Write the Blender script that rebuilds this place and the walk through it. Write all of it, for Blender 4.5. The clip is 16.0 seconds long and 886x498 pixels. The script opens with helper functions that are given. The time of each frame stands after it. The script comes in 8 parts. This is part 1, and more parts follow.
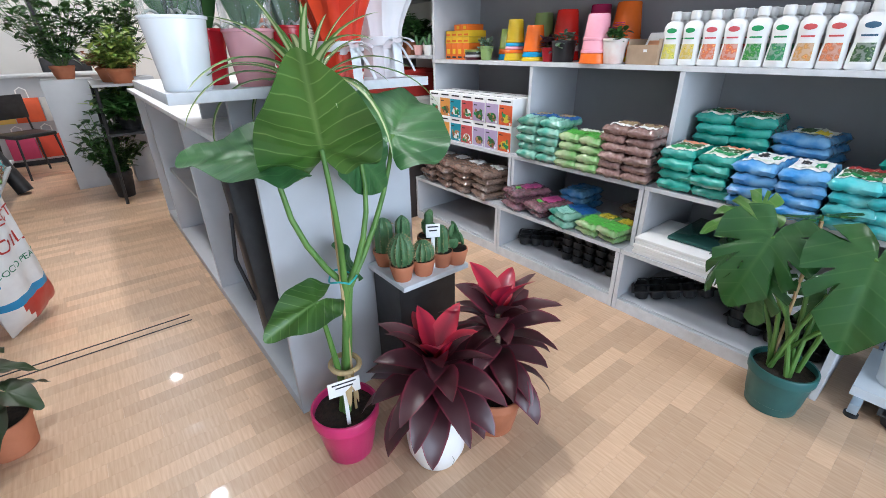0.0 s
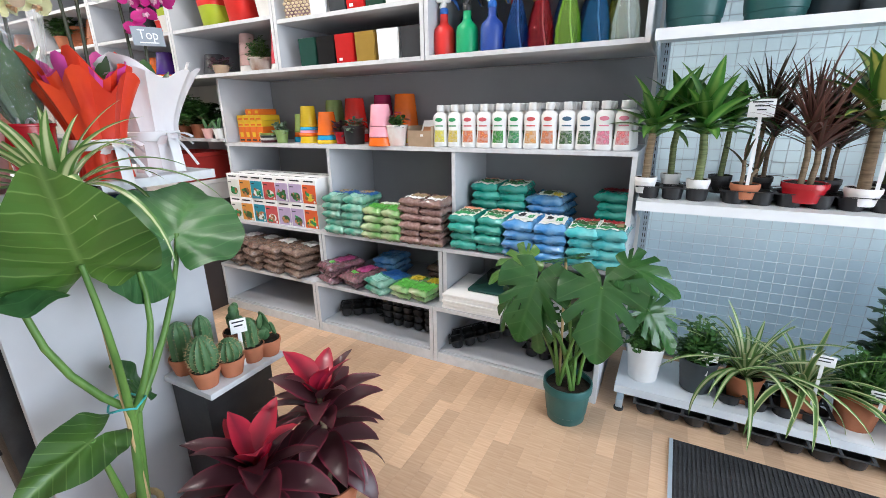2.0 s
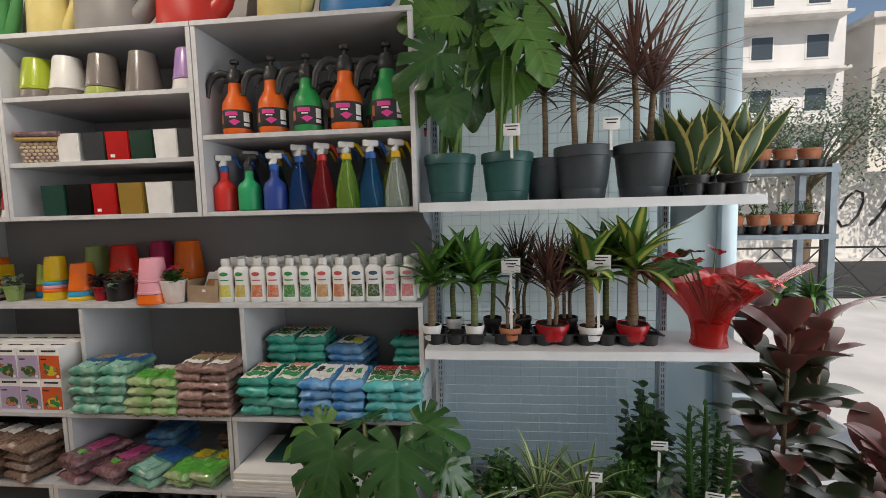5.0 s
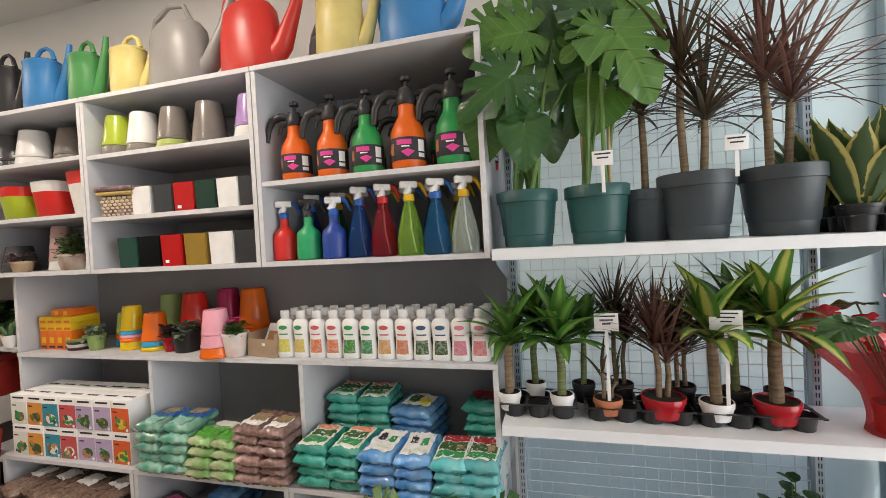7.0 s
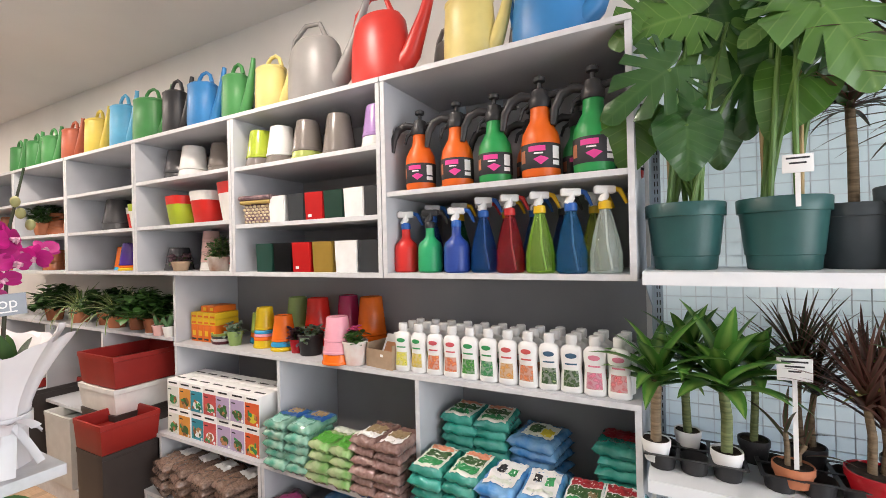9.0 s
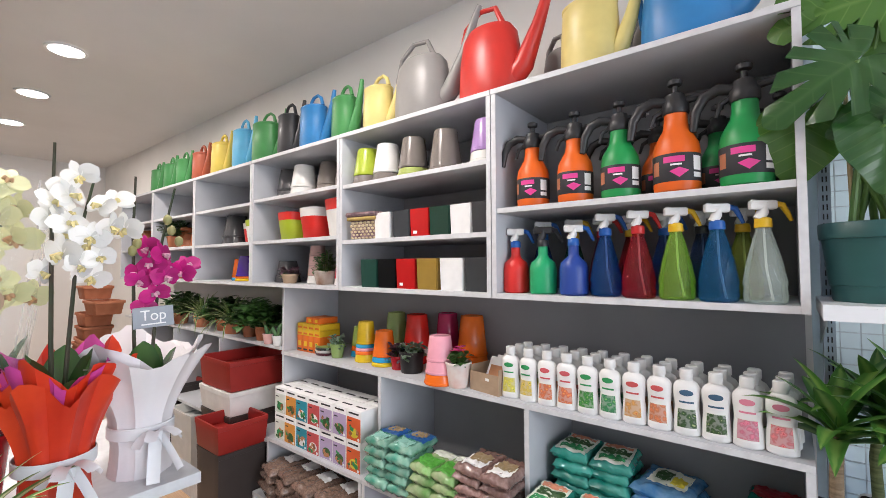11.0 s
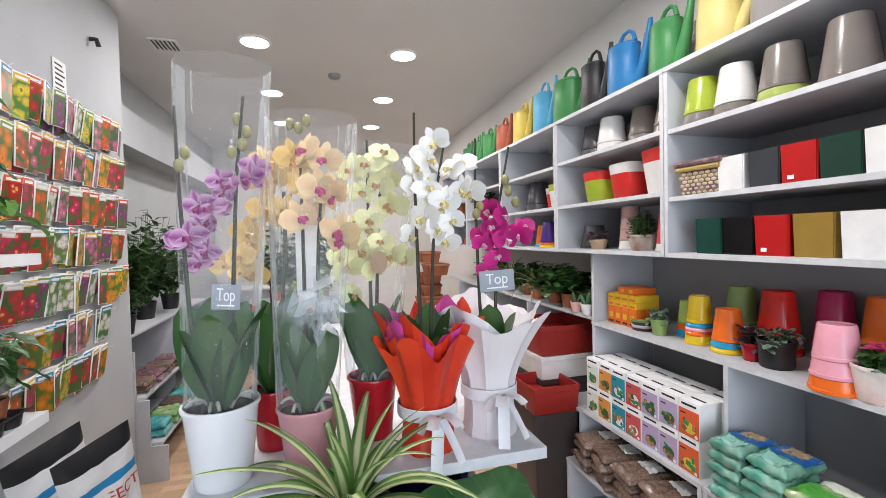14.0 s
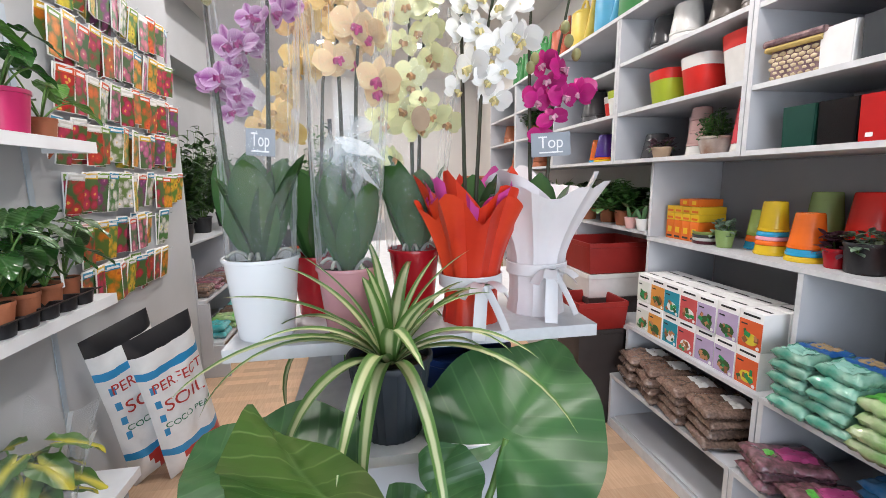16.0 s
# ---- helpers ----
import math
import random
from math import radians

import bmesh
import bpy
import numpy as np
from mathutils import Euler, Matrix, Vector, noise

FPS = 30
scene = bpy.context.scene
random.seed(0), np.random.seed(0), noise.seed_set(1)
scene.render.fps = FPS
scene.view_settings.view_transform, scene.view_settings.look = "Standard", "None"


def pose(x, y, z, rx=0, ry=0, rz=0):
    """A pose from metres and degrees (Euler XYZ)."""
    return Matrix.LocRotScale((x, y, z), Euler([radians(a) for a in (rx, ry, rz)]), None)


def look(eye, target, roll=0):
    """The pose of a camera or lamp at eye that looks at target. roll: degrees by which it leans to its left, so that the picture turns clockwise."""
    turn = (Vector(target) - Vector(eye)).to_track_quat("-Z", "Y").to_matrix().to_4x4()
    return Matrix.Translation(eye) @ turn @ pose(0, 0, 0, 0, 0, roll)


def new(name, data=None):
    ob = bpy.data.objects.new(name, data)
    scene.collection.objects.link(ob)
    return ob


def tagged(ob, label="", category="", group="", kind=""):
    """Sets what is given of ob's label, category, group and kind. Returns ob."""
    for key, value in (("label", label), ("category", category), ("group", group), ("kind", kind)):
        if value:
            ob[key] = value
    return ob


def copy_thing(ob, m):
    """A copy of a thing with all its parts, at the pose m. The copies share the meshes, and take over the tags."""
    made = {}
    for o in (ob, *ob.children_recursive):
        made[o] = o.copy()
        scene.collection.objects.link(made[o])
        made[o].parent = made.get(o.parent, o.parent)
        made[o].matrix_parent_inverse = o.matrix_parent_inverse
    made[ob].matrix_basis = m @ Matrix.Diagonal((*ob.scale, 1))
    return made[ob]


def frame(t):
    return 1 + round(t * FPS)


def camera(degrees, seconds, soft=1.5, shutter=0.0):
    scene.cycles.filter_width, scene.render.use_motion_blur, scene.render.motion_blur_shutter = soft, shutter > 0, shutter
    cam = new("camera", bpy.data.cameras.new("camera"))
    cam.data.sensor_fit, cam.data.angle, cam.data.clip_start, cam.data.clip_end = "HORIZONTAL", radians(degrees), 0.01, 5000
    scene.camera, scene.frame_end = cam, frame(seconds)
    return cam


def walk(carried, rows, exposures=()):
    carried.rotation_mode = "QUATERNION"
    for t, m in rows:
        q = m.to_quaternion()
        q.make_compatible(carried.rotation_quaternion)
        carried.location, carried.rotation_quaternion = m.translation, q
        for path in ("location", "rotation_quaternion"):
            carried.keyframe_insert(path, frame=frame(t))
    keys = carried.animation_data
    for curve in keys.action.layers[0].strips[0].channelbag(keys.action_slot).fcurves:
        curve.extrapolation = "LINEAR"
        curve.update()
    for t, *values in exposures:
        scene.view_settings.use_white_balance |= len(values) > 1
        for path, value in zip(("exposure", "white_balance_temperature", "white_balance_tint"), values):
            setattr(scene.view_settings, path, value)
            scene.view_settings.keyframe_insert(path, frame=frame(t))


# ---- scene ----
cam = camera(91.0, 16.0, soft=0.85)
EXPOSURES = [(0, 0.45, 5700, 10), (1.5, 0.47, 6000, 11), (2.5, 0.5, 6300, 12), (3.5, 0.1, 6700, 12), (4, -0.32, 6700, 12), (6.3, -0.7, 7500, 15), (6.5, -0.62, 7450, 15), (7, -0.08, 7200, 15), (7.5, -0.04, 7100, 16), (8.5, 0.3, 7000, 17), (11, 0.17, 6400, 16), (14, 0.1, 6100, 14), (16, 0.2, 6200, 14)]
PATH = [
    (0, (0.083, -2.086, 1.288), (-1.334, -0.961, 0.435), -0.9),
    (0.5, (0.112, -2.096, 1.304), (-1.246, -0.888, 0.469), -1.4),
    (1, (0.131, -2.086, 1.317), (-1.078, -0.695, 0.539), -1.4),
    (1.5, (0.149, -2.077, 1.334), (-0.9, -0.535, 0.611), -1.0),
    (2, (0.175, -2.075, 1.359), (-0.716, -0.386, 0.763), -1.0),
    (2.5, (0.204, -2.081, 1.387), (-0.518, -0.271, 0.936), -1.0),
    (3, (0.244, -2.055, 1.451), (-0.324, -0.181, 1.048), -1.1),
    (3.5, (0.287, -2.038, 1.505), (-0.131, -0.115, 1.145), -1.2),
    (4, (0.323, -2.039, 1.527), (0.078, -0.068, 1.293), -1.4),
    (4.2, (0.335, -2.031, 1.546), (0.145, -0.052, 1.33), -1.4),
    (6.3, (0.318, -1.792, 1.636), (-0.008, 0.178, 1.523), -2.9),
    (6.5, (0.304, -1.759, 1.642), (-0.092, 0.199, 1.534), -2.9),
    (7, (0.299, -1.682, 1.688), (-0.227, 0.248, 1.647), -3.0),
    (7.5, (0.272, -1.668, 1.682), (-0.344, 0.235, 1.671), -2.0),
    (8, (0.253, -1.625, 1.676), (-0.469, 0.239, 1.621), -1.6),
    (8.5, (0.195, -1.597, 1.692), (-0.61, 0.233, 1.66), -1.4),
    (8.7, (0.175, -1.594, 1.709), (-0.69, 0.209, 1.693), -1.4),
    (10.8, (0.014, -1.579, 1.755), (-1.199, 0.009, 1.829), -0.1),
    (11, (-0.009, -1.589, 1.748), (-1.253, -0.024, 1.823), -0.2),
    (11.5, (-0.073, -1.612, 1.75), (-1.391, -0.108, 1.806), -0.5),
    (12, (-0.116, -1.634, 1.743), (-1.532, -0.222, 1.768), -0.8),
    (12.5, (-0.161, -1.653, 1.738), (-1.795, -0.499, 1.743), -0.6),
    (13, (-0.225, -1.634, 1.737), (-1.964, -0.645, 1.734), -1.1),
    (13.5, (-0.276, -1.616, 1.739), (-2.134, -0.878, 1.714), -1.1),
    (13.7, (-0.301, -1.605, 1.735), (-2.196, -0.967, 1.686), -1.4),
    (14, (-0.297, -1.594, 1.73), (-2.222, -1.055, 1.674), -1.3),
    (14.5, (-0.314, -1.569, 1.706), (-2.259, -1.126, 1.566), -1.1),
    (15, (-0.335, -1.568, 1.651), (-2.283, -1.182, 1.418), -0.8),
    (15.5, (-0.345, -1.573, 1.587), (-2.292, -1.211, 1.305), -0.7),
    (16, (-0.362, -1.582, 1.532), (-2.309, -1.252, 1.213), -0.7),
]
walk(cam, [(t, look(eye, target, roll)) for t, eye, target, roll in PATH], EXPOSURES)

# ---- light ----
world = bpy.data.worlds.new("sky")
scene.world = world
world.use_nodes = True
wn = world.node_tree
sky = wn.nodes.new("ShaderNodeTexSky")
sky.sky_type = "NISHITA"
sky.sun_disc = False
sky.sun_elevation, sky.sun_rotation = radians(48), radians(165)
wn.links.new(sky.outputs[0], wn.nodes["Background"].inputs[0])
wn.nodes["Background"].inputs[1].default_value = 0.15
sun = new("sun", bpy.data.lights.new("sun", "SUN"))
sun.data.energy, sun.data.angle, sun.data.color = 5.0, radians(0.5), (1.0, 0.95, 0.87)
sun.matrix_world = look((9, -8, 14), (6, 4.5, 0))


def area_lamp(name, m, sx, sy, energy, color):
    ob = new(name, bpy.data.lights.new(name, "AREA"))
    ob.data.shape, ob.data.size, ob.data.size_y = "RECTANGLE", sx, sy
    ob.data.energy, ob.data.color = energy, color
    ob.matrix_world = m
    return ob


# sky light through the shop front (east) and the street door (north)
area_lamp("daylight_front", look((3.36, -1.4, 1.55), (0, -1.4, 1.2)), 3.0, 2.7, 130, (0.86, 0.94, 1.0))
area_lamp("daylight_door", look((2.45, 0.62, 1.35), (1.9, -2.0, 1.0)), 1.5, 2.3, 35, (0.9, 0.96, 1.0))

# ---- materials ----


def material(name, color, rough=0.5, metal=0.0, color2=None, scale=8.0, bump=0.0, bscale=60.0, spread=0.12, trans=0.0, ior=1.45, alpha=1.0, coat=0.0, stretch=None, rand=0.0, sheen=0.0, sub=0.0):
    """Paint with a broad stain, fine grain, a fine bump and a shift from object to object."""
    m = bpy.data.materials.new(name)
    m.use_nodes = True
    nt = m.node_tree
    b = nt.nodes["Principled BSDF"]
    b.inputs["Roughness"].default_value = rough
    b.inputs["Metallic"].default_value = metal
    b.inputs["IOR"].default_value = ior
    b.inputs["Transmission Weight"].default_value = trans
    b.inputs["Alpha"].default_value = alpha
    b.inputs["Coat Weight"].default_value = coat
    c1 = (*color, 1)
    c2 = (*(color2 or [max(0, v * (1 - spread)) for v in color]), 1)
    tc = nt.nodes.new("ShaderNodeTexCoord")
    mp = nt.nodes.new("ShaderNodeMapping")
    nt.links.new(tc.outputs["Object"], mp.inputs[0])
    if stretch:
        mp.inputs["Scale"].default_value = stretch
    n1 = nt.nodes.new("ShaderNodeTexNoise")
    n1.inputs["Scale"].default_value, n1.inputs["Detail"].default_value = scale, 6
    nt.links.new(mp.outputs[0], n1.inputs[0])
    ramp = nt.nodes.new("ShaderNodeMapRange")
    ramp.inputs[1].default_value, ramp.inputs[2].default_value = 0.35, 0.68
    nt.links.new(n1.outputs[0], ramp.inputs[0])
    mix = nt.nodes.new("ShaderNodeMix")
    mix.data_type = "RGBA"
    mix.inputs[6].default_value, mix.inputs[7].default_value = c1, c2
    nt.links.new(ramp.outputs[0], mix.inputs[0])
    out = mix.outputs[2]
    if rand:
        info = nt.nodes.new("ShaderNodeObjectInfo")
        mr = nt.nodes.new("ShaderNodeMapRange")
        mr.inputs[3].default_value, mr.inputs[4].default_value = 1 - rand, 1 + rand
        nt.links.new(info.outputs["Random"], mr.inputs[0])
        hs = nt.nodes.new("ShaderNodeHueSaturation")
        nt.links.new(mr.outputs[0], hs.inputs["Value"])
        nt.links.new(out, hs.inputs["Color"])
        out = hs.outputs[0]
    nt.links.new(out, b.inputs["Base Color"])
    if bump:
        n2 = nt.nodes.new("ShaderNodeTexNoise")
        n2.inputs["Scale"].default_value, n2.inputs["Detail"].default_value = bscale, 4
        nt.links.new(mp.outputs[0], n2.inputs[0])
        bp = nt.nodes.new("ShaderNodeBump")
        bp.inputs["Strength"].default_value, bp.inputs["Distance"].default_value = bump, 0.004
        nt.links.new(n2.outputs[0], bp.inputs["Height"])
        nt.links.new(bp.outputs[0], b.inputs["Normal"])
    return m


MATS = {}


def plastic(color, rough=0.35, kind="plastic", **kw):
    key = (kind, tuple(color), rough)
    if key not in MATS:
        MATS[key] = material(kind, color, rough, spread=0.1, scale=14, bump=0.06, bscale=90, **kw)
    return MATS[key]


LAMINATE = material("grey_laminate", (0.50, 0.515, 0.545), 0.48, scale=5, spread=0.1, bump=0.05, bscale=240)
LAMINATE_EDGE = material("laminate_edge", (0.66, 0.67, 0.69), 0.45, scale=30, spread=0.12)
# recess shade put into the back panels' colour; also the detector's plain grey
LAMINATE_SHADED = material("laminate_shaded", (0.34, 0.345, 0.355), 0.6, scale=3, spread=0.1)
WHITE_PAINT = material("white_wall_paint", (0.78, 0.76, 0.73), 0.8, scale=2.5, spread=0.06, bump=0.12, bscale=180)
GREY_PAINT = material("grey_wall_paint", (0.47, 0.49, 0.51), 0.75, scale=2.5, spread=0.08, bump=0.12, bscale=180)
CEILING_PAINT = material("ceiling_paint", (0.74, 0.72, 0.70), 0.85, scale=1.5, spread=0.05, bump=0.08, bscale=150)
WHITE_METAL = material("white_enamel", (0.80, 0.83, 0.86), 0.3, scale=9, spread=0.07, bump=0.03)
GREY_METAL = material("grey_enamel", (0.42, 0.50, 0.58), 0.35, metal=0.2, scale=9, spread=0.15)
WIRE = material("wire", (0.75, 0.8, 0.83), 0.35, metal=0.2, scale=20, spread=0.2)
BLACK = material("black_plastic", (0.018, 0.018, 0.02), 0.42, scale=18, color2=(0.03, 0.03, 0.032), bump=0.15, bscale=120)
WHITE = material("white_plastic", (0.82, 0.82, 0.81), 0.35, scale=12, spread=0.06)
SOIL = material("potting_soil", (0.035, 0.022, 0.014), 0.95, scale=60, color2=(0.012, 0.008, 0.006), bump=1.0, bscale=160)
TERRACOTTA = material("terracotta", (0.46, 0.17, 0.085), 0.7, scale=12, color2=(0.38, 0.13, 0.06), bump=0.2, bscale=120, rand=0.1)
INK = material("black_ink", (0.03, 0.03, 0.035), 0.6)
PAPER = material("white_card", (0.85, 0.85, 0.84), 0.6, scale=20, spread=0.04)
CARDBOARD = material("cardboard", (0.42, 0.30, 0.20), 0.8, scale=25, spread=0.15, bump=0.2, bscale=90)


def floor_material():
    m = material("beech_laminate", (0.62, 0.43, 0.285), 0.33, color2=(0.53, 0.345, 0.215), scale=3.0, stretch=(3, 36, 1), bump=0.05, bscale=5, coat=0.15, rand=0.0)
    nt = m.node_tree
    b = nt.nodes["Principled BSDF"]
    base = b.inputs["Base Color"].links[0].from_socket
    info = nt.nodes.new("ShaderNodeObjectInfo")
    geo = nt.nodes.new("ShaderNodeNewGeometry")
    add = nt.nodes.new("ShaderNodeMath")
    add.operation = "ADD"
    nt.links.new(info.outputs["Random"], add.inputs[0])
    nt.links.new(geo.outputs["Random Per Island"], add.inputs[1])
    fr = nt.nodes.new("ShaderNodeMath")
    fr.operation = "FRACT"
    nt.links.new(add.outputs[0], fr.inputs[0])
    mr = nt.nodes.new("ShaderNodeMapRange")
    mr.inputs[3].default_value, mr.inputs[4].default_value = 0.82, 1.13
    nt.links.new(fr.outputs[0], mr.inputs[0])
    hs = nt.nodes.new("ShaderNodeHueSaturation")
    nt.links.new(mr.outputs[0], hs.inputs["Value"])
    nt.links.new(base, hs.inputs["Color"])
    nt.links.new(hs.outputs[0], b.inputs["Base Color"])
    return m


FLOOR = floor_material()


def glow(name, color, strength):
    m = bpy.data.materials.new(name)
    m.use_nodes = True
    b = m.node_tree.nodes["Principled BSDF"]
    b.inputs["Base Color"].default_value = (0.9, 0.9, 0.9, 1)
    b.inputs["Emission Color"].default_value = (*color, 1)
    b.inputs["Emission Strength"].default_value = strength
    return m


LAMP = glow("led_disc", (1.0, 0.95, 0.88), 14)


def leaf_material(name, edge, middle, back=None, rough=0.35, split=0.5, soft=0.12, veins=0.0, vein_color=(0.3, 0.42, 0.15), mottling=10.0, blotch=0.35):
    """Leaf paint over the blade's own map: u runs across (0.5 is the midrib), v from base to tip."""
    m = bpy.data.materials.new(name)
    m.use_nodes = True
    nt = m.node_tree
    b = nt.nodes["Principled BSDF"]
    b.inputs["Roughness"].default_value = rough
    b.inputs["Subsurface Weight"].default_value = 0.0
    uv = nt.nodes.new("ShaderNodeUVMap")
    sep = nt.nodes.new("ShaderNodeSeparateXYZ")
    nt.links.new(uv.outputs[0], sep.inputs[0])

    def math_node(op, a, c):
        n = nt.nodes.new("ShaderNodeMath")
        n.operation = op
        for k, v in enumerate((a, c)):
            if isinstance(v, (int, float)):
                n.inputs[k].default_value = v
            elif v is not None:
                nt.links.new(v, n.inputs[k])
        return n.outputs[0]

    off = math_node("MULTIPLY", math_node("ABSOLUTE", math_node("SUBTRACT", sep.outputs[0], 0.5), None), 2.0)
    tc = nt.nodes.new("ShaderNodeTexCoord")
    n1 = nt.nodes.new("ShaderNodeTexNoise")
    n1.inputs["Scale"].default_value, n1.inputs["Detail"].default_value = mottling, 5
    nt.links.new(tc.outputs["Object"], n1.inputs[0])
    wob = math_node("ADD", off, math_node("MULTIPLY", math_node("SUBTRACT", n1.outputs[0], 0.5), blotch))
    mr = nt.nodes.new("ShaderNodeMapRange")
    mr.inputs[1].default_value, mr.inputs[2].default_value = split - soft, split + soft
    nt.links.new(wob, mr.inputs[0])
    mix = nt.nodes.new("ShaderNodeMix")
    mix.data_type = "RGBA"
    mix.inputs[6].default_value, mix.inputs[7].default_value = (*middle, 1), (*edge, 1)
    nt.links.new(mr.outputs[0], mix.inputs[0])
    out = mix.outputs[2]
    if veins:
        # ribs that run forward and outward from the midrib
        ph = math_node("SUBTRACT", math_node("MULTIPLY", sep.outputs[1], veins), math_node("MULTIPLY", off, veins * 0.28))
        w = math_node("ABSOLUTE", math_node("SUBTRACT", math_node("FRACT", ph, None), 0.5), None)
        line = math_node("MAXIMUM", math_node("SUBTRACT", 1.0, math_node("MULTIPLY", w, 15.0)), 0.0)
        rib = math_node("MAXIMUM", line, math_node("MAXIMUM", math_node("SUBTRACT", 1.0, math_node("MULTIPLY", off, 16.0)), 0.0))
        soft_rib = math_node("MULTIPLY", rib, 0.42)
        mx = nt.nodes.new("ShaderNodeMix")
        mx.data_type = "RGBA"
        nt.links.new(soft_rib, mx.inputs[0])
        nt.links.new(out, mx.inputs[6])
        mx.inputs[7].default_value = (*vein_color, 1)
        out = mx.outputs[2]
        bp = nt.nodes.new("ShaderNodeBump")
        bp.inputs["Strength"].default_value, bp.inputs["Distance"].default_value = 0.4, 0.005
        nt.links.new(w, bp.inputs["Height"])
        nt.links.new(bp.outputs[0], b.inputs["Normal"])
    hs = nt.nodes.new("ShaderNodeHueSaturation")
    geo = nt.nodes.new("ShaderNodeNewGeometry")
    mv = nt.nodes.new("ShaderNodeMapRange")
    mv.inputs[3].default_value, mv.inputs[4].default_value = 0.72, 1.3
    nt.links.new(geo.outputs["Random Per Island"], mv.inputs[0])
    nt.links.new(mv.outputs[0], hs.inputs["Value"])
    nt.links.new(out, hs.inputs["Color"])
    nt.links.new(hs.outputs[0], b.inputs["Base Color"])
    # light through the blade
    tr = nt.nodes.new("ShaderNodeBsdfTranslucent")
    nt.links.new(hs.outputs[0], tr.inputs[0])
    ms = nt.nodes.new("ShaderNodeMixShader")
    ms.inputs[0].default_value = 0.12
    nt.links.new(b.outputs[0], ms.inputs[1])
    nt.links.new(tr.outputs[0], ms.inputs[2])
    nt.links.new(ms.outputs[0], nt.nodes["Material Output"].inputs[0])
    return m


def clear_film(name, tint=(1, 1, 1), haze=0.12, rough=0.08, color=(0.9, 0.93, 0.95)):
    """Thin crumpled film: mostly see-through, with glints on its folds."""
    m = bpy.data.materials.new(name)
    m.use_nodes = True
    nt = m.node_tree
    b = nt.nodes["Principled BSDF"]
    b.inputs["Base Color"].default_value = (*color, 1)
    b.inputs["Roughness"].default_value = rough
    b.inputs["Specular IOR Level"].default_value = 0.9
    b.inputs["Alpha"].default_value = 0.75
    n = nt.nodes.new("ShaderNodeTexNoise")
    n.inputs["Scale"].default_value = 14
    bp = nt.nodes.new("ShaderNodeBump")
    bp.inputs["Strength"].default_value, bp.inputs["Distance"].default_value = 0.6, 0.01
    nt.links.new(n.outputs[0], bp.inputs["Height"])
    nt.links.new(bp.outputs[0], b.inputs["Normal"])
    t = nt.nodes.new("ShaderNodeBsdfTransparent")
    t.inputs[0].default_value = (*tint, 1)
    lw = nt.nodes.new("ShaderNodeFresnel")
    lw.inputs[0].default_value = 1.35
    ad = nt.nodes.new("ShaderNodeMath")
    ad.operation = "MULTIPLY_ADD"
    ad.use_clamp = True
    nt.links.new(lw.outputs[0], ad.inputs[0])
    ad.inputs[1].default_value = 0.35
    ad.inputs[2].default_value = haze
    ms = nt.nodes.new("ShaderNodeMixShader")
    nt.links.new(ad.outputs[0], ms.inputs[0])
    nt.links.new(t.outputs[0], ms.inputs[1])
    nt.links.new(b.outputs[0], ms.inputs[2])
    nt.links.new(ms.outputs[0], nt.nodes["Material Output"].inputs[0])
    return m


FILM = clear_film("cellophane", haze=0.09)

def seed_print(name, cols, ground, cell=22):
    m = bpy.data.materials.new(name)
    m.use_nodes = True
    nt = m.node_tree
    b = nt.nodes["Principled BSDF"]
    b.inputs["Roughness"].default_value = 0.35
    tc = nt.nodes.new("ShaderNodeTexCoord")
    info = nt.nodes.new("ShaderNodeObjectInfo")
    ad = nt.nodes.new("ShaderNodeVectorMath")
    ad.operation = "ADD"
    sc = nt.nodes.new("ShaderNodeVectorMath")
    sc.operation = "SCALE"
    sc.inputs[0].default_value = (7, 3, 5)
    nt.links.new(info.outputs["Random"], sc.inputs["Scale"])
    nt.links.new(tc.outputs["Object"], ad.inputs[0])
    nt.links.new(sc.outputs[0], ad.inputs[1])
    vo = nt.nodes.new("ShaderNodeTexVoronoi")
    vo.inputs["Scale"].default_value = cell
    nz = nt.nodes.new("ShaderNodeTexNoise")
    nz.inputs["Scale"].default_value, nz.inputs["Detail"].default_value = 70, 3
    nt.links.new(ad.outputs[0], nz.inputs[0])
    mx = nt.nodes.new("ShaderNodeMix")
    mx.data_type = "VECTOR"
    mx.inputs[0].default_value = 0.02
    nt.links.new(ad.outputs[0], mx.inputs[4])
    nt.links.new(nz.outputs[1], mx.inputs[5])
    nt.links.new(mx.outputs[1], vo.inputs["Vector"])
    cr = nt.nodes.new("ShaderNodeValToRGB")
    el = cr.color_ramp.elements
    el[0].position, el[0].color = 0.0, (*cols[1], 1)
    el[1].position, el[1].color = 0.66, (*ground, 1)
    for p, c in ((0.13, cols[1]), (0.2, cols[0]), (0.45, [v * 0.7 for v in cols[0]])):
        e = el.new(p)
        e.color = (*c, 1)
    nt.links.new(vo.outputs["Distance"], cr.inputs[0])
    hs = nt.nodes.new("ShaderNodeHueSaturation")
    mr = nt.nodes.new("ShaderNodeMapRange")
    mr.inputs[3].default_value, mr.inputs[4].default_value = 0.47, 0.53
    nt.links.new(info.outputs["Random"], mr.inputs[0])
    nt.links.new(mr.outputs[0], hs.inputs["Hue"])
    nt.links.new(cr.outputs[0], hs.inputs["Color"])
    nt.links.new(hs.outputs[0], b.inputs["Base Color"])
    return m


# ---- mesh helpers ----


def thing(name, label="", category="", group="", kind="", m=None):
    ob = tagged(new(name), label, category, group, kind)
    ob.empty_display_size = 0.05
    if m is not None:
        ob.matrix_world = m
    return ob


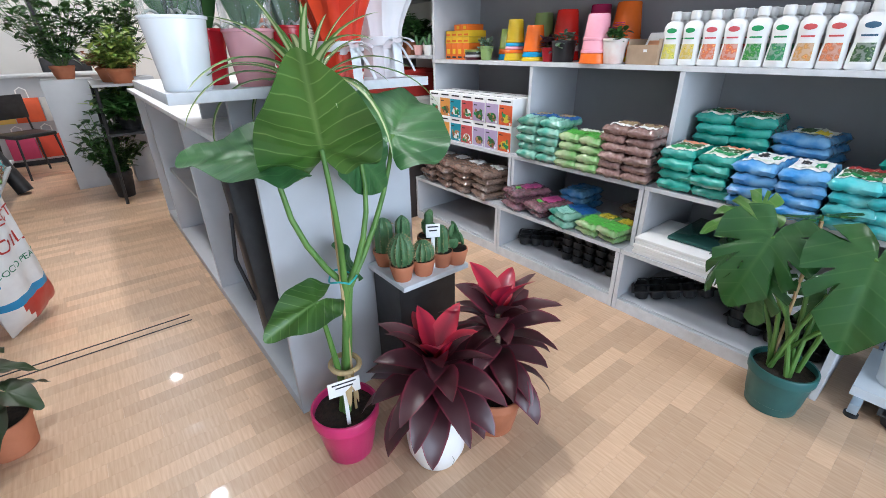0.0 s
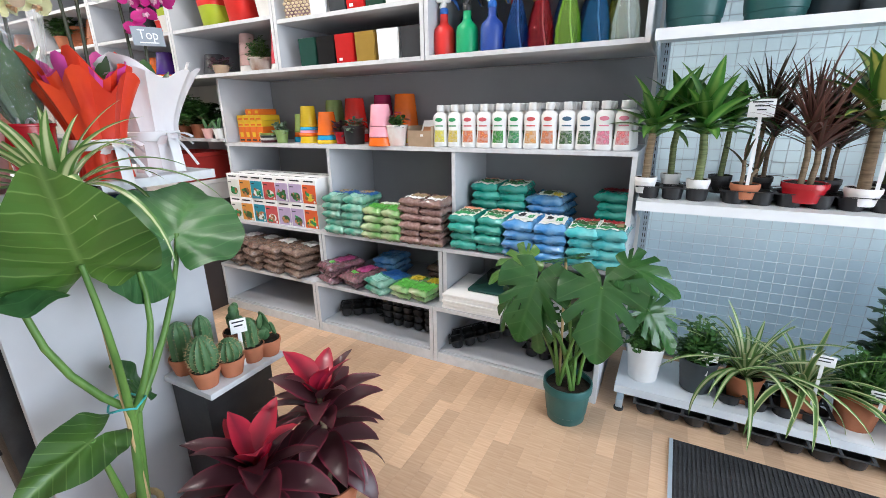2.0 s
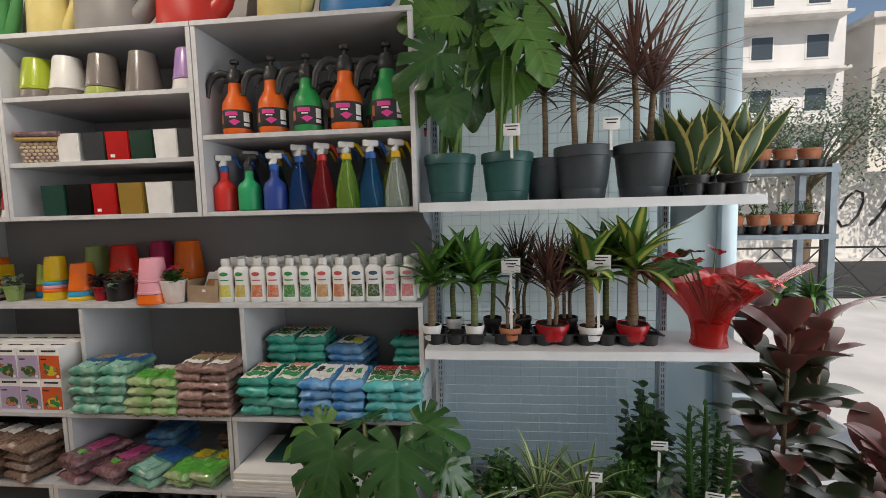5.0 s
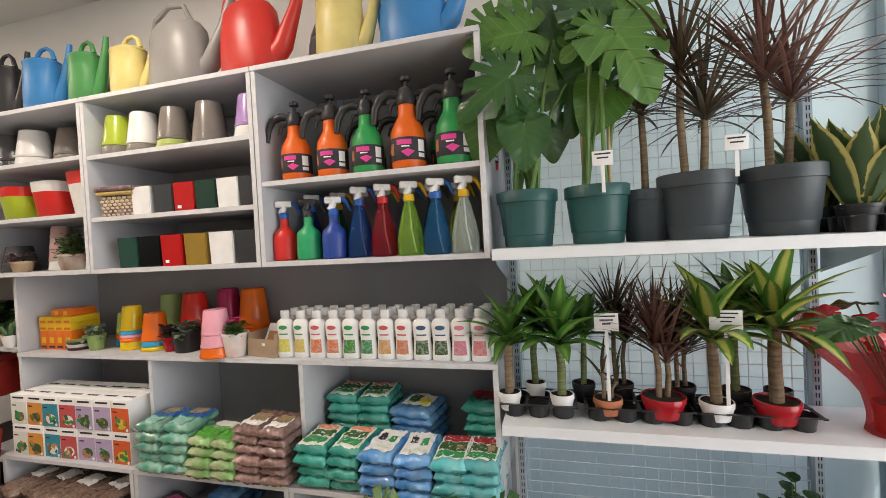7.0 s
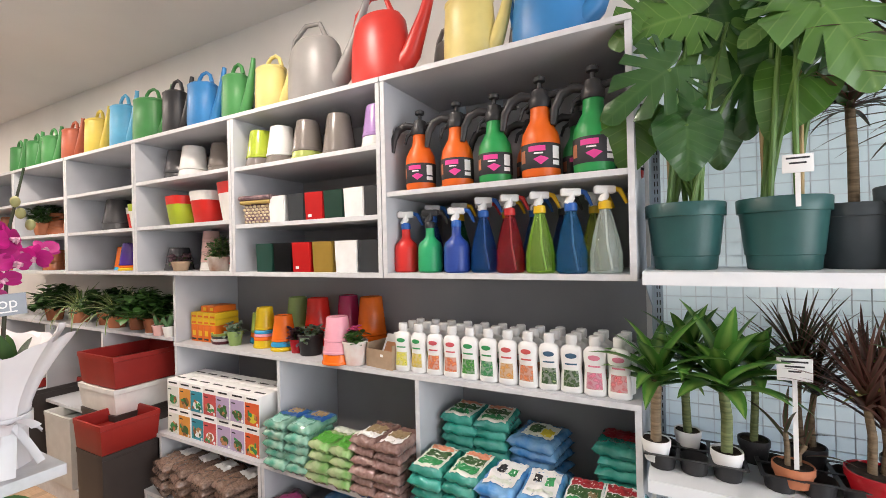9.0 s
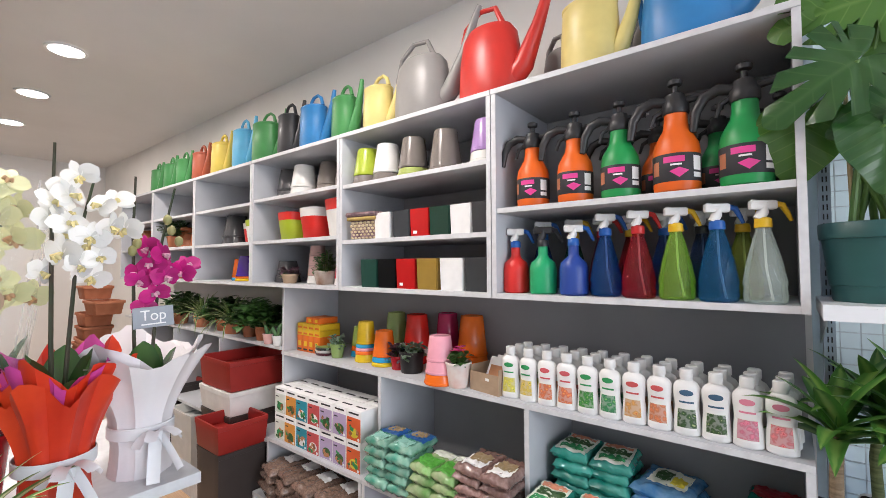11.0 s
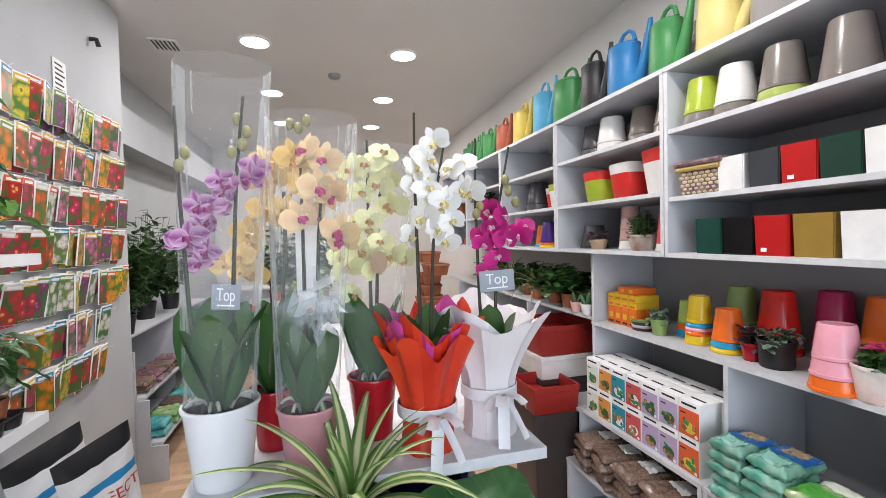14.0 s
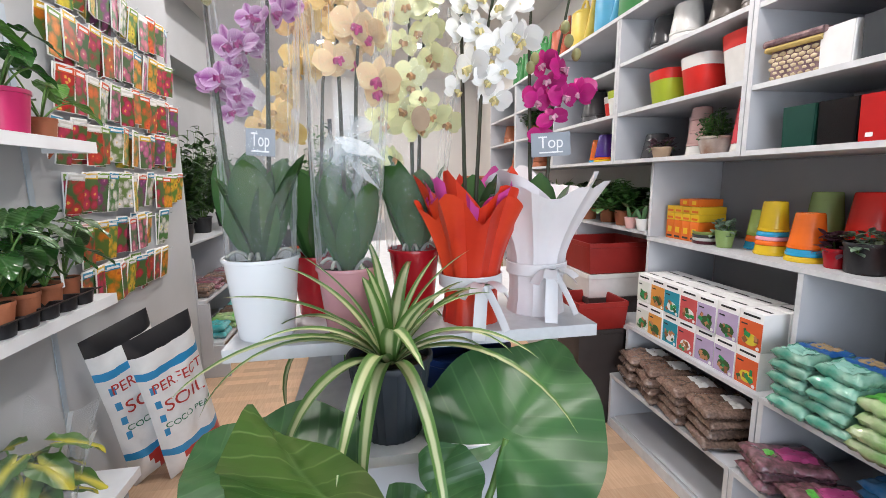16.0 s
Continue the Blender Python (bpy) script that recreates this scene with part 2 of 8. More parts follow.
def mesh_of(name, bm, mats, smooth=True, angle=40):
    me = bpy.data.meshes.new(name)
    bm.normal_update()
    if smooth:
        lim = radians(angle)
        for e in bm.edges:
            e.smooth = len(e.link_faces) != 2 or e.calc_face_angle(0) < lim
        for f in bm.faces:
            f.smooth = True
    bm.to_mesh(me)
    bm.free()
    for mt in mats if isinstance(mats, (list, tuple)) else [mats]:
        me.materials.append(mt)
    return me


def part(name, bm, mat, parent, label="", m=None):
    me = bm if isinstance(bm, bpy.types.Mesh) else mesh_of(name, bm, mat)
    ob = new(name, me)
    if parent is not None:
        ob.parent = parent
    if m is not None:
        ob.matrix_basis = m
    if label:
        ob["label"] = label
    return ob


def solo(name, bm, mat, label, category, group="", kind="", m=None):
    ob = part(name, bm, mat, None, "", m)
    return tagged(ob, label, category, group, kind)


def box(bm, x0, x1, y0, y1, z0, z1, bevel=0.0, m=None, mi=0):
    vs = [bm.verts.new((x, y, z)) for x in (x0, x1) for y in (y0, y1) for z in (z0, z1)]
    fs = [bm.faces.new([vs[i] for i in f]) for f in ((0, 1, 3, 2), (4, 6, 7, 5), (0, 4, 5, 1), (2, 3, 7, 6), (0, 2, 6, 4), (1, 5, 7, 3))]
    for f in fs:
        f.material_index = mi
    if bevel:
        r = bmesh.ops.bevel(bm, geom=list({e for f in fs for e in f.edges}), offset=bevel, segments=2, affect="EDGES", profile=0.5)
        vs = list({v for f in r["faces"] for v in f.verts} | {v for v in vs if v.is_valid})
    if m is not None:
        bmesh.ops.transform(bm, matrix=m, verts=[v for v in vs if v.is_valid])
    return vs


def boxed(*a, **k):
    bm = bmesh.new()
    box(bm, *a, **k)
    return bm


def lathe(profile, segs=24, bm=None, sx=1.0, sy=1.0, at=(0, 0, 0), mi=0, power=2.0, caps="both"):
    """Turns (r, z) pairs round z; power over 2 squares the section off."""
    bm = bm or bmesh.new()
    rings = []
    for r, z in profile:
        ring = []
        for i in range(segs):
            a = 2 * math.pi * i / segs
            c, s = math.cos(a), math.sin(a)
            k = 1.0 if power == 2 else (abs(c) ** power + abs(s) ** power) ** (-1 / power)
            ring.append(bm.verts.new((at[0] + r * k * c * sx, at[1] + r * k * s * sy, at[2] + z)))
        rings.append(ring)
    for a, b in zip(rings, rings[1:]):
        for i in range(segs):
            j = (i + 1) % segs
            f = bm.faces.new((a[i], a[j], b[j], b[i]))
            f.material_index = mi
    for ring, flip in ((rings[0], True), (rings[-1], False)):
        if caps == "none" or (caps == "top" and flip) or (caps == "bottom" and not flip):
            continue
        f = bm.faces.new(ring[::-1] if flip else ring)
        f.material_index = mi
    return bm


def tube(pts, radii, segs=8, bm=None, mi=0, close=True):
    """A pipe along points, with a radius at each."""
    bm = bm or bmesh.new()
    pts = [Vector(p) for p in pts]
    if isinstance(radii, (int, float)):
        radii = [radii] * len(pts)
    rings, side = [], None
    for i, p in enumerate(pts):
        d = (pts[min(i + 1, len(pts) - 1)] - pts[max(i - 1, 0)]).normalized()
        if side is None:
            side = d.orthogonal().normalized()
        side = (side - d * side.dot(d)).normalized()
        up = d.cross(side)
        rings.append([bm.verts.new(p + radii[i] * (math.cos(2 * math.pi * k / segs) * side + math.sin(2 * math.pi * k / segs) * up)) for k in range(segs)])
    for a, b in zip(rings, rings[1:]):
        for i in range(segs):
            j = (i + 1) % segs
            bm.faces.new((a[i], a[j], b[j], b[i])).material_index = mi
    if close:
        bm.faces.new(rings[0][::-1]).material_index = mi
        bm.faces.new(rings[-1]).material_index = mi
    return bm


def arc(p0, p1, lift, n=8):
    p0, p1 = Vector(p0), Vector(p1)
    return [p0.lerp(p1, i / n) + Vector((0, 0, lift * 4 * (i / n) * (1 - i / n))) for i in range(n + 1)]


def blade(bm, base, yaw, pitch, length, width, droop=0.6, fold=0.25, shape="lance", n=8, mi=0, twist=0.0, wave=0.0, roll=0.0):
    """A leaf: a curved strip with a folded midrib. pitch is up from level at the base, droop the turn downward to the tip (radians)."""
    uv = bm.loops.layers.uv.verify()
    p = Vector(base)
    rows = []
    for i in range(n + 1):
        t = i / n
        pt = pitch - droop * t
        yw = yaw + twist * t
        d = Vector((math.cos(yw) * math.cos(pt), math.sin(yw) * math.cos(pt), math.sin(pt)))
        if i:
            p = p + d * (length / n)
        s = Vector((-math.sin(yw), math.cos(yw), 0))
        u = d.cross(s)
        if roll:
            s = Matrix.Rotation(roll, 3, d) @ s
            u = Matrix.Rotation(roll, 3, d) @ u
        if shape == "lance":
            w = math.sin(math.pi * (0.04 + 0.96 * t) ** 0.75) ** 0.8 if t < 1 else 0.02
        elif shape == "grass":
            w = (1 - t) ** 0.55 * (0.55 + 0.45 * min(1, t * 4))
        elif shape == "oval":
            w = math.sin(math.pi * (0.02 + 0.98 * t)) ** 0.55 if t < 1 else 0.05
        elif shape == "sword":
            w = (0.5 + 0.5 * math.sin(math.pi * min(1, t * 1.15))) * min(1, (1 - t) * 4 + 0.03)
        else:
            w = 1.0
        w = max(w, 0.02) * width / 2
        wv = wave * math.sin(t * 19) * width
        rows.append([bm.verts.new(p - s * w + u * (fold * w + wv)), bm.verts.new(p), bm.verts.new(p + s * w + u * (fold * w - wv))])
    for i in range(n):
        for k in range(2):
            f = bm.faces.new((rows[i][k], rows[i][k + 1], rows[i + 1][k + 1], rows[i + 1][k]))
            f.material_index = mi
            for lp, (uu, vv) in zip(f.loops, ((k / 2, i / n), ((k + 1) / 2, i / n), ((k + 1) / 2, (i + 1) / n), (k / 2, (i + 1) / n))):
                lp[uv].uv = (uu, vv)
    return p


def text_mesh(body, size, width=None):
    """Flat letters as a mesh, centred on the origin in x and z, facing -y."""
    cu = bpy.data.curves.new("letters", "FONT")
    cu.body, cu.size, cu.align_x, cu.align_y, cu.extrude = body, size, "CENTER", "CENTER", 0.0004
    ob = bpy.data.objects.new("letters", cu)
    scene.collection.objects.link(ob)
    dg = bpy.context.evaluated_depsgraph_get()
    me = bpy.data.meshes.new_from_object(ob.evaluated_get(dg))
    bpy.data.objects.remove(ob)
    me.transform(Matrix.Rotation(radians(90), 4, "X"))
    if width:
        xs = [v.co.x for v in me.vertices]
        me.transform(Matrix.Diagonal((width / (max(xs) - min(xs)), 1, 1, 1)))
    return me

# ---- the shop's shell ----
WALL_Y, EAST, WEST, SOUTH, TOP = 0.48, 3.4, -8.6, -3.35, 3.33
solo("floor", boxed(WEST, EAST, SOUTH, WALL_Y, -0.12, -0.004), FLOOR, "beech laminate plank floor", "floor", kind="structure")
solo("ceiling", boxed(WEST - 0.15, EAST + 0.15, SOUTH - 0.15, WALL_Y + 0.15, TOP, TOP + 0.15), CEILING_PAINT, "white plaster ceiling", "ceiling", kind="structure")
bm = boxed(WEST, 0.05, WALL_Y, WALL_Y + 0.15, -0.1, TOP)
box(bm, 0.05, EAST, WALL_Y, WALL_Y + 0.15, 2.85, TOP)
solo("wall_north", bm, WHITE_PAINT, "white painted wall", "wall", kind="structure")
solo("wall_west", boxed(WEST - 0.15, WEST, SOUTH, WALL_Y + 0.15, -0.1, TOP), WHITE_PAINT, "white painted back wall", "wall", kind="structure")
solo("wall_south", boxed(WEST, EAST, SOUTH - 0.15, SOUTH, -0.1, TOP), GREY_PAINT, "grey painted side wall", "wall", kind="structure")
bm = boxed(EAST, EAST + 0.15, SOUTH, SOUTH + 0.45, -0.1, TOP)
box(bm, EAST, EAST + 0.15, SOUTH + 0.45, WALL_Y, 2.9, TOP)
box(bm, EAST, EAST + 0.15, SOUTH + 0.45, WALL_Y, -0.1, 0.2)
solo("wall_east", bm, WHITE_PAINT, "white painted shop front wall", "wall", kind="structure")
# seed display panel and the beam behind it
solo("wall_panel", boxed(-3.86, -1.2, -2.945, -2.91, 0.0, TOP - 0.002), GREY_PAINT, "grey painted display panel", "wall panel", kind="structure")
solo("beam", boxed(WEST, -3.87, SOUTH, -3.1, 2.54, 2.85), GREY_PAINT, "grey boxed beam along the wall", "beam", kind="structure")

# ---- ceiling lamps ----
def downlight(x, y):
    lamp = thing("ceiling_downlight", "round white recessed led ceiling downlight", "ceiling light", "ceiling downlights", m=pose(x, y, TOP))
    part("rim", lathe([(0.105, -0.012), (0.125, -0.012), (0.128, 0.0)], 28, caps="none"), WHITE, lamp)
    part("diffuser", lathe([(0.1045, -0.010), (0.1045, -0.004)], 28), LAMP, lamp, "glowing round diffuser")
for x in (-1.58, -2.84, -4.1, -5.36, -6.62):
    for y in (-0.853, -2.057):
        downlight(x, y)
for x in (-1.58, -4.1, -6.62):
    for y in (-0.853, -2.057):
        ob = new("lamp_glow", bpy.data.lights.new("lamp_glow", "AREA"))
        ob.data.shape, ob.data.size, ob.data.energy, ob.data.color = "DISK", 0.15, 22, (1.0, 0.93, 0.84)
        ob.matrix_world = look((x, y, TOP - 0.02), (x + 0.001, y, 0))

# ---- shelving along the north wall ----
T = 0.022


def panel(parent, name, x0, x1, y0, y1, z0, z1, edge=True):
    """A laminate board with a paler front edge strip."""
    ob = part(name, boxed(x0, x1, y0 + (0.002 if edge else 0), y1, z0, z1, bevel=0.0012), LAMINATE, parent)
    if edge:
        part("edge_strip", boxed(x0 + 0.0005, x1 - 0.0005, y0, y0 + 0.0018, z0 + 0.0005, z1 - 0.0005), LAMINATE_EDGE, ob)
    return ob


def upper_cabinet(x0, x1, shelves, top=2.49):
    cab = thing("wall_cabinet", "grey laminate open wall cabinet with shelves", "shelf", "wall cabinets", m=pose(0, 0, 0))
    for xa in (x0, x1 - T):
        panel(cab, "side_panel", xa, xa + T, -0.04, WALL_Y - 0.01, 1.61, top - T)
    panel(cab, "top_board", x0, x1, -0.044, WALL_Y - 0.01, top - T, top)
    panel(cab, "bottom_board", x0 + T, x1 - T, -0.04, WALL_Y - 0.01, 1.61, 1.632)
    part("back_panel", boxed(x0 + T, x1 - T, WALL_Y - 0.018, WALL_Y - 0.011, 1.633, top - T), LAMINATE_SHADED, cab)
    for z in shelves:
        panel(cab, "shelf", x0 + T, x1 - T, -0.036, WALL_Y - 0.02, z - T, z)
    return cab


first_cabinet = upper_cabinet(-0.98, 0.035, [1.985])
for bx in (-0.814, -0.612):
    br = part("bracket", boxed(bx - 0.018, bx + 0.018, WALL_Y - 0.026, WALL_Y - 0.0185, 2.4, 2.4675, bevel=0.001), GREY_METAL, first_cabinet, "small metal hanging bracket")
    part("screw", lathe([(0.006, 0), (0.005, 0.003), (0.001, 0.004)], 10), BLACK, br, "", pose(bx, WALL_Y - 0.0262, 2.42, 90))
upper_cabinet(-1.985, -0.984, [1.89, 2.2])
upper_cabinet(-2.96, -1.989, [1.92, 2.21])
upper_cabinet(-3.91, -2.964, [1.92, 2.2])
upper_cabinet(-4.86, -3.914, [1.92, 2.2])
upper_cabinet(-5.8, -4.864, [1.92, 2.2])

low = thing("base_shelving", "grey laminate stepped base shelving with worn edges", "shelf")
cols = [(-2.63, -1.722), (-1.722, -0.86), (-0.86, 0.032)]
panel(low, "counter_board", -2.655, 0.035, 0.018, WALL_Y - 0.004, 1.163, 1.185)
panel(low, "end_panel", -2.655, -2.633, 0.022, WALL_Y - 0.004, 1.186, 1.609)
part("back_panel", boxed(-2.63, 0.03, WALL_Y - 0.018, WALL_Y - 0.006, 0.06, 1.162), LAMINATE_SHADED, low)
part("back_panel", boxed(-2.63, 0.03, WALL_Y - 0.018, WALL_Y - 0.006, 1.187, 1.605), LAMINATE_SHADED, low)
for x in (-2.653, -1.733, -0.871, 0.012):
    panel(low, "upright", x, x + T, 0.022, WALL_Y - 0.02, 0.662, 1.162)
for x0, x1 in cols:
    panel(low, "shelf", x0 - 0.02, x1 - 0.022, -0.085, WALL_Y - 0.02, 0.64, 0.661)
    for xa in (x0 - 0.018, x1 - 0.046):
        panel(low, "upright", xa, xa + T, -0.083, WALL_Y - 0.02, 0.343, 0.639)
    panel(low, "shelf", x0 - 0.046, x1 - 0.048, -0.16, WALL_Y - 0.02, 0.32, 0.342)
    for xa in (x0 - 0.046, x1 - 0.072):
        panel(low, "upright", xa, xa + T, -0.158, WALL_Y - 0.02, 0.0, 0.319)
    panel(low, "floor_board", x0 - 0.023, x1 - 0.0725, -0.13, WALL_Y - 0.02, 0.045, 0.065)
    panel(low, "plinth", x0 - 0.023, x1 - 0.0725, -0.156, -0.136, 0.0, 0.06)

# plant shelf further in, with crates under it
far = thing("plant_shelving", "grey laminate shelving under the wall cabinets", "shelf")
panel(far, "counter_board", -5.8, -2.66, 0.018, WALL_Y - 0.004, 1.19, 1.212)
panel(far, "shelf", -5.8, -2.66, -0.08, WALL_Y - 0.004, 0.62, 0.642)
for x in (-3.5, -4.4, -5.3):
    panel(far, "upright", x, x + T, -0.005, WALL_Y - 0.02, 0.643, 1.189)
panel(far, "plinth", -5.8, -2.71, -0.15, WALL_Y - 0.004, 0.0, 0.12)

# ---- island ----
isl = thing("island_counter", "grey laminate island counter with open cubbies", "counter")
part("end_panel", boxed(-1.262, -1.24, -1.735, -1.19, 0, 1.0, bevel=0.001), LAMINATE, isl)
for x in (-2.39, -3.53, -4.05):
    panel(isl, "upright", x, x + T, -1.735, -1.19, 0.06, 1.0)
part("core_panel", boxed(-4.05, -1.263, -1.36, -1.34, 0.06, 1.0), LAMINATE_SHADED, isl)
part("floor_board", boxed(-4.05, -1.263, -1.735, -1.19, 0.0, 0.058, bevel=0.001), LAMINATE, isl)
part("top_board", boxed(-4.05, -1.11, -1.77, -1.17, 1.0005, 1.022, bevel=0.001), LAMINATE_EDGE, isl)
part("mid_shelf", boxed(-3.508, -2.392, -1.70, -1.362, 0.5, 0.52, bevel=0.001), LAMINATE, isl)
case = thing("padded_case", "black padded carrying case leaning inside the island cubby", "case", m=pose(-1.72, -1.55, 0.06, 0, -13, 0))
part("body", boxed(-0.06, 0.06, -0.15, 0.16, 0.0, 0.78, bevel=0.03), BLACK, case)
part("seam", boxed(-0.0625, 0.0625, -0.004, 0.004, 0.03, 0.75, bevel=0.001), INK, case)
part("strap", tube([(0.0, -0.153, 0.2), (0.0, -0.185, 0.4), (0.0, -0.153, 0.6)], 0.008, 8), INK, case)
for jx in (-2.235, -2.295):
    solo("floor_trim", boxed(jx - 0.004, jx + 0.004, -3.0, -1.93, 0.0005, 0.0025), INK, "dark joint strip in the floor", "trim", kind="structure")
riser = thing("display_shelf", "raised white shelf board on the island counter", "shelf")
part("board", boxed(-2.02, -1.3, -1.9, -1.045, 1.15, 1.18, bevel=0.0015), LAMINATE_EDGE, riser)
part("support", boxed(-2.0, -1.975, -1.70, -1.25, 1.0225, 1.149), LAMINATE, riser)
part("support", boxed(-1.56, -1.535, -1.70, -1.25, 1.0225, 1.149), LAMINATE, riser)

# ---- metal shelving by the window ----
def metal_shelving():
    rack = thing("metal_shelving", "pale blue-white metal shop shelving with wire grid back", "shelving")
    for x in (0.07, 1.19):
        post = bmesh.new()
        box(post, x, x + 0.03, 0.255, 0.315, 0.02, 2.3)
        p = part("post", post, GREY_METAL, rack)
        slots = bmesh.new()
        for i in range(74):
            box(slots, x + 0.009, x + 0.0125, 0.2535, 0.2549, 0.06 + i * 0.03, 0.078 + i * 0.03)
            box(slots, x + 0.0185, x + 0.022, 0.2535, 0.2549, 0.06 + i * 0.03, 0.078 + i * 0.03)
        part("perforation", slots, INK, p)
        part("foot", boxed(x, x + 0.03, -0.16, 0.254, 0.02, 0.06, bevel=0.002), GREY_METAL, rack)
        part("foot_pad", lathe([(0.022, 0), (0.022, 0.012), (0.01, 0.016), (0.01, 0.0195)], 14, at=(x + 0.015, -0.14, 0)), BLACK, rack)
    for z, y0, x1 in ((0.1, -0.1, 1.5), (0.99, -0.085, 1.455), (1.645, -0.125, 1.44)):
        b = bmesh.new()
        box(b, 0.055, x1, y0, 0.252, z - 0.006, z)
        box(b, 0.055, x1, y0, y0 + 0.004, z - 0.04, z - 0.0062)
        box(b, 0.055, 0.059, y0 + 0.0045, 0.252, z - 0.04, z - 0.0062)
        box(b, x1 - 0.004, x1, y0 + 0.0045, 0.252, z - 0.04, z - 0.0062)
        part("shelf", b, WHITE_METAL, rack)
        for x in (0.062, 1.225):
            if z > 0.5:
                br = bmesh.new()
                vs = [br.verts.new((x, y, zz)) for y, zz in ((0.25, z - 0.041), (y0 + 0.03, z - 0.041), (y0 + 0.06, z - 0.06), (0.25, z - 0.15))]
                f = br.faces.new(vs)
                e = bmesh.ops.extrude_face_region(br, geom=[f])
                bmesh.ops.translate(br, vec=(0.003, 0, 0), verts=[v for v in e["geom"] if isinstance(v, bmesh.types.BMVert)])
                bmesh.ops.recalc_face_normals(br, faces=br.faces)
                part("bracket", br, GREY_METAL, rack)
    up_wire = mesh_of("wire", boxed(0, 0.003, 0.29, 0.293, 0.12, 2.25), [WIRE])
    for i in range(23):
        part("wire", up_wire, None, rack, "", pose(0.11 + i * 0.049, 0, 0))
    cross_wire = mesh_of("cross_wire", boxed(0.1, 1.19, 0.2865, 0.2895, 0, 0.003), [WIRE])
    for i in range(43):
        part("cross_wire", cross_wire, None, rack, "", pose(0, 0, 0.13 + i * 0.05))


metal_shelving()

# ---- goods on the north shelves ----
rnd = random.Random(4)


def stuck(name, parent, w, h, m, mat, label="", thick=0.0008):
    """A flat sticker in the xz plane, facing -y."""
    return part(name, boxed(-w / 2, w / 2, -thick, 0, -h / 2, h / 2), mat, parent, label, m)


PRICE = PAPER


def watering_can(x, y, z, h, w, color, yaw, style="tall", name="plastic"):
    mat = plastic(color, 0.38)
    can = thing("watering_can", name + " plastic watering can on the cabinet top", "watering can", "watering cans", m=pose(x, y, z, 0, 0, yaw))
    r = w / 2
    if style == "tall":
        prof = [(r * 0.9, 0), (r * 0.98, 0.006), (r, 0.02), (r * 0.97, h * 0.12), (r * 0.985, h * 0.13), (r * 0.95, h * 0.5), (r * 0.9, h * 0.74), (r * 0.93, h * 0.75), (r * 0.93, h * 0.775), (r * 0.86, h * 0.785), (r * 0.8, h * 0.8), (r * 0.45, h * 0.8), (r * 0.43, h * 0.77)]
        part("body", lathe(prof, 28, sy=0.72), mat, can)
        hp = [(-r * 0.3 + 0.0, 0, h * 0.79), (-r * 0.22, 0, h * 0.9), (0, 0, h * 0.97), (r * 0.35, 0, h * 0.99), (r * 0.62, 0, h * 0.93), (r * 0.75, 0, h * 0.8)]
        part("handle", tube(hp, [0.011, 0.0105, 0.01, 0.01, 0.011, 0.013], 8), mat, can)
        sp = [(r * 0.72, 0, h * 0.1), (r * 1.05, 0, h * 0.24), (r * 1.35, 0, h * 0.5), (r * 1.6, 0, h * 0.8), (r * 1.72, 0, h * 1.0)]
        part("spout", tube(sp, [0.034, 0.033, 0.025, 0.017, 0.012], 10), mat, can)
    else:
        prof = [(r * 0.86, 0), (r * 0.96, 0.008), (r, 0.03), (r * 1.0, h * 0.2), (r * 0.96, h * 0.45), (r * 0.86, h * 0.66), (r * 0.7, h * 0.74), (r * 0.5, h * 0.735), (r * 0.48, h * 0.7)]
        part("body", lathe(prof, 30, sy=0.62), mat, can)
        hp = [(-r * 0.96, 0, h * 0.3), (-r * 1.05, 0, h * 0.6), (-r * 0.85, 0, h * 0.86), (-r * 0.35, 0, h * 0.99), (r * 0.2, 0, h * 0.96), (r * 0.5, 0, h * 0.72)]
        part("handle", tube(hp, [0.012, 0.013, 0.012, 0.012, 0.012, 0.015], 8), mat, can)
        sp = [(r * 0.6, 0, h * 0.12), (r * 1.1, 0, h * 0.28), (r * 1.55, 0, h * 0.62), (r * 1.95, 0, h * 1.0), (r * 2.1, 0, h * 1.1)]
        part("spout", tube(sp, [0.05, 0.045, 0.028, 0.017, 0.014], 10), mat, can)
    return can


CAN_COLORS = {"green": (0.06, 0.27, 0.08), "brown": (0.42, 0.1, 0.05), "yellow": (0.72, 0.55, 0.1), "sky": (0.1, 0.42, 0.66), "black": (0.03, 0.03, 0.033), "blue": (0.03, 0.22, 0.52), "cream": (0.72, 0.6, 0.22), "grey": (0.27, 0.26, 0.25), "red": (0.6, 0.035, 0.025)}
for x, c, h, w, st in ((-5.1, "green", 0.3, 0.17, "tall"), (-4.75, "green", 0.31, 0.18, "tall"), (-4.44, "green", 0.31, 0.18, "tall"), (-4.07, "brown", 0.31, 0.2, "tall"), (-3.68, "yellow", 0.33, 0.22, "tall"), (-3.33, "sky", 0.38, 0.2, "tall"), (-2.99, "green", 0.36, 0.23, "tall"), (-2.7, "black", 0.36, 0.17, "tall"), (-2.41, "blue", 0.35, 0.2, "tall"), (-2.1, "green", 0.33, 0.18, "tall"), (-1.8, "cream", 0.31, 0.19, "tall"), (-1.47, "grey", 0.41, 0.32, "round"), (-1.06, "red", 0.43, 0.3, "round"), (-0.6, "cream", 0.34, 0.22, "tall"), (-0.26, "blue", 0.38, 0.28, "round")):
    watering_can(x, 0.085, 2.49, h * 1.04, w * 1.08, CAN_COLORS[c], 2 + rnd.uniform(-8, 8), st, c)
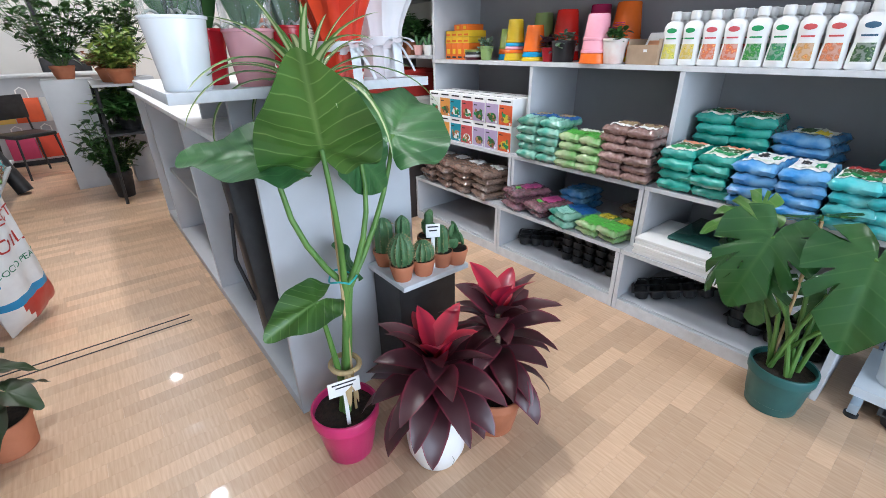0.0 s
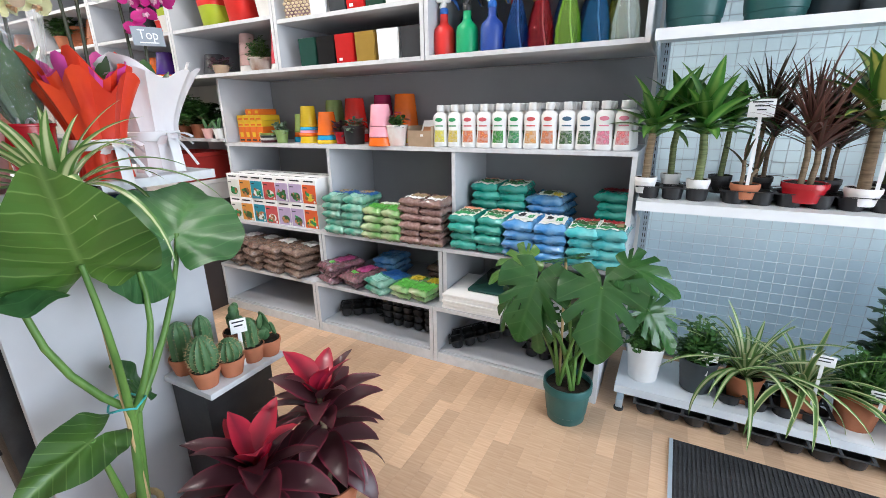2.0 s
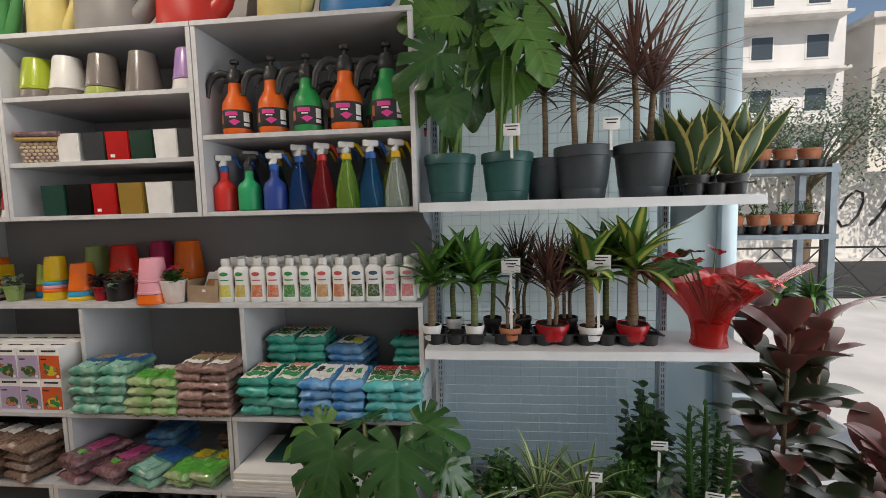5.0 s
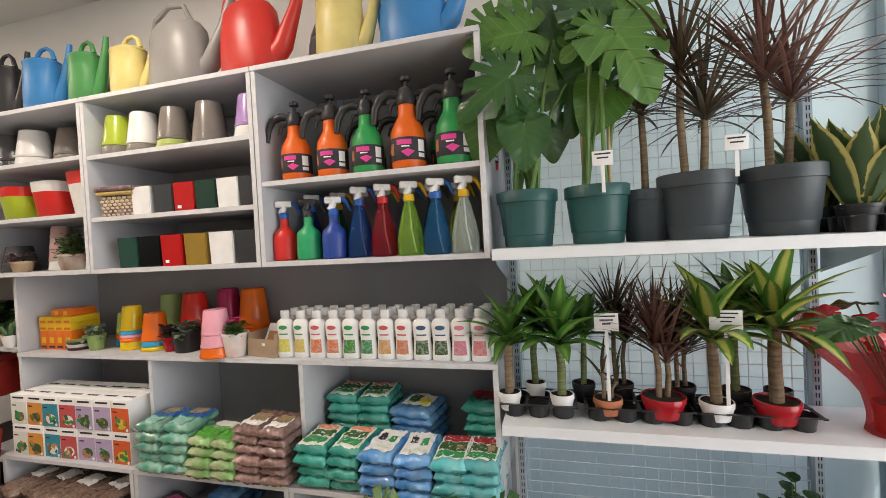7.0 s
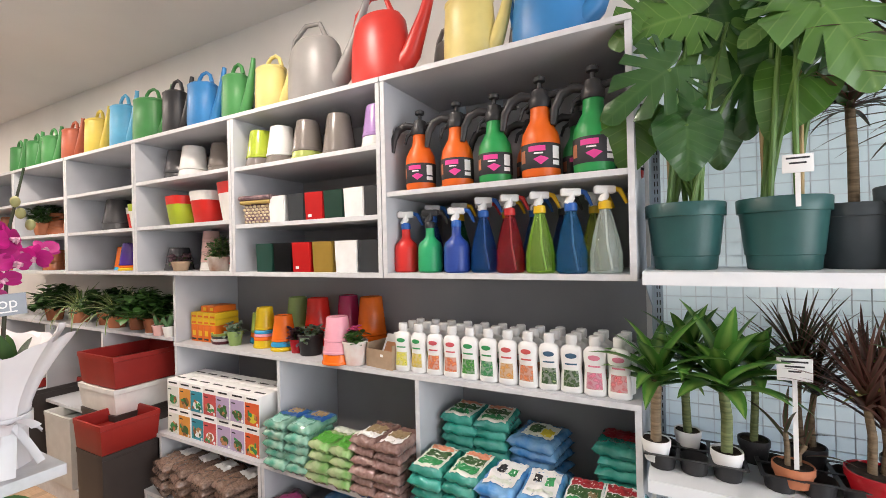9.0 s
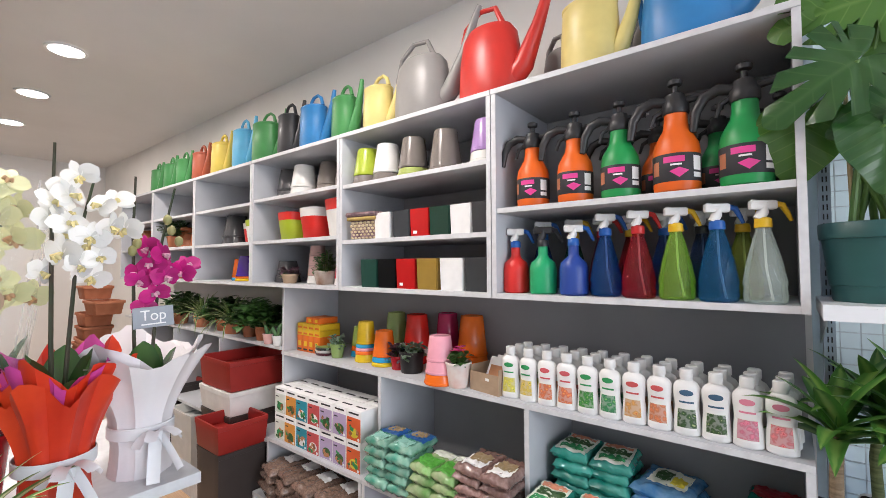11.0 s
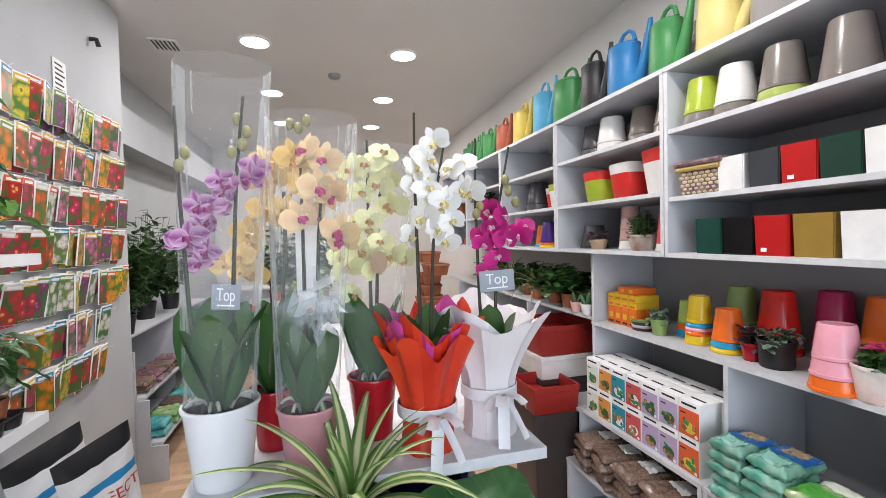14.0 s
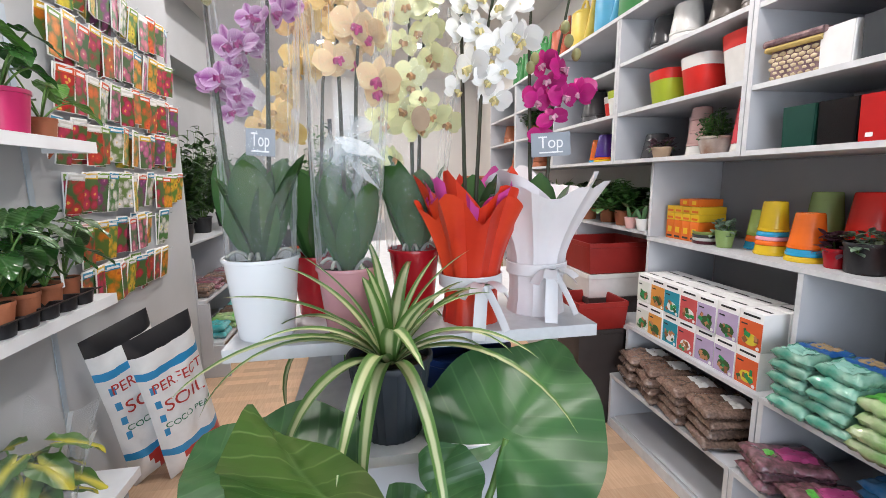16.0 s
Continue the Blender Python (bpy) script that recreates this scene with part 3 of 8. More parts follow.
for x, c in ((-2.15, "grey"), (-1.2, "grey"), (-0.82, "grey"), (-2.55, "grey"), (-3.12, "green"), (-0.42, "grey")):
    watering_can(x, 0.31, 2.49, 0.33, 0.2, CAN_COLORS[c], -30, "round", c)

PINK = plastic((0.75, 0.06, 0.3), 0.4, "pink_print")


def pressure_sprayer(x, y, z, k, color, yaw, word):
    mat = plastic(color, 0.4)
    s = thing("pressure_sprayer", word + " pressure sprayer with black pump head", "sprayer", "pressure sprayers", m=pose(x, y, z, 0, 0, yaw) @ Matrix.Scale(k, 4))
    part("bottle", lathe([(0.052, 0), (0.06, 0.006), (0.062, 0.02), (0.062, 0.12), (0.058, 0.145), (0.045, 0.17), (0.034, 0.19), (0.031, 0.215), (0.031, 0.235)], 28), mat, s)
    band = part("label_band", lathe([(0.0625, 0.03), (0.063, 0.031), (0.063, 0.108), (0.0625, 0.109)], 28, caps="none"), INK, s, "black printed label")
    for a, w, z0, z1, mt in ((-100, 50, 0.083, 0.1, PINK), (-95, 26, 0.074, 0.079, PAPER), (-88, 44, 0.04, 0.068, PINK), (-40, 26, 0.06, 0.1, PAPER), (-40, 26, 0.04, 0.054, PAPER), (-150, 24, 0.05, 0.09, TERRACOTTA)):
        bm = bmesh.new()
        n = 6
        lo = [bm.verts.new((0.0635 * math.cos(radians(a - w / 2 + w * i / n)), 0.0635 * math.sin(radians(a - w / 2 + w * i / n)), z0 + (0.006 * abs(i - 3) if mt is PINK and z0 < 0.05 else 0))) for i in range(n + 1)]
        hi = [bm.verts.new((v.co.x, v.co.y, z1 - (0.006 * abs(i - 3) / 2 if mt is PINK and z0 < 0.05 else 0))) for i, v in enumerate(lo)]
        for i in range(n):
            bm.faces.new((lo[i], lo[i + 1], hi[i + 1], hi[i]))
        part("print_block", bm, mt, band)
    part("collar", lathe([(0.034, 0.232), (0.036, 0.236), (0.036, 0.262), (0.03, 0.27), (0.026, 0.29), (0.013, 0.296)], 20), BLACK, s)
    part("pump_rod", lathe([(0.008, 0.295), (0.008, 0.318)], 10), BLACK, s)
    part("pump_knob", lathe([(0.008, 0.316), (0.019, 0.32), (0.02, 0.332), (0.012, 0.338)], 16), BLACK, s)
    part("handle", tube([(-0.02, 0, 0.27), (-0.06, 0, 0.278), (-0.094, 0, 0.262), (-0.114, 0, 0.225), (-0.122, 0, 0.17)], [0.014, 0.016, 0.016, 0.014, 0.01], 10), BLACK, s)
    part("trigger", tube([(-0.03, 0, 0.25), (-0.055, 0, 0.235), (-0.066, 0, 0.2)], [0.008, 0.007, 0.005], 6), BLACK, s)
    nz = part("nozzle", tube([(0.02, 0, 0.272), (0.075, 0, 0.28), (0.082, 0, 0.28)], [0.013, 0.009, 0.011], 8), BLACK, s)
    part("nozzle_tip", tube([(0.0825, 0, 0.28), (0.092, 0, 0.281)], 0.004, 8), PAPER, nz)


OR, GR = (0.78, 0.13, 0.01), (0.01, 0.30, 0.075)
for x, c, k, w in ((-0.835, OR, 1.06, "orange"), (-0.655, OR, 1.08, "orange"), (-0.485, GR, 1.08, "green"), (-0.3, OR, 1.17, "orange"), (-0.105, GR, 1.17, "green")):
    pressure_sprayer(x, 0.055, 1.985, k, c, rnd.uniform(4, 16), w)
for x, c, w in ((-0.56, GR, "green"), (-0.4, OR, "orange"), (-0.2, GR, "green"), (-0.02, (0.6, 0.03, 0.02), "red")):
    pressure_sprayer(x, 0.27, 1.985, 1.03, c, rnd.uniform(4, 16), w)


def trigger_head(s, z, white, lever):
    hd = part("spray_head", tube([(-0.012, 0, z), (0.0, 0, z + 0.022), (0.002, 0, z + 0.04), (-0.03, 0, z + 0.05)], [0.014, 0.015, 0.016, 0.009], 10), white, s)
    b = boxed(-0.035, 0.035, -0.012, 0.012, z + 0.028, z + 0.055, bevel=0.006)
    part("head_body", b, white, hd)
    part("trigger", tube([(0.03, 0, z + 0.045), (0.05, 0, z + 0.04), (0.062, 0, z + 0.018), (0.072, 0, z - 0.005)], [0.009, 0.009, 0.007, 0.005], 8), lever, hd, "coloured trigger")


def tinted(color, alpha=0.0):
    return clear_film("tinted_bottle", [0.25 + 0.75 * v for v in color], 0.3, 0.06, color)


W = WHITE
LEVER = {"blue": plastic((0.02, 0.12, 0.45)), "yellow": plastic((0.8, 0.5, 0.02)), "red": plastic((0.6, 0.03, 0.03)), "black": BLACK}


def squat_spray(x, y, color, head, lever, word):
    s = thing("spray_bottle", word + " opaque plastic hand spray bottle", "spray bottle", "spray bottles", m=pose(x, y - 0.03, 1.632, 0, 0, 25) @ Matrix.Scale(1.04, 4))
    part("bottle", lathe([(0.045, 0), (0.051, 0.006), (0.052, 0.02), (0.051, 0.1), (0.046, 0.12), (0.024, 0.14), (0.019, 0.15), (0.018, 0.185)], 26), plastic(color, 0.4), s)
    part("collar", lathe([(0.02, 0.183), (0.021, 0.187), (0.02, 0.205), (0.016, 0.21)], 18), lever, s)
    trigger_head(s, 0.205, head, lever)


def tall_spray(x, y, color, lever, word, head=W):
    s = thing("spray_bottle", word + " transparent conical hand spray bottle", "spray bottle", "spray bottles", m=pose(x, y - 0.025, 1.632, 0, 0, 28) @ Matrix.Scale(1.05, 4))
    part("bottle", lathe([(0.044, 0), (0.05, 0.004), (0.053, 0.02), (0.05, 0.045), (0.053, 0.055), (0.051, 0.07), (0.042, 0.12), (0.028, 0.175), (0.019, 0.205), (0.018, 0.218)], 26), tinted(color), s)
    part("collar", lathe([(0.021, 0.214), (0.022, 0.217), (0.021, 0.238), (0.016, 0.242)], 18), lever, s)
    part("dip_tube", tube([(0, 0, 0.235), (0.005, 0, 0.1), (0.02, 0, 0.01)], 0.003, 6), W, s)
    trigger_head(s, 0.237, head, lever)


squat_spray(-0.92, 0.085, (0.68, 0.03, 0.025), W, LEVER["blue"], "red")
squat_spray(-0.79, 0.075, (0.01, 0.36, 0.14), BLACK, LEVER["black"], "green")
squat_spray(-0.66, 0.07, (0.02, 0.06, 0.3), W, LEVER["blue"], "blue")
tall_spray(-0.545, 0.085, (0.01, 0.13, 0.45), LEVER["blue"], "blue")
tall_spray(-0.425, 0.065, (0.5, 0.015, 0.03), LEVER["red"], "red")
tall_spray(-0.303, 0.055, (0.45, 0.75, 0.12), LEVER["yellow"], "lime green")
tall_spray(-0.184, 0.04, (0.01, 0.2, 0.45), LEVER["blue"], "blue")
tall_spray(-0.067, 0.04, (0.8, 0.9, 0.85), LEVER["yellow"], "clear")
for x, c, l, w in ((-0.86, (0.02, 0.1, 0.4), "blue", "blue"), (-0.72, (0.02, 0.3, 0.12), "yellow", "green"), (-0.49, (0.5, 0.02, 0.03), "yellow", "red"), (-0.37, (0.02, 0.12, 0.4), "blue", "blue"), (-0.25, (0.02, 0.08, 0.25), "black", "dark blue"), (-0.13, (0.5, 0.6, 0.1), "yellow", "yellow"), (-0.6, (0.55, 0.03, 0.03), "red", "red")):
    tall_spray(x, 0.22, c, LEVER[l], w)

# fertiliser bottles
BOTTLE = bmesh.new()
_prof = [(0.036, 0), (0.041, 0.004), (0.0415, 0.02), (0.039, 0.06), (0.036, 0.085), (0.0375, 0.11), (0.041, 0.135), (0.0405, 0.155), (0.032, 0.17), (0.019, 0.177), (0.018, 0.183)]
BOTTLE_ME = mesh_of("fertiliser_bottle", lathe(_prof, 24, sy=0.68), WHITE)
CAP_ME = mesh_of("cap", lathe([(0.0195, 0.1835), (0.0205, 0.186), (0.02, 0.212), (0.017, 0.215)], 20), WHITE)


def curved_patch(z0, z1, half, inset=0.0, wave=False, oval=False):
    """A label that hugs the bottle's front."""
    bm = bmesh.new()
    n, k = 8, 8
    grid = []
    for j in range(k + 1):
        z = z0 + (z1 - z0) * j / k
        r = np.interp(z, [p[1] for p in _prof], [p[0] for p in _prof]) + 0.0008 + inset
        row = []
        for i in range(n + 1):
            wd = half * (math.sqrt(max(0.02, 1 - (2 * j / k - 1) ** 2)) if oval else 1)
            a = radians(-90 - wd + 2 * wd * i / n)
            row.append(bm.verts.new((r * math.cos(a), 0.68 * r * math.sin(a) - 0.0004, z)))
        grid.append(row)
    for j in range(k):
        for i in range(n):
            bm.faces.new((grid[j][i], grid[j][i + 1], grid[j + 1][i + 1], grid[j + 1][i]))
    return bm


LABEL_ME = curved_patch(0.02, 0.088, 46)
BADGE_ME = curved_patch(0.13, 0.15, 30, oval=True)
NAME_ME = curved_patch(0.106, 0.112, 34)
MOTIF_ME = curved_patch(0.027, 0.086, 42, 0.0006)
BAR_ME = curved_patch(0.02, 0.026, 42, 0.0006)


def swapped(me, mat):
    c = me.copy()
    c.materials.clear()
    c.materials.append(mat)
    return c


LABEL_ME, BADGE_ME, NAME_ME, MOTIF_ME, BAR_ME = [mesh_of("label", b, PAPER) for b in (LABEL_ME, BADGE_ME, NAME_ME, MOTIF_ME, BAR_ME)]
YL, GN, ORG, DG, PK, TE = plastic((0.75, 0.62, 0.05), 0.5, "print"), plastic((0.03, 0.3, 0.1), 0.5, "print"), plastic((0.75, 0.3, 0.18), 0.5, "print"), plastic((0.05, 0.12, 0.04), 0.5, "print"), plastic((0.75, 0.25, 0.35), 0.5, "print"), plastic((0.55, 0.25, 0.12), 0.5, "print")
PALE = plastic((0.75, 0.8, 0.7), 0.5, "print")
SETS = [(PALE, YL, GN, "yellow"), (ORG, plastic((0.7, 0.08, 0.04), 0.5, "print"), plastic((0.6, 0.1, 0.12), 0.5, "print"), "orange"), (GN, DG, GN, "green"), (plastic((0.6, 0.42, 0.3), 0.5, "print"), GN, plastic((0.6, 0.1, 0.1), 0.5, "print"), "terracotta"), (plastic((0.3, 0.38, 0.22), 0.5, "print"), DG, plastic((0.05, 0.12, 0.2), 0.5, "print"), "dark green"), (plastic((0.8, 0.5, 0.52), 0.5, "print"), PK, PK, "pink")]
protos = []
def bottle_print(word):
    """Flower picture in the label's own colours."""
    pale, deep = {"yellow": ((0.8, 0.7, 0.12), (0.2, 0.3, 0.06)), "orange": ((0.8, 0.24, 0.1), (0.75, 0.5, 0.1)), "green": ((0.05, 0.3, 0.08), (0.3, 0.5, 0.15)), "terracotta": ((0.75, 0.3, 0.12), (0.6, 0.1, 0.06)), "dark green": ((0.06, 0.12, 0.04), (0.4, 0.45, 0.2)), "pink": ((0.8, 0.25, 0.32), (0.6, 0.06, 0.12))}[word]
    return seed_print("bottle_print", (pale, deep), [0.5 * v + 0.2 for v in pale], 62)


for lab, mot, bad, word in SETS:
    mot = bottle_print(word)
    lab = PALE
    b = tagged(new("fertiliser_bottle", BOTTLE_ME), "white plastic plant food bottle with " + word + " label", "bottle", "plant food bottles")
    part("cap", CAP_ME, None, b)
    l = part("label", swapped(LABEL_ME, lab), None, b, word + " printed label")
    part("motif", swapped(MOTIF_ME, mot), None, l)
    part("bar", swapped(BAR_ME, PAPER), None, l)
    part("badge", swapped(BADGE_ME, bad), None, b)
    part("name_bar", swapped(NAME_ME, bad), None, b)
    protos.append(b)
n = 0
for row in range(3):
    for i in range(12):
        src = protos[i // 2]
        m = pose(-0.957 + 0.0835 * i + 0.006 * row, 0.07 + 0.068 * row, 1.185, 0, 0, rnd.uniform(-7, 7))
        if i % 2 == 0 and row == 0:
            src.matrix_world = m
        else:
            copy_thing(src, m)

# plastic pots in stacks, upside down
def pot_stack(x, y, z, r, h, bands, word, up=False, extra=""):
    """Nested upturned pots: bands of (colour, share of the height) from the shelf up."""
    s = thing("pot_stack", "stack of upturned " + word + " plastic flower pots", "flower pot", "stacked plastic pots", m=pose(x, y, z))
    r, h = r * 1.1, h * 1.08
    z0 = 0.0
    tot = sum(b[1] for b in bands)
    for k, (c, share) in enumerate(bands):
        a, b = z0 / h, (z0 + share / tot * h) / h
        ra, rb = r * (1 - 0.3 * a), r * (1 - 0.3 * b)
        last = k == len(bands) - 1
        prof = [(ra * 1.0, a * h), (ra * 1.04, a * h + 0.002), (ra * 1.04, a * h + min(0.012, (b - a) * h * 0.6)), (ra, a * h + min(0.014, (b - a) * h * 0.7))]
        prof += [(rb * 1.0, b * h - 0.006), (rb * 0.94, b * h), (rb * 0.7, b * h), (rb * 0.68, b * h - 0.003)] if last else [(rb * 1.0, b * h - 0.001)]
        part("pot", lathe(prof, 26), plastic(c, 0.25), s)
        z0 += share / tot * h
    return s


YEL, BLU, LIM, RED, CRI, PNK, ORA, WHT, TAU, DGY, LIL = (0.75, 0.52, 0.02), (0.03, 0.35, 0.6), (0.3, 0.42, 0.08), (0.68, 0.025, 0.018), (0.45, 0.02, 0.1), (0.85, 0.38, 0.46), (0.88, 0.17, 0.015), (0.78, 0.77, 0.74), (0.2, 0.175, 0.155), (0.06, 0.06, 0.065), (0.42, 0.25, 0.55)
B3 = 1.185
pot_stack(-1.99, 0.165, B3, 0.058, 0.215, [(YEL, 1), (ORA, 0.5), (PNK, 0.4), (BLU, 0.5), (YEL, 3)], "yellow and mixed")
pot_stack(-2.13, 0.24, B3, 0.05, 0.17, [(BLU, 0.6), (ORA, 0.5), (LIM, 2)], "green and mixed")
pot_stack(-1.825, 0.155, B3, 0.063, 0.18, [(YEL, 0.5), (BLU, 0.6), (ORA, 3)], "orange and blue")
pot_stack(-1.95, 0.38, B3, 0.07, 0.25, [(BLU, 1), (WHT, 0.5), ((0.34, 0.47, 0.16), 3)], "olive green")
pot_stack(-1.74, 0.34, B3, 0.078, 0.255, [((0.78, 0.03, 0.02), 0.8), (WHT, 0.5), ((0.78, 0.03, 0.02), 3)], "glossy red")
pot_stack(-1.55, 0.39, B3, 0.07, 0.27, [(CRI, 1), (CRI, 3)], "crimson")
pot_stack(-1.335, 0.055, B3, 0.068, 0.21, [(ORA, 1), (PNK, 1.2), (PNK, 2.4)], "pink and orange")
pot_stack(-1.36, 0.36, B3, 0.08, 0.27, [(YEL, 0.4), (ORA, 0.8), (ORA, 3)], "orange")

# upper rows of pots, cubes and planters
Z2, Z3 = 2.2, 1.89
for x, bands, word in ((-1.86, [(TAU, 0.6), ((0.38, 0.48, 0.04), 2)], "lime and grey"), (-1.70, [(TAU, 0.5), (WHT, 2)], "white and grey"), (-1.51, [((0.38, 0.45, 0.12), 0.5), (TAU, 2)], "taupe and lime"), (-1.3, [(TAU, 2)], "taupe"), (-1.06, [(WHT, 0.7), (LIL, 2)], "lilac and white")):
    pot_stack(x, 0.06, Z2, 0.075, 0.185, bands, word)
for x, c, w, dy in ((-2.78, DGY, "dark brown", 0.02), (-2.58, WHT, "white", 0), (-2.36, TAU, "taupe", 0.05), (-2.13, TAU, "taupe", 0.02)):
    pot_stack(x, 0.13 + dy, 2.21, 0.085, 0.2, [(c, 1), (c, 2.5)], w)


def cube_pot(x, y, z, s, color, word, price=False, h=None):
    h = h or s
    c = thing("square_pot", word + " glossy square ceramic planter", "planter", "square planters", m=pose(x, y, z, 0, 0, rnd.uniform(-3, 3)))
    b = bmesh.new()
    k = 0.94
    vs = []
    prof = [(k, 0), (1.0, h), (0.93, h), (0.9, h * 0.8)]
    for f, zz in prof:
        vs.append([b.verts.new((sx * s / 2 * f, sy * s / 2 * f, zz)) for sx, sy in ((-1, -1), (1, -1), (1, 1), (-1, 1))])
    for p, q in zip(vs, vs[1:]):
        for i in range(4):
            b.faces.new((p[i], p[(i + 1) % 4], q[(i + 1) % 4], q[i]))
    b.faces.new(vs[0][::-1])
    b.faces.new(vs[-1])
    bmesh.ops.bevel(b, geom=[e for e in b.edges if abs(e.verts[0].co.z - e.verts[1].co.z) > 0.02 and e.verts[0].co.length > 0.03], offset=0.004, segments=2, affect="EDGES")
    part("body", b, plastic(color, 0.18), c)
    if price:
        stuck("price_sticker", c, 0.022, 0.014, pose(-s * 0.2, -s / 2 * 0.965 - 0.001, h * 0.15, -1), PAPER)


for x, c, w, p in ((-1.78, (0.015, 0.06, 0.045), "dark green", 0), (-1.645, (0.006, 0.006, 0.007), "black", 0), (-1.51, (0.5, 0.015, 0.015), "red", 1), (-1.37, (0.32, 0.2, 0.04), "ochre", 0), (-1.225, (0.85, 0.85, 0.84), "white", 0), (-1.08, (0.045, 0.05, 0.055), "charcoal", 0)):
    cube_pot(x, 0.06, 1.632, 0.132, c, w, p, 0.15)
for x, c, w, p in ((-1.665, (0.85, 0.85, 0.84), "white", 0), (-1.53, (0.045, 0.05, 0.055), "charcoal", 0), (-1.41, (0.5, 0.015, 0.015), "red", 1), (-1.285, (0.015, 0.05, 0.035), "dark green", 0), (-1.16, (0.85, 0.85, 0.84), "white", 0), (-1.04, (0.045, 0.05, 0.055), "charcoal", 0)):
    cube_pot(x, 0.045, Z3, 0.122, c, w, p, 0.135)

# woven basket with a patterned lining
def basket(x, y, z):
    k = thing("woven_basket", "pale woven rush basket with brown patterned lining", "basket", m=pose(x, y, z, 0, 0, 8))
    straw = material("pale_rush", (0.62, 0.52, 0.36), 0.75, color2=(0.42, 0.32, 0.18), scale=30, bump=0.4)
    cloth = material("patterned_lining", (0.12, 0.07, 0.08), 0.9, color2=(0.3, 0.2, 0.2), scale=40, bump=0.4)
    inner = bmesh.new()
    box(inner, -0.088, 0.088, -0.088, 0.088, 0.004, 0.118, bevel=0.01)
    part("body", inner, cloth, k)
    weave = bmesh.new()
    for j in range(6):
        for side in range(4):
            for i in range(7):
                u = -0.084 + 0.028 * i + (0.014 if j % 2 else 0)
                if u > 0.09:
                    continue
                f = 0.92 + 0.014 * j
                c = Vector((u, -0.09, 0)) if side == 0 else Vector((0.09, u, 0)) if side == 1 else Vector((-u, 0.09, 0)) if side == 2 else Vector((-0.09, -u, 0))
                mm = Matrix.Translation((c.x * f, c.y * f, 0.01 + j * 0.016)) @ Matrix.Rotation(side * math.pi / 2, 4, "Z") @ Matrix.Diagonal((0.0135, 0.007, 0.009, 1))
                bmesh.ops.create_icosphere(weave, subdivisions=1, radius=1.0, matrix=mm)
    w = part("weave", weave, straw, k, "bulging rush weave")
    w["kind"] = "stuff"
    rim = bmesh.new()
    for side in range(4):
        a, b = [(-0.097, -0.097), (0.097, -0.097), (0.097, 0.097), (-0.097, 0.097)][side], [(0.097, -0.097), (0.097, 0.097), (-0.097, 0.097), (-0.097, -0.097)][side]
        tube([(a[0], a[1], 0.113), (b[0], b[1], 0.113)], 0.011, 8, rim)
    part("band", rim, material("straw_band", (0.5, 0.36, 0.12), 0.8, scale=50, bump=0.4), k, "ochre straw band")
    top = bmesh.new()
    for side in range(4):
        a, b = [(-0.101, -0.101), (0.101, -0.101), (0.101, 0.101), (-0.101, 0.101)][side], [(0.101, -0.101), (0.101, 0.101), (-0.101, 0.101), (-0.101, -0.101)][side]
        tube([(a[0], a[1], 0.135), (b[0], b[1], 0.135)], 0.013, 8, top)
    part("lining_fold", top, cloth, k)


basket(-1.825, 0.07, Z3)
basket(-1.72, 0.3, Z3)


def planter(x, y, z, w, h, lower, upper, word):
    p = thing("planter", word + " tapered plastic planter", "planter", "tapered planters", m=pose(x, y, z, 0, 0, rnd.uniform(-6, 6)))
    part("body", lathe([(w * 0.36, 0), (w * 0.38, 0.004), (w * 0.47, h * 0.72)], 28, power=3.6), plastic(lower, 0.4), p)
    part("band", lathe([(w * 0.474, h * 0.72), (w * 0.5, h), (w * 0.47, h), (w * 0.44, h * 0.8)], 28, power=3.6), plastic(upper, 0.4), p)


planter(-2.67, 0.12, 1.92, 0.2, 0.19, (0.4, 0.5, 0.03), RED, "lime and red")
planter(-2.41, 0.12, 1.92, 0.2, 0.2, RED, WHT, "red and white")
planter(-2.13, 0.13, 1.92, 0.23, 0.23, WHT, RED, "white and red")
planter(-3.12, 0.1, 1.92, 0.16, 0.17, WHT, (0.4, 0.5, 0.03), "white and lime")
planter(-3.27, 0.16, 1.92, 0.16, 0.16, RED, WHT, "red and white")
pot_stack(-3.55, 0.15, 1.92, 0.1, 0.22, [(DGY, 1), (DGY, 3)], "dark grey")
pot_stack(-3.1, 0.12, 1.632, 0.07, 0.2, [(BLU, 0.4), (WHT, 0.4), (ORA, 3)], "red orange")
pot_stack(-3.32, 0.12, 1.632, 0.075, 0.18, [(YEL, 0.4), (ORA, 0.3), ((0.06, 0.02, 0.22), 3)], "purple")
pot_stack(-3.5, 0.16, 1.632, 0.06, 0.16, [(BLU, 0.5), (ORA, 3)], "orange")
pot_stack(-2.1, 0.1, 1.632, 0.06, 0.22, [(WHT, 0.6), ((0.6, 0.06, 0.08), 3)], "spotted red and white")
pot_stack(-2.45, 0.15, 1.632, 0.06, 0.23, [(WHT, 0.8), ((0.7, 0.45, 0.42), 1), ((0.7, 0.45, 0.42), 1), ((0.7, 0.45, 0.42), 1)], "pale pink")
pot_stack(-2.83, 0.17, 1.632, 0.08, 0.14, [(DGY, 1)], "charcoal")
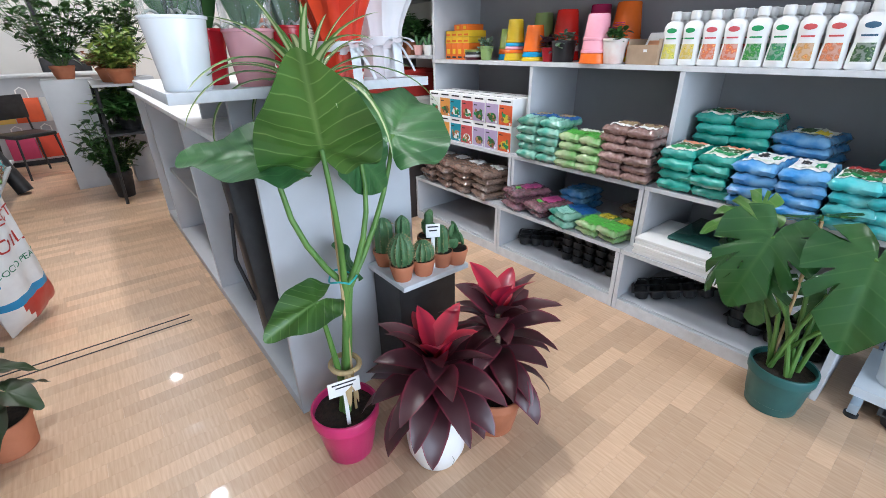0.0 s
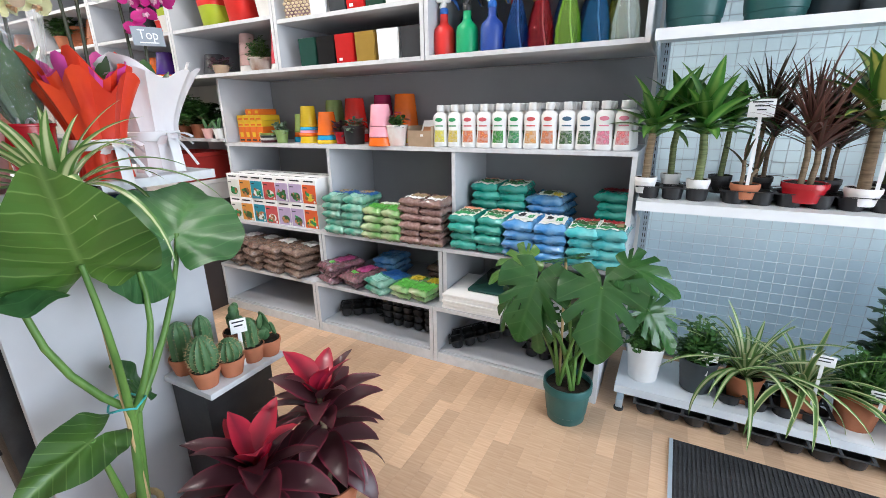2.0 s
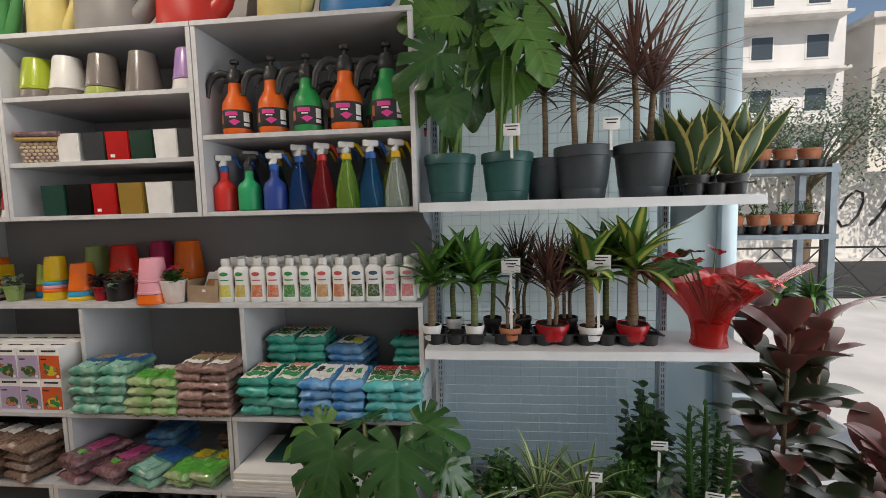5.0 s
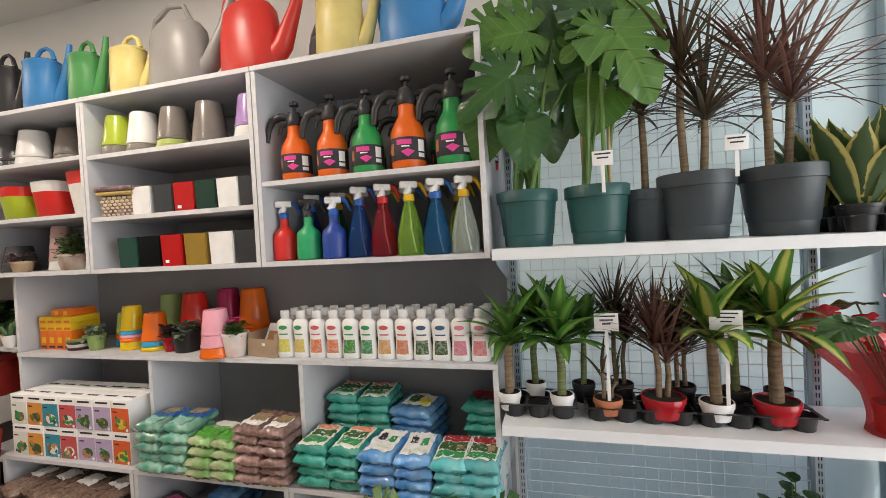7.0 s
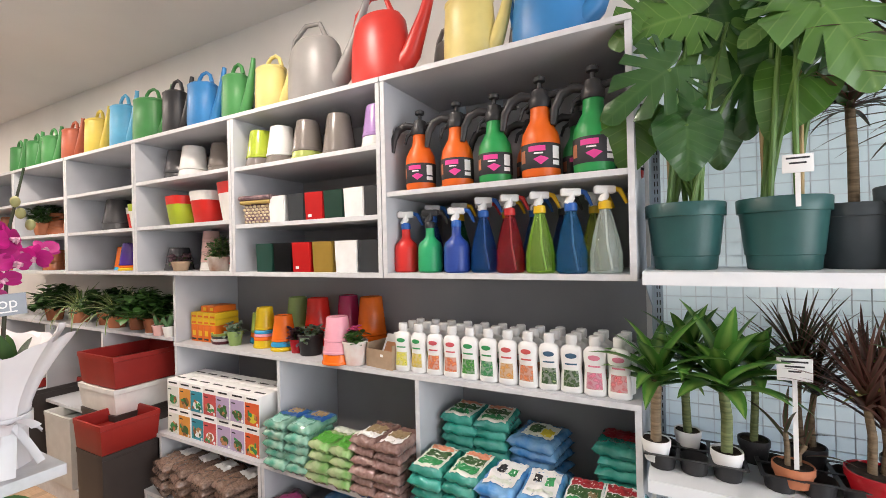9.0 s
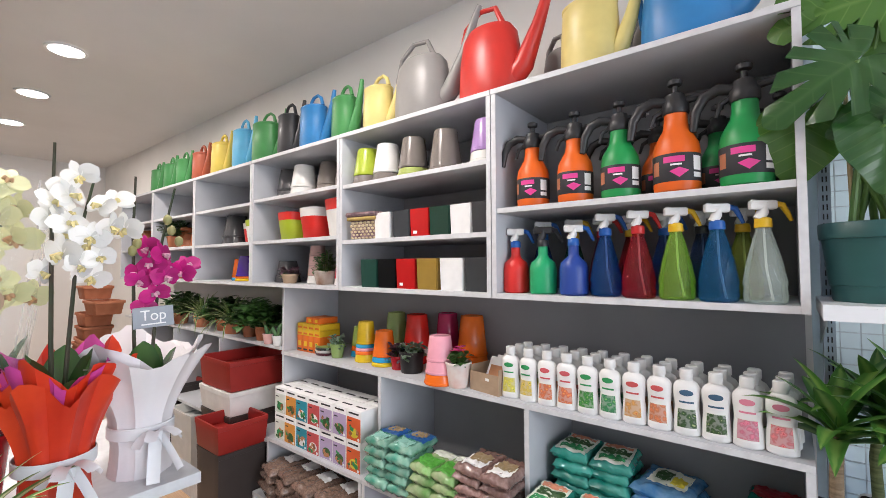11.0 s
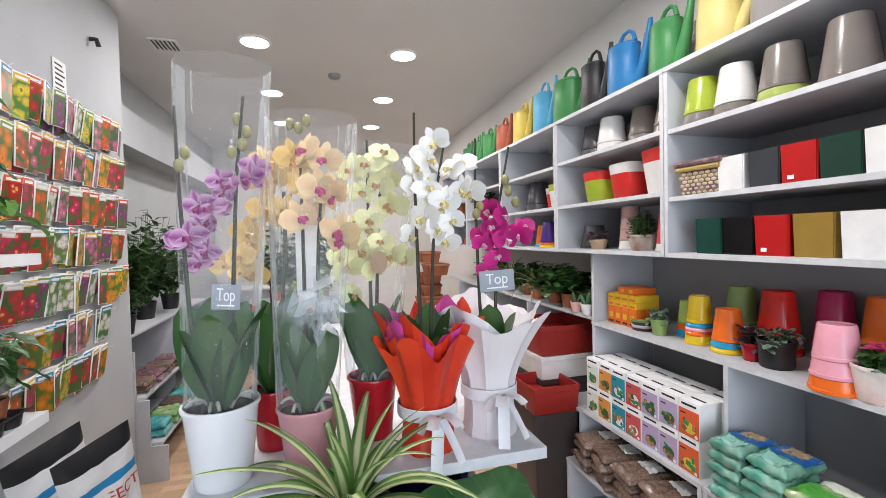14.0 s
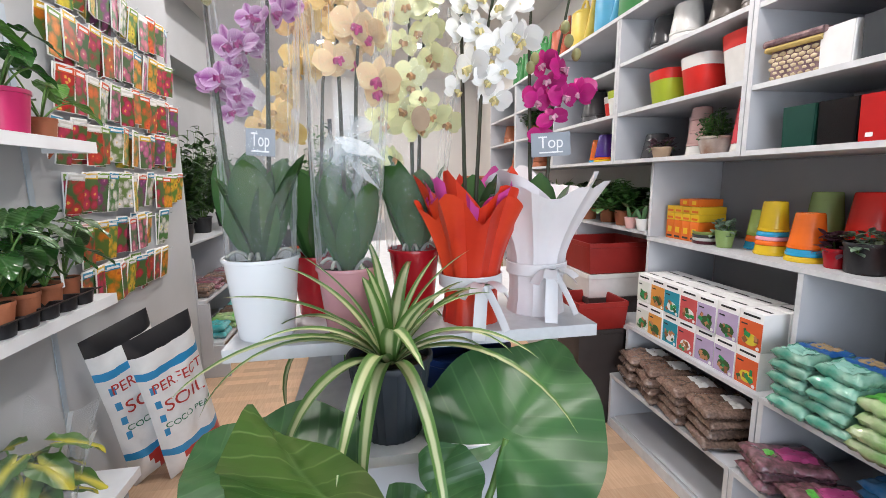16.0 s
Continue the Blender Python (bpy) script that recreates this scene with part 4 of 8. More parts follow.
for x, z, r, h, w in ((-4.2, 1.92, 0.09, 0.2, "terracotta"), (-4.5, 1.92, 0.09, 0.18, "terracotta"), (-4.1, 1.632, 0.06, 0.15, "pink"), (-4.6, 1.632, 0.08, 0.16, "terracotta"), (-5.2, 1.632, 0.1, 0.2, "terracotta"), (-5.5, 1.92, 0.1, 0.2, "terracotta"), (-5.0, 1.92, 0.08, 0.17, "terracotta")):
    pot_stack(x, 0.15, z, r, h, [((0.4, 0.13, 0.06), 1), ((0.4, 0.13, 0.06), 2)], w)

# orange cartons and the open cardboard tray
def carton(x0, x1, y0, y1, z0, z1, front, name, label, cat, group, bars=()):
    c = thing(name, label, cat, group, m=pose((x0 + x1) / 2, y0, z0))
    w, d, h = x1 - x0, y1 - y0, z1 - z0
    part("box", boxed(-w / 2, w / 2, 0, d, 0, h, bevel=0.0015), front, c)
    for bx, bz, bw, bh, bm_ in bars:
        stuck("print_block", c, bw * w, bh * h, pose(bx * w, -0.0003, bz * h), bm_)
    return c


OBOX, YBOX = plastic((0.75, 0.16, 0.015), 0.45, "carton"), plastic((0.8, 0.5, 0.02), 0.45, "carton")
for i in range(4):
    x = -2.60 + i * 0.062
    carton(x, x + 0.06, 0.1, 0.26, B3, B3 + 0.105, OBOX, "seed_carton", "small orange printed carton of plant food", "carton", "orange cartons", ((0, 0.5, 0.5, 0.3, YBOX), (0, 0.15, 0.7, 0.1, INK)))
    for k in range(2):
        carton(x, x + 0.06, 0.1, 0.26, B3 + 0.106 + k * 0.039, B3 + 0.144 + k * 0.039, YBOX, "seed_carton", "small yellow printed carton of plant food", "carton", "orange cartons", ((0, 0.35, 0.7, 0.3, OBOX),))
for i in range(2):
    carton(-2.53 + i * 0.07, -2.462 + i * 0.07, 0.12, 0.27, B3 + 0.184, B3 + 0.222, OBOX, "seed_carton", "small orange printed carton of plant food", "carton", "orange cartons", ((0.1, 0.5, 0.4, 0.5, YBOX),))


def open_tray(x, y, z):
    t = thing("cardboard_tray", "open brown cardboard tray holding leaflets", "box", m=pose(x, y, z, 0, 0, -10))
    for args in ((-0.085, 0.085, 0, 0.004, 0, 0.085), (-0.085, -0.081, 0.0045, 0.3, 0, 0.11), (0.081, 0.085, 0.0045, 0.3, 0, 0.11), (-0.0805, 0.0805, 0.296, 0.3, 0, 0.15), (-0.0805, 0.0805, 0.0045, 0.2955, 0, 0.004)):
        part("side", boxed(*args), CARDBOARD, t)
    stuck("price_sticker", t, 0.02, 0.012, pose(0.02, -0.0005, 0.06), PAPER)
    green = plastic((0.35, 0.4, 0.1), 0.5, "print")
    for i in range(5):
        s = part("sachet", boxed(-0.06, 0.06, 0, 0.006, 0, 0.15, bevel=0.002), PAPER, t, "", pose(0, 0.05 + i * 0.045, 0.005, -28))
        stuck("picture", s, 0.09, 0.06, pose(0, -0.0005, 0.08), green if i % 2 else TE)


open_tray(-1.08, 0.045, B3)


# kit boxes: seven wide, two high
KITS = [((0.75, 0.78, 0.72), GN, "white"), ((0.75, 0.33, 0.07), DG, "orange"), ((0.03, 0.3, 0.4), PAPER, "teal"), ((0.6, 0.1, 0.1), PAPER, "red"), ((0.5, 0.4, 0.6), DG, "lilac"), ((0.5, 0.4, 0.6), DG, "lilac"), ((0.75, 0.13, 0.04), YL, "orange red")]
for i, (c, mot, word) in enumerate(KITS):
    w = 0.113
    x = -2.6 + i * 0.118
    for row in range(2):
        for col in range(2):
            k = thing("kit_box", "white carton with " + word + " picture front", "carton", "growing kit cartons", m=pose(x + w / 2 + rnd.uniform(-0.002, 0.002), -0.06 + col * 0.125 + rnd.uniform(0, 0.006), 0.661 + row * 0.161, 0, 0, rnd.uniform(-1.5, 1.5)))
            part("box", boxed(-w / 2, w / 2, 0, 0.12, 0, 0.16, bevel=0.0015), PAPER, k)
            if col == 0:
                pn = stuck("picture", k, w * 0.96, 0.118, pose(0, -0.0004, 0.062), plastic(c, 0.5, "print"))
                bm = lathe([(0.03, 0), (0.03, 0.0008)], 14)
                part("motif", bm, mot, pn, "", pose(0.004, -0.001, -0.02, 90) @ Matrix.Diagonal((1.15, 0.85, 1, 1)))
                for q in range(7):
                    stuck("motif", pn, rnd.uniform(0.012, 0.03), rnd.uniform(0.01, 0.022), pose(rnd.uniform(-0.032, 0.032), -0.0018 - 0.0002 * q, rnd.uniform(-0.045, 0.008), 0, rnd.uniform(0, 90)), rnd.choice((GN, DG, TE, TE, plastic((0.3, 0.12, 0.05), 0.5, "print"))))
                part("motif", lathe([(0.008, 0), (0.008, 0.0008)], 10), PAPER, pn, "", pose(0.04, -0.001, -0.048, 90))
                stuck("bar", pn, 0.03, 0.006, pose(-0.03, -0.001, 0.04), INK)
                stuck("title_bar", k, w * 0.7, 0.009, pose(0, -0.0006, 0.143), INK)
            if row == 1:
                part("top_bar", boxed(-w * 0.35, w * 0.35, 0.045, 0.06, 0.1602, 0.1606), INK, k)

# soil and bark bags
def bag_height(u, v, h, seed):
    e = max(0.0, (1 - abs(u) ** 10)) ** 0.45 * max(0.0, (1 - abs(v) ** 9)) ** 0.45
    return h * e * (0.86 + 0.32 * noise.noise((u * 2.1 + seed * 7.1, v * 2.3, seed))) + 0.008 * noise.noise((u * 5, v * 6, seed)) * e + 0.006 * (0.35 - abs(noise.noise((u * 6 + v * 3, v * 9 - u * 2, seed + 5)))) * e


def bag_mesh(w, d, h, seed, mat):
    bm = bmesh.new()
    n, k = 18, 22
    lay = []
    for sgn in (1, -1):
        g = []
        for j in range(k + 1):
            row = []
            for i in range(n + 1):
                u, v = 2 * i / n - 1, 2 * j / k - 1
                z = bag_height(u, v, h / 2, seed + (0 if sgn > 0 else 3))
                pinch = 1 - 0.07 * (1 - abs(v) ** 2) * abs(u) + 0.03 * noise.noise((v * 4, u, seed + sgn))
                row.append(bm.verts.new((u * w / 2 * pinch, v * d / 2 * (1 - 0.02 * abs(noise.noise((u * 3, seed, 0)))), h / 2 + sgn * z)))
            g.append(row)
        lay.append(g)
        for j in range(k):
            for i in range(n):
                q = (g[j][i], g[j][i + 1], g[j + 1][i + 1], g[j + 1][i])
                bm.faces.new(q if sgn > 0 else q[::-1])
    bmesh.ops.remove_doubles(bm, verts=bm.verts, dist=0.0004)
    return mesh_of("bag", bm, mat, angle=80)


def bag_label(w, d, h, seed, u0, u1, v0, v1, mat, lift=0.0022):
    bm = bmesh.new()
    n = 16
    g = [[bm.verts.new((w / 2 * (u0 + (u1 - u0) * i / n) * (1 - 0.05 * abs(u0 + (u1 - u0) * i / n)), d / 2 * (v0 + (v1 - v0) * j / n), h / 2 + lift + bag_height(u0 + (u1 - u0) * i / n, v0 + (v1 - v0) * j / n, h / 2, seed))) for i in range(n + 1)] for j in range(n + 1)]
    for j in range(n):
        for i in range(n):
            bm.faces.new((g[j][i], g[j][i + 1], g[j + 1][i + 1], g[j + 1][i]))
    return mesh_of("label", bm, mat)


def film_bag(name, color, color2, scale=30, rough=0.16):
    return material(name, color, rough, color2=color2, scale=scale, bump=1.0, bscale=48, rand=0.18, coat=0.8)


TEAL = film_bag("teal_bag", (0.0, 0.22, 0.17), (0.06, 0.42, 0.34), 12)
BLUEB = film_bag("blue_bag", (0.03, 0.2, 0.5), (0.2, 0.42, 0.65), 14)
AQUA = film_bag("aqua_bag", (0.05, 0.4, 0.42), (0.2, 0.55, 0.55), 14)
GREENB = film_bag("green_bag", (0.42, 0.48, 0.28), (0.12, 0.36, 0.08), 10)
MINT = film_bag("mint_bag", (0.03, 0.27, 0.19), (0.28, 0.48, 0.38), 14)
MAUVE = film_bag("mauve_bag", (0.2, 0.115, 0.1), (0.3, 0.19, 0.17), 70)
BARK = film_bag("bark_bag", (0.13, 0.085, 0.065), (0.24, 0.16, 0.125), 90)
PLUM = film_bag("plum_bag", (0.1, 0.06, 0.06), (0.28, 0.12, 0.16), 40)
TAN = plastic((0.3, 0.22, 0.12), 0.4, "print")
NAVY = plastic((0.02, 0.1, 0.32), 0.4, "print")
PRGREEN = plastic((0.1, 0.4, 0.06), 0.4, "print")
PRMINT = plastic((0.25, 0.5, 0.42), 0.4, "print")
PRRED = plastic((0.4, 0.03, 0.04), 0.4, "print")
BAGS = {}


def bag_stack(x, y, z, n, w, d, h, mat, word, labels=(), yaw=0, top_only=True, group="bags"):
    for i in range(n):
        seed = rnd.randrange(3)
        key = (mat.name, w, d, h, seed)
        if key not in BAGS:
            BAGS[key] = (bag_mesh(w, d, h, seed, mat), [bag_label(w, d, h, seed, *l) for l in labels])
        me, labs = BAGS[key]
        b = tagged(new("substrate_bag", me), word, "bag", group)
        b.matrix_world = pose(x + rnd.uniform(-0.008, 0.008), y + rnd.uniform(-0.012, 0.012), z + i * h * 0.84, rnd.uniform(-1.5, 1.5), rnd.uniform(-1.5, 1.5), yaw + rnd.uniform(-5, 5))
        if i == n - 1 or not top_only:
            for l in labs:
                part("label", l, None, b)


S2, S1 = 0.662, 0.343
for x in (-1.615, -1.475):
    bag_stack(x, 0.0, S2, 5, 0.15, 0.21, 0.056, MINT, "mint green plastic bag of potting mix", ((-0.95, 0.95, -0.1, 0.95, NAVY), (-0.6, 0.6, -0.85, -0.25, PRMINT), (-0.5, 0.6, 0.2, 0.75, TAN, 0.0034)), group="mint substrate bags")
for x in (-1.33, -1.2):
    bag_stack(x, -0.0, S2, 4, 0.14, 0.22, 0.053, GREENB, "green and cream plastic bag of granules", ((-0.9, 0.9, -0.8, 0.1, PRGREEN), (-0.9, 0.9, 0.3, 0.9, PALE)), group="green substrate bags")
for x in (-1.07, -0.94):
    bag_stack(x, 0.0, S2, 6, 0.14, 0.23, 0.05, MAUVE, "clear bag of mauve brown clay granules", ((-0.7, 0.7, -0.75, 0.1, PAPER), (-0.6, 0.6, -0.3, 0.35, TAN, 0.0036)), group="clay granule bags")
for x in (-0.73, -0.58):
    bag_stack(x, 0.26, S2, 7, 0.165, 0.21, 0.054, TEAL, "teal plastic bag of potting soil with printed label", ((-0.82, 0.82, -0.88, 0.85, PALE), (-0.62, 0.62, -0.75, -0.25, GN, 0.0036), (-0.7, 0.7, -0.15, 0.35, DG, 0.0036), (-0.7, 0.7, 0.42, 0.78, ORG, 0.0036)), group="teal soil bags")
    bag_stack(x - 0.03, 0.015, S2, 4, 0.155, 0.22, 0.056, TEAL, "teal plastic bag of potting soil", ((-0.82, 0.82, -0.88, 0.85, PALE), (-0.62, 0.62, -0.75, -0.25, GN, 0.0036), (-0.7, 0.7, -0.15, 0.35, DG, 0.0036), (-0.7, 0.7, 0.42, 0.78, ORG, 0.0036)), group="teal soil bags")
bag_stack(-0.39, 0.26, S2, 6, 0.21, 0.23, 0.053, BLUEB, "blue plastic bag of potting soil", ((-0.6, 0.7, -0.5, 0.7, PALE), (-0.45, 0.1, -0.1, 0.5, DG, 0.0036), (0.15, 0.6, -0.3, 0.3, YL, 0.0036)), yaw=-12, group="blue soil bags")
for x in (-0.455, -0.3):
    bag_stack(x, 0.0, S2, 4, 0.16, 0.25, 0.056, BLUEB, "blue plastic bag of potting soil with white label", ((-0.75, 0.75, -0.75, 0.8, PAPER), (-0.5, -0.12, 0.0, 0.42, INK, 0.0036), (0.08, 0.5, -0.08, 0.36, GN, 0.0036), (-0.6, 0.6, -0.6, -0.4, PALE, 0.0036)), group="blue soil bags")
for x in (-0.155, -0.035):
    bag_stack(x, 0.0, S2, 4, 0.15, 0.25, 0.055, AQUA, "aqua plastic bag of potting soil with red label", ((-0.85, 0.85, -0.75, 0.88, PAPER), (-0.75, 0.75, 0.35, 0.8, PRRED, 0.0036), (-0.75, 0.75, -0.25, 0.32, DG, 0.0036), (-0.75, 0.75, -0.68, -0.3, GN, 0.0036), (0.2, 0.6, -0.15, 0.15, TAN, 0.0046)), group="aqua soil bags")
bag_stack(-0.06, 0.24, S2, 7, 0.165, 0.21, 0.052, TEAL, "teal plastic bag of potting soil", ((-0.8, 0.8, -0.1, 0.85, PRRED),), group="teal soil bags")
for x in (-2.5, -2.32, -2.13, -1.93):
    bag_stack(x, -0.045, S1, 4, 0.19, 0.26, 0.055, BARK, "clear bag of brown bark mulch with white label", ((-0.6, 0.6, 0.05, 0.75, PAPER),), yaw=-14, group="bark bags")
for x, mt, n, wd in ((-1.64, PLUM, 3, "dark plum bag of orchid bark"), (-1.46, PLUM, 2, "dark plum bag of orchid bark")):
    bag_stack(x, -0.04, S1, n, 0.185, 0.26, 0.05, mt, wd, ((-0.5, 0.5, -0.2, 0.7, plastic((0.4, 0.06, 0.2), 0.4, "print")), (-0.3, 0.2, -0.55, -0.3, PRGREEN)), yaw=-20, group="orchid bark bags")
bag_stack(-1.27, -0.05, S1, 2, 0.17, 0.25, 0.05, MINT, "mint and blue bag of potting mix", ((-0.95, 0.95, -0.1, 0.95, NAVY), (-0.6, 0.6, -0.85, -0.25, PRMINT)), yaw=-18, group="mint substrate bags")
for x in (-1.1, -0.98):
    bag_stack(x, -0.05, S1, 2, 0.14, 0.24, 0.045, GREENB, "green and cream bag of granules", ((-0.9, 0.9, -0.8, 0.1, PRGREEN), (-0.6, 0.6, 0.2, 0.8, YL)), yaw=-12, group="green substrate bags")
bag_stack(-1.0, 0.2, S1, 3, 0.17, 0.22, 0.05, BARK, "clear bag of brown bark mulch", (), group="bark bags")
bag_stack(-1.4, 0.2, S1, 3, 0.17, 0.22, 0.05, BLUEB, "blue plastic bag of potting soil", (), group="blue soil bags")

# flat stacks of white sheets and film-wrapped sheets in the third column
for i in range(5):
    solo("foam_sheet", boxed(-0.85, -0.5, -0.15, 0.2, S1 + i * 0.0165, S1 + 0.0155 + i * 0.0165, bevel=0.002), PAPER, "stacked white foam sheet on the shelf", "sheet", "foam sheets", m=pose(rnd.uniform(-0.004, 0.004), rnd.uniform(-0.006, 0.006), 0))
b = solo("wrapped_mat", boxed(-0.74, -0.46, -0.06, 0.3, S1 + 0.084, S1 + 0.1, bevel=0.004), plastic((0.02, 0.07, 0.06), 0.15), "dark green mat wrapped in film", "mat")
solo("film_pack", boxed(-0.47, -0.06, -0.14, 0.3, S1, S1 + 0.04, bevel=0.006), material("milky_film", (0.7, 0.74, 0.74), 0.2, scale=9, spread=0.3, bump=0.6, bscale=20), "flat pack of milky plastic film", "pack")


# black seed trays on the lowest boards
def seed_tray(m, nx=5, ny=3, cell=0.075, label="black plastic carrier tray for pots", group="carrier trays"):
    t = thing("carrier_tray", label, "tray", group, m=m)
    W_, D_ = nx * cell, ny * cell
    bm = bmesh.new()
    for i in range(nx):
        for j in range(ny):
            lathe([(cell * 0.36, 0.0), (cell * 0.4, 0.002), (cell * 0.47, 0.05)], 12, bm, at=((i + 0.5) * cell - W_ / 2, (j + 0.5) * cell - D_ / 2, 0), caps="bottom")
    part("cup_sheet", bm, BLACK, t)["kind"] = "stuff"
    fr = bmesh.new()
    for i in range(nx + 1):
        box(fr, i * cell - W_ / 2 - 0.006, i * cell - W_ / 2 + 0.006, -D_ / 2, D_ / 2, 0.048, 0.052)
    for j in range(ny + 1):
        box(fr, -W_ / 2 - 0.006, W_ / 2 + 0.006, j * cell - D_ / 2 - 0.006, j * cell - D_ / 2 + 0.006, 0.0521, 0.0545)
    part("frame", fr, BLACK, t)
    return t


F0 = 0.066
for i in range(4):
    seed_tray(pose(-1.16, 0.15, F0 + i * 0.045, 0, 0, 2), 6, 4)
for i in range(4):
    seed_tray(pose(-0.24, 0.15, F0 + i * 0.045, 0, 0, -3), 5, 4)
seed_tray(pose(-1.58, 0.08, F0 + 0.01, 0, 0, 35), 4, 2)
seed_tray(pose(-0.7, 0.06, F0 + 0.03, 0, -14, 30), 5, 2)

# ---- plants ----
prng = random.Random(11)
G_DEEP = leaf_material("deep_green_leaf", (0.028, 0.085, 0.018), (0.02, 0.06, 0.014), rough=0.32, veins=9, vein_color=(0.09, 0.18, 0.05))
G_ALO = leaf_material("elephant_ear_leaf", (0.03, 0.085, 0.016), (0.055, 0.13, 0.02), rough=0.36, veins=8, vein_color=(0.22, 0.34, 0.11), split=0.55, soft=0.35)
G_ALO_DARK = leaf_material("elephant_ear_leaf_dark", (0.03, 0.095, 0.03), (0.04, 0.12, 0.035), rough=0.4, veins=8, vein_color=(0.09, 0.2, 0.07))
G_MON = leaf_material("monstera_leaf", (0.022, 0.078, 0.019), (0.03, 0.095, 0.022), rough=0.26, veins=7, vein_color=(0.07, 0.16, 0.045))
G_MON_PALE = leaf_material("monstera_young_leaf", (0.055, 0.15, 0.022), (0.07, 0.18, 0.028), rough=0.3, veins=7, vein_color=(0.2, 0.34, 0.09))
G_SPIDER = leaf_material("spider_plant_leaf", (0.10, 0.22, 0.045), (0.6, 0.64, 0.36), rough=0.4, split=0.42, soft=0.14, blotch=0.15)
G_SPIDER_EDGE = leaf_material("spider_plant_leaf_edge", (0.5, 0.55, 0.28), (0.09, 0.2, 0.045), rough=0.4, split=0.6, soft=0.14, blotch=0.15)
G_DRAC = leaf_material("dracaena_leaf", (0.06, 0.2, 0.032), (0.2, 0.36, 0.08), rough=0.33, split=0.35, soft=0.2)
G_DRAC_Y = leaf_material("striped_dracaena_leaf", (0.07, 0.2, 0.035), (0.5, 0.52, 0.13), rough=0.33, split=0.4, soft=0.15)
G_MARG = leaf_material("marginata_leaf", (0.14, 0.05, 0.045), (0.05, 0.075, 0.03), rough=0.4, split=0.55, soft=0.3)
G_MARG_RED = leaf_material("red_marginata_leaf", (0.2, 0.085, 0.075), (0.13, 0.075, 0.05), rough=0.4, split=0.5, soft=0.3)
G_SANS = leaf_material("snake_plant_leaf", (0.55, 0.5, 0.16), (0.05, 0.105, 0.04), rough=0.4, split=0.7, soft=0.06, blotch=0.22, mottling=40)
G_CORD = leaf_material("cordyline_leaf", (0.2, 0.022, 0.045), (0.07, 0.024, 0.03), rough=0.34, split=0.88, soft=0.1, veins=0)
G_CORD_RED = leaf_material("cordyline_young_leaf", (0.5, 0.02, 0.05), (0.25, 0.012, 0.035), rough=0.3, split=0.45, soft=0.35)
G_RUB = leaf_material("rubber_plant_leaf", (0.055, 0.045, 0.03), (0.03, 0.05, 0.02), rough=0.42, split=0.7, soft=0.35, veins=0)
G_RUB_RED = leaf_material("rubber_plant_red_leaf", (0.19, 0.055, 0.05), (0.12, 0.05, 0.04), rough=0.42, split=0.6, soft=0.35)
G_SMALL = leaf_material("small_green_leaf", (0.035, 0.10, 0.022), (0.05, 0.13, 0.03), rough=0.38)
G_GREY = leaf_material("grey_green_leaf", (0.22, 0.30, 0.22), (0.14, 0.22, 0.15), rough=0.5)
G_LIME = leaf_material("lime_leaf", (0.16, 0.28, 0.05), (0.3, 0.36, 0.08), rough=0.4)
G_CACT = material("cactus_skin", (0.05, 0.13, 0.05), 0.5, color2=(0.10, 0.19, 0.08), scale=40, bump=0.5, bscale=120)
G_STEM = material("green_stem", (0.12, 0.24, 0.05), 0.45, color2=(0.07, 0.16, 0.03), scale=8, stretch=(6, 6, 1))
CANE = material("brown_cane", (0.26, 0.19, 0.12), 0.8, color2=(0.14, 0.1, 0.06), scale=10, stretch=(2, 2, 14), bump=0.6, bscale=40)
CANE_G = material("green_cane", (0.2, 0.24, 0.1), 0.7, color2=(0.1, 0.13, 0.05), scale=10, stretch=(2, 2, 14), bump=0.5, bscale=40)
STICK = material("bamboo_stick", (0.55, 0.4, 0.2), 0.6, scale=12, stretch=(3, 3, 1), spread=0.3)
POT_GREEN = material("dark_green_pot", (0.025, 0.105, 0.10), 0.4, scale=10, spread=0.2, bump=0.1, rand=0.08)
POT_GREY = material("dark_grey_pot", (0.055, 0.07, 0.08), 0.45, scale=10, spread=0.2, bump=0.1, rand=0.1)


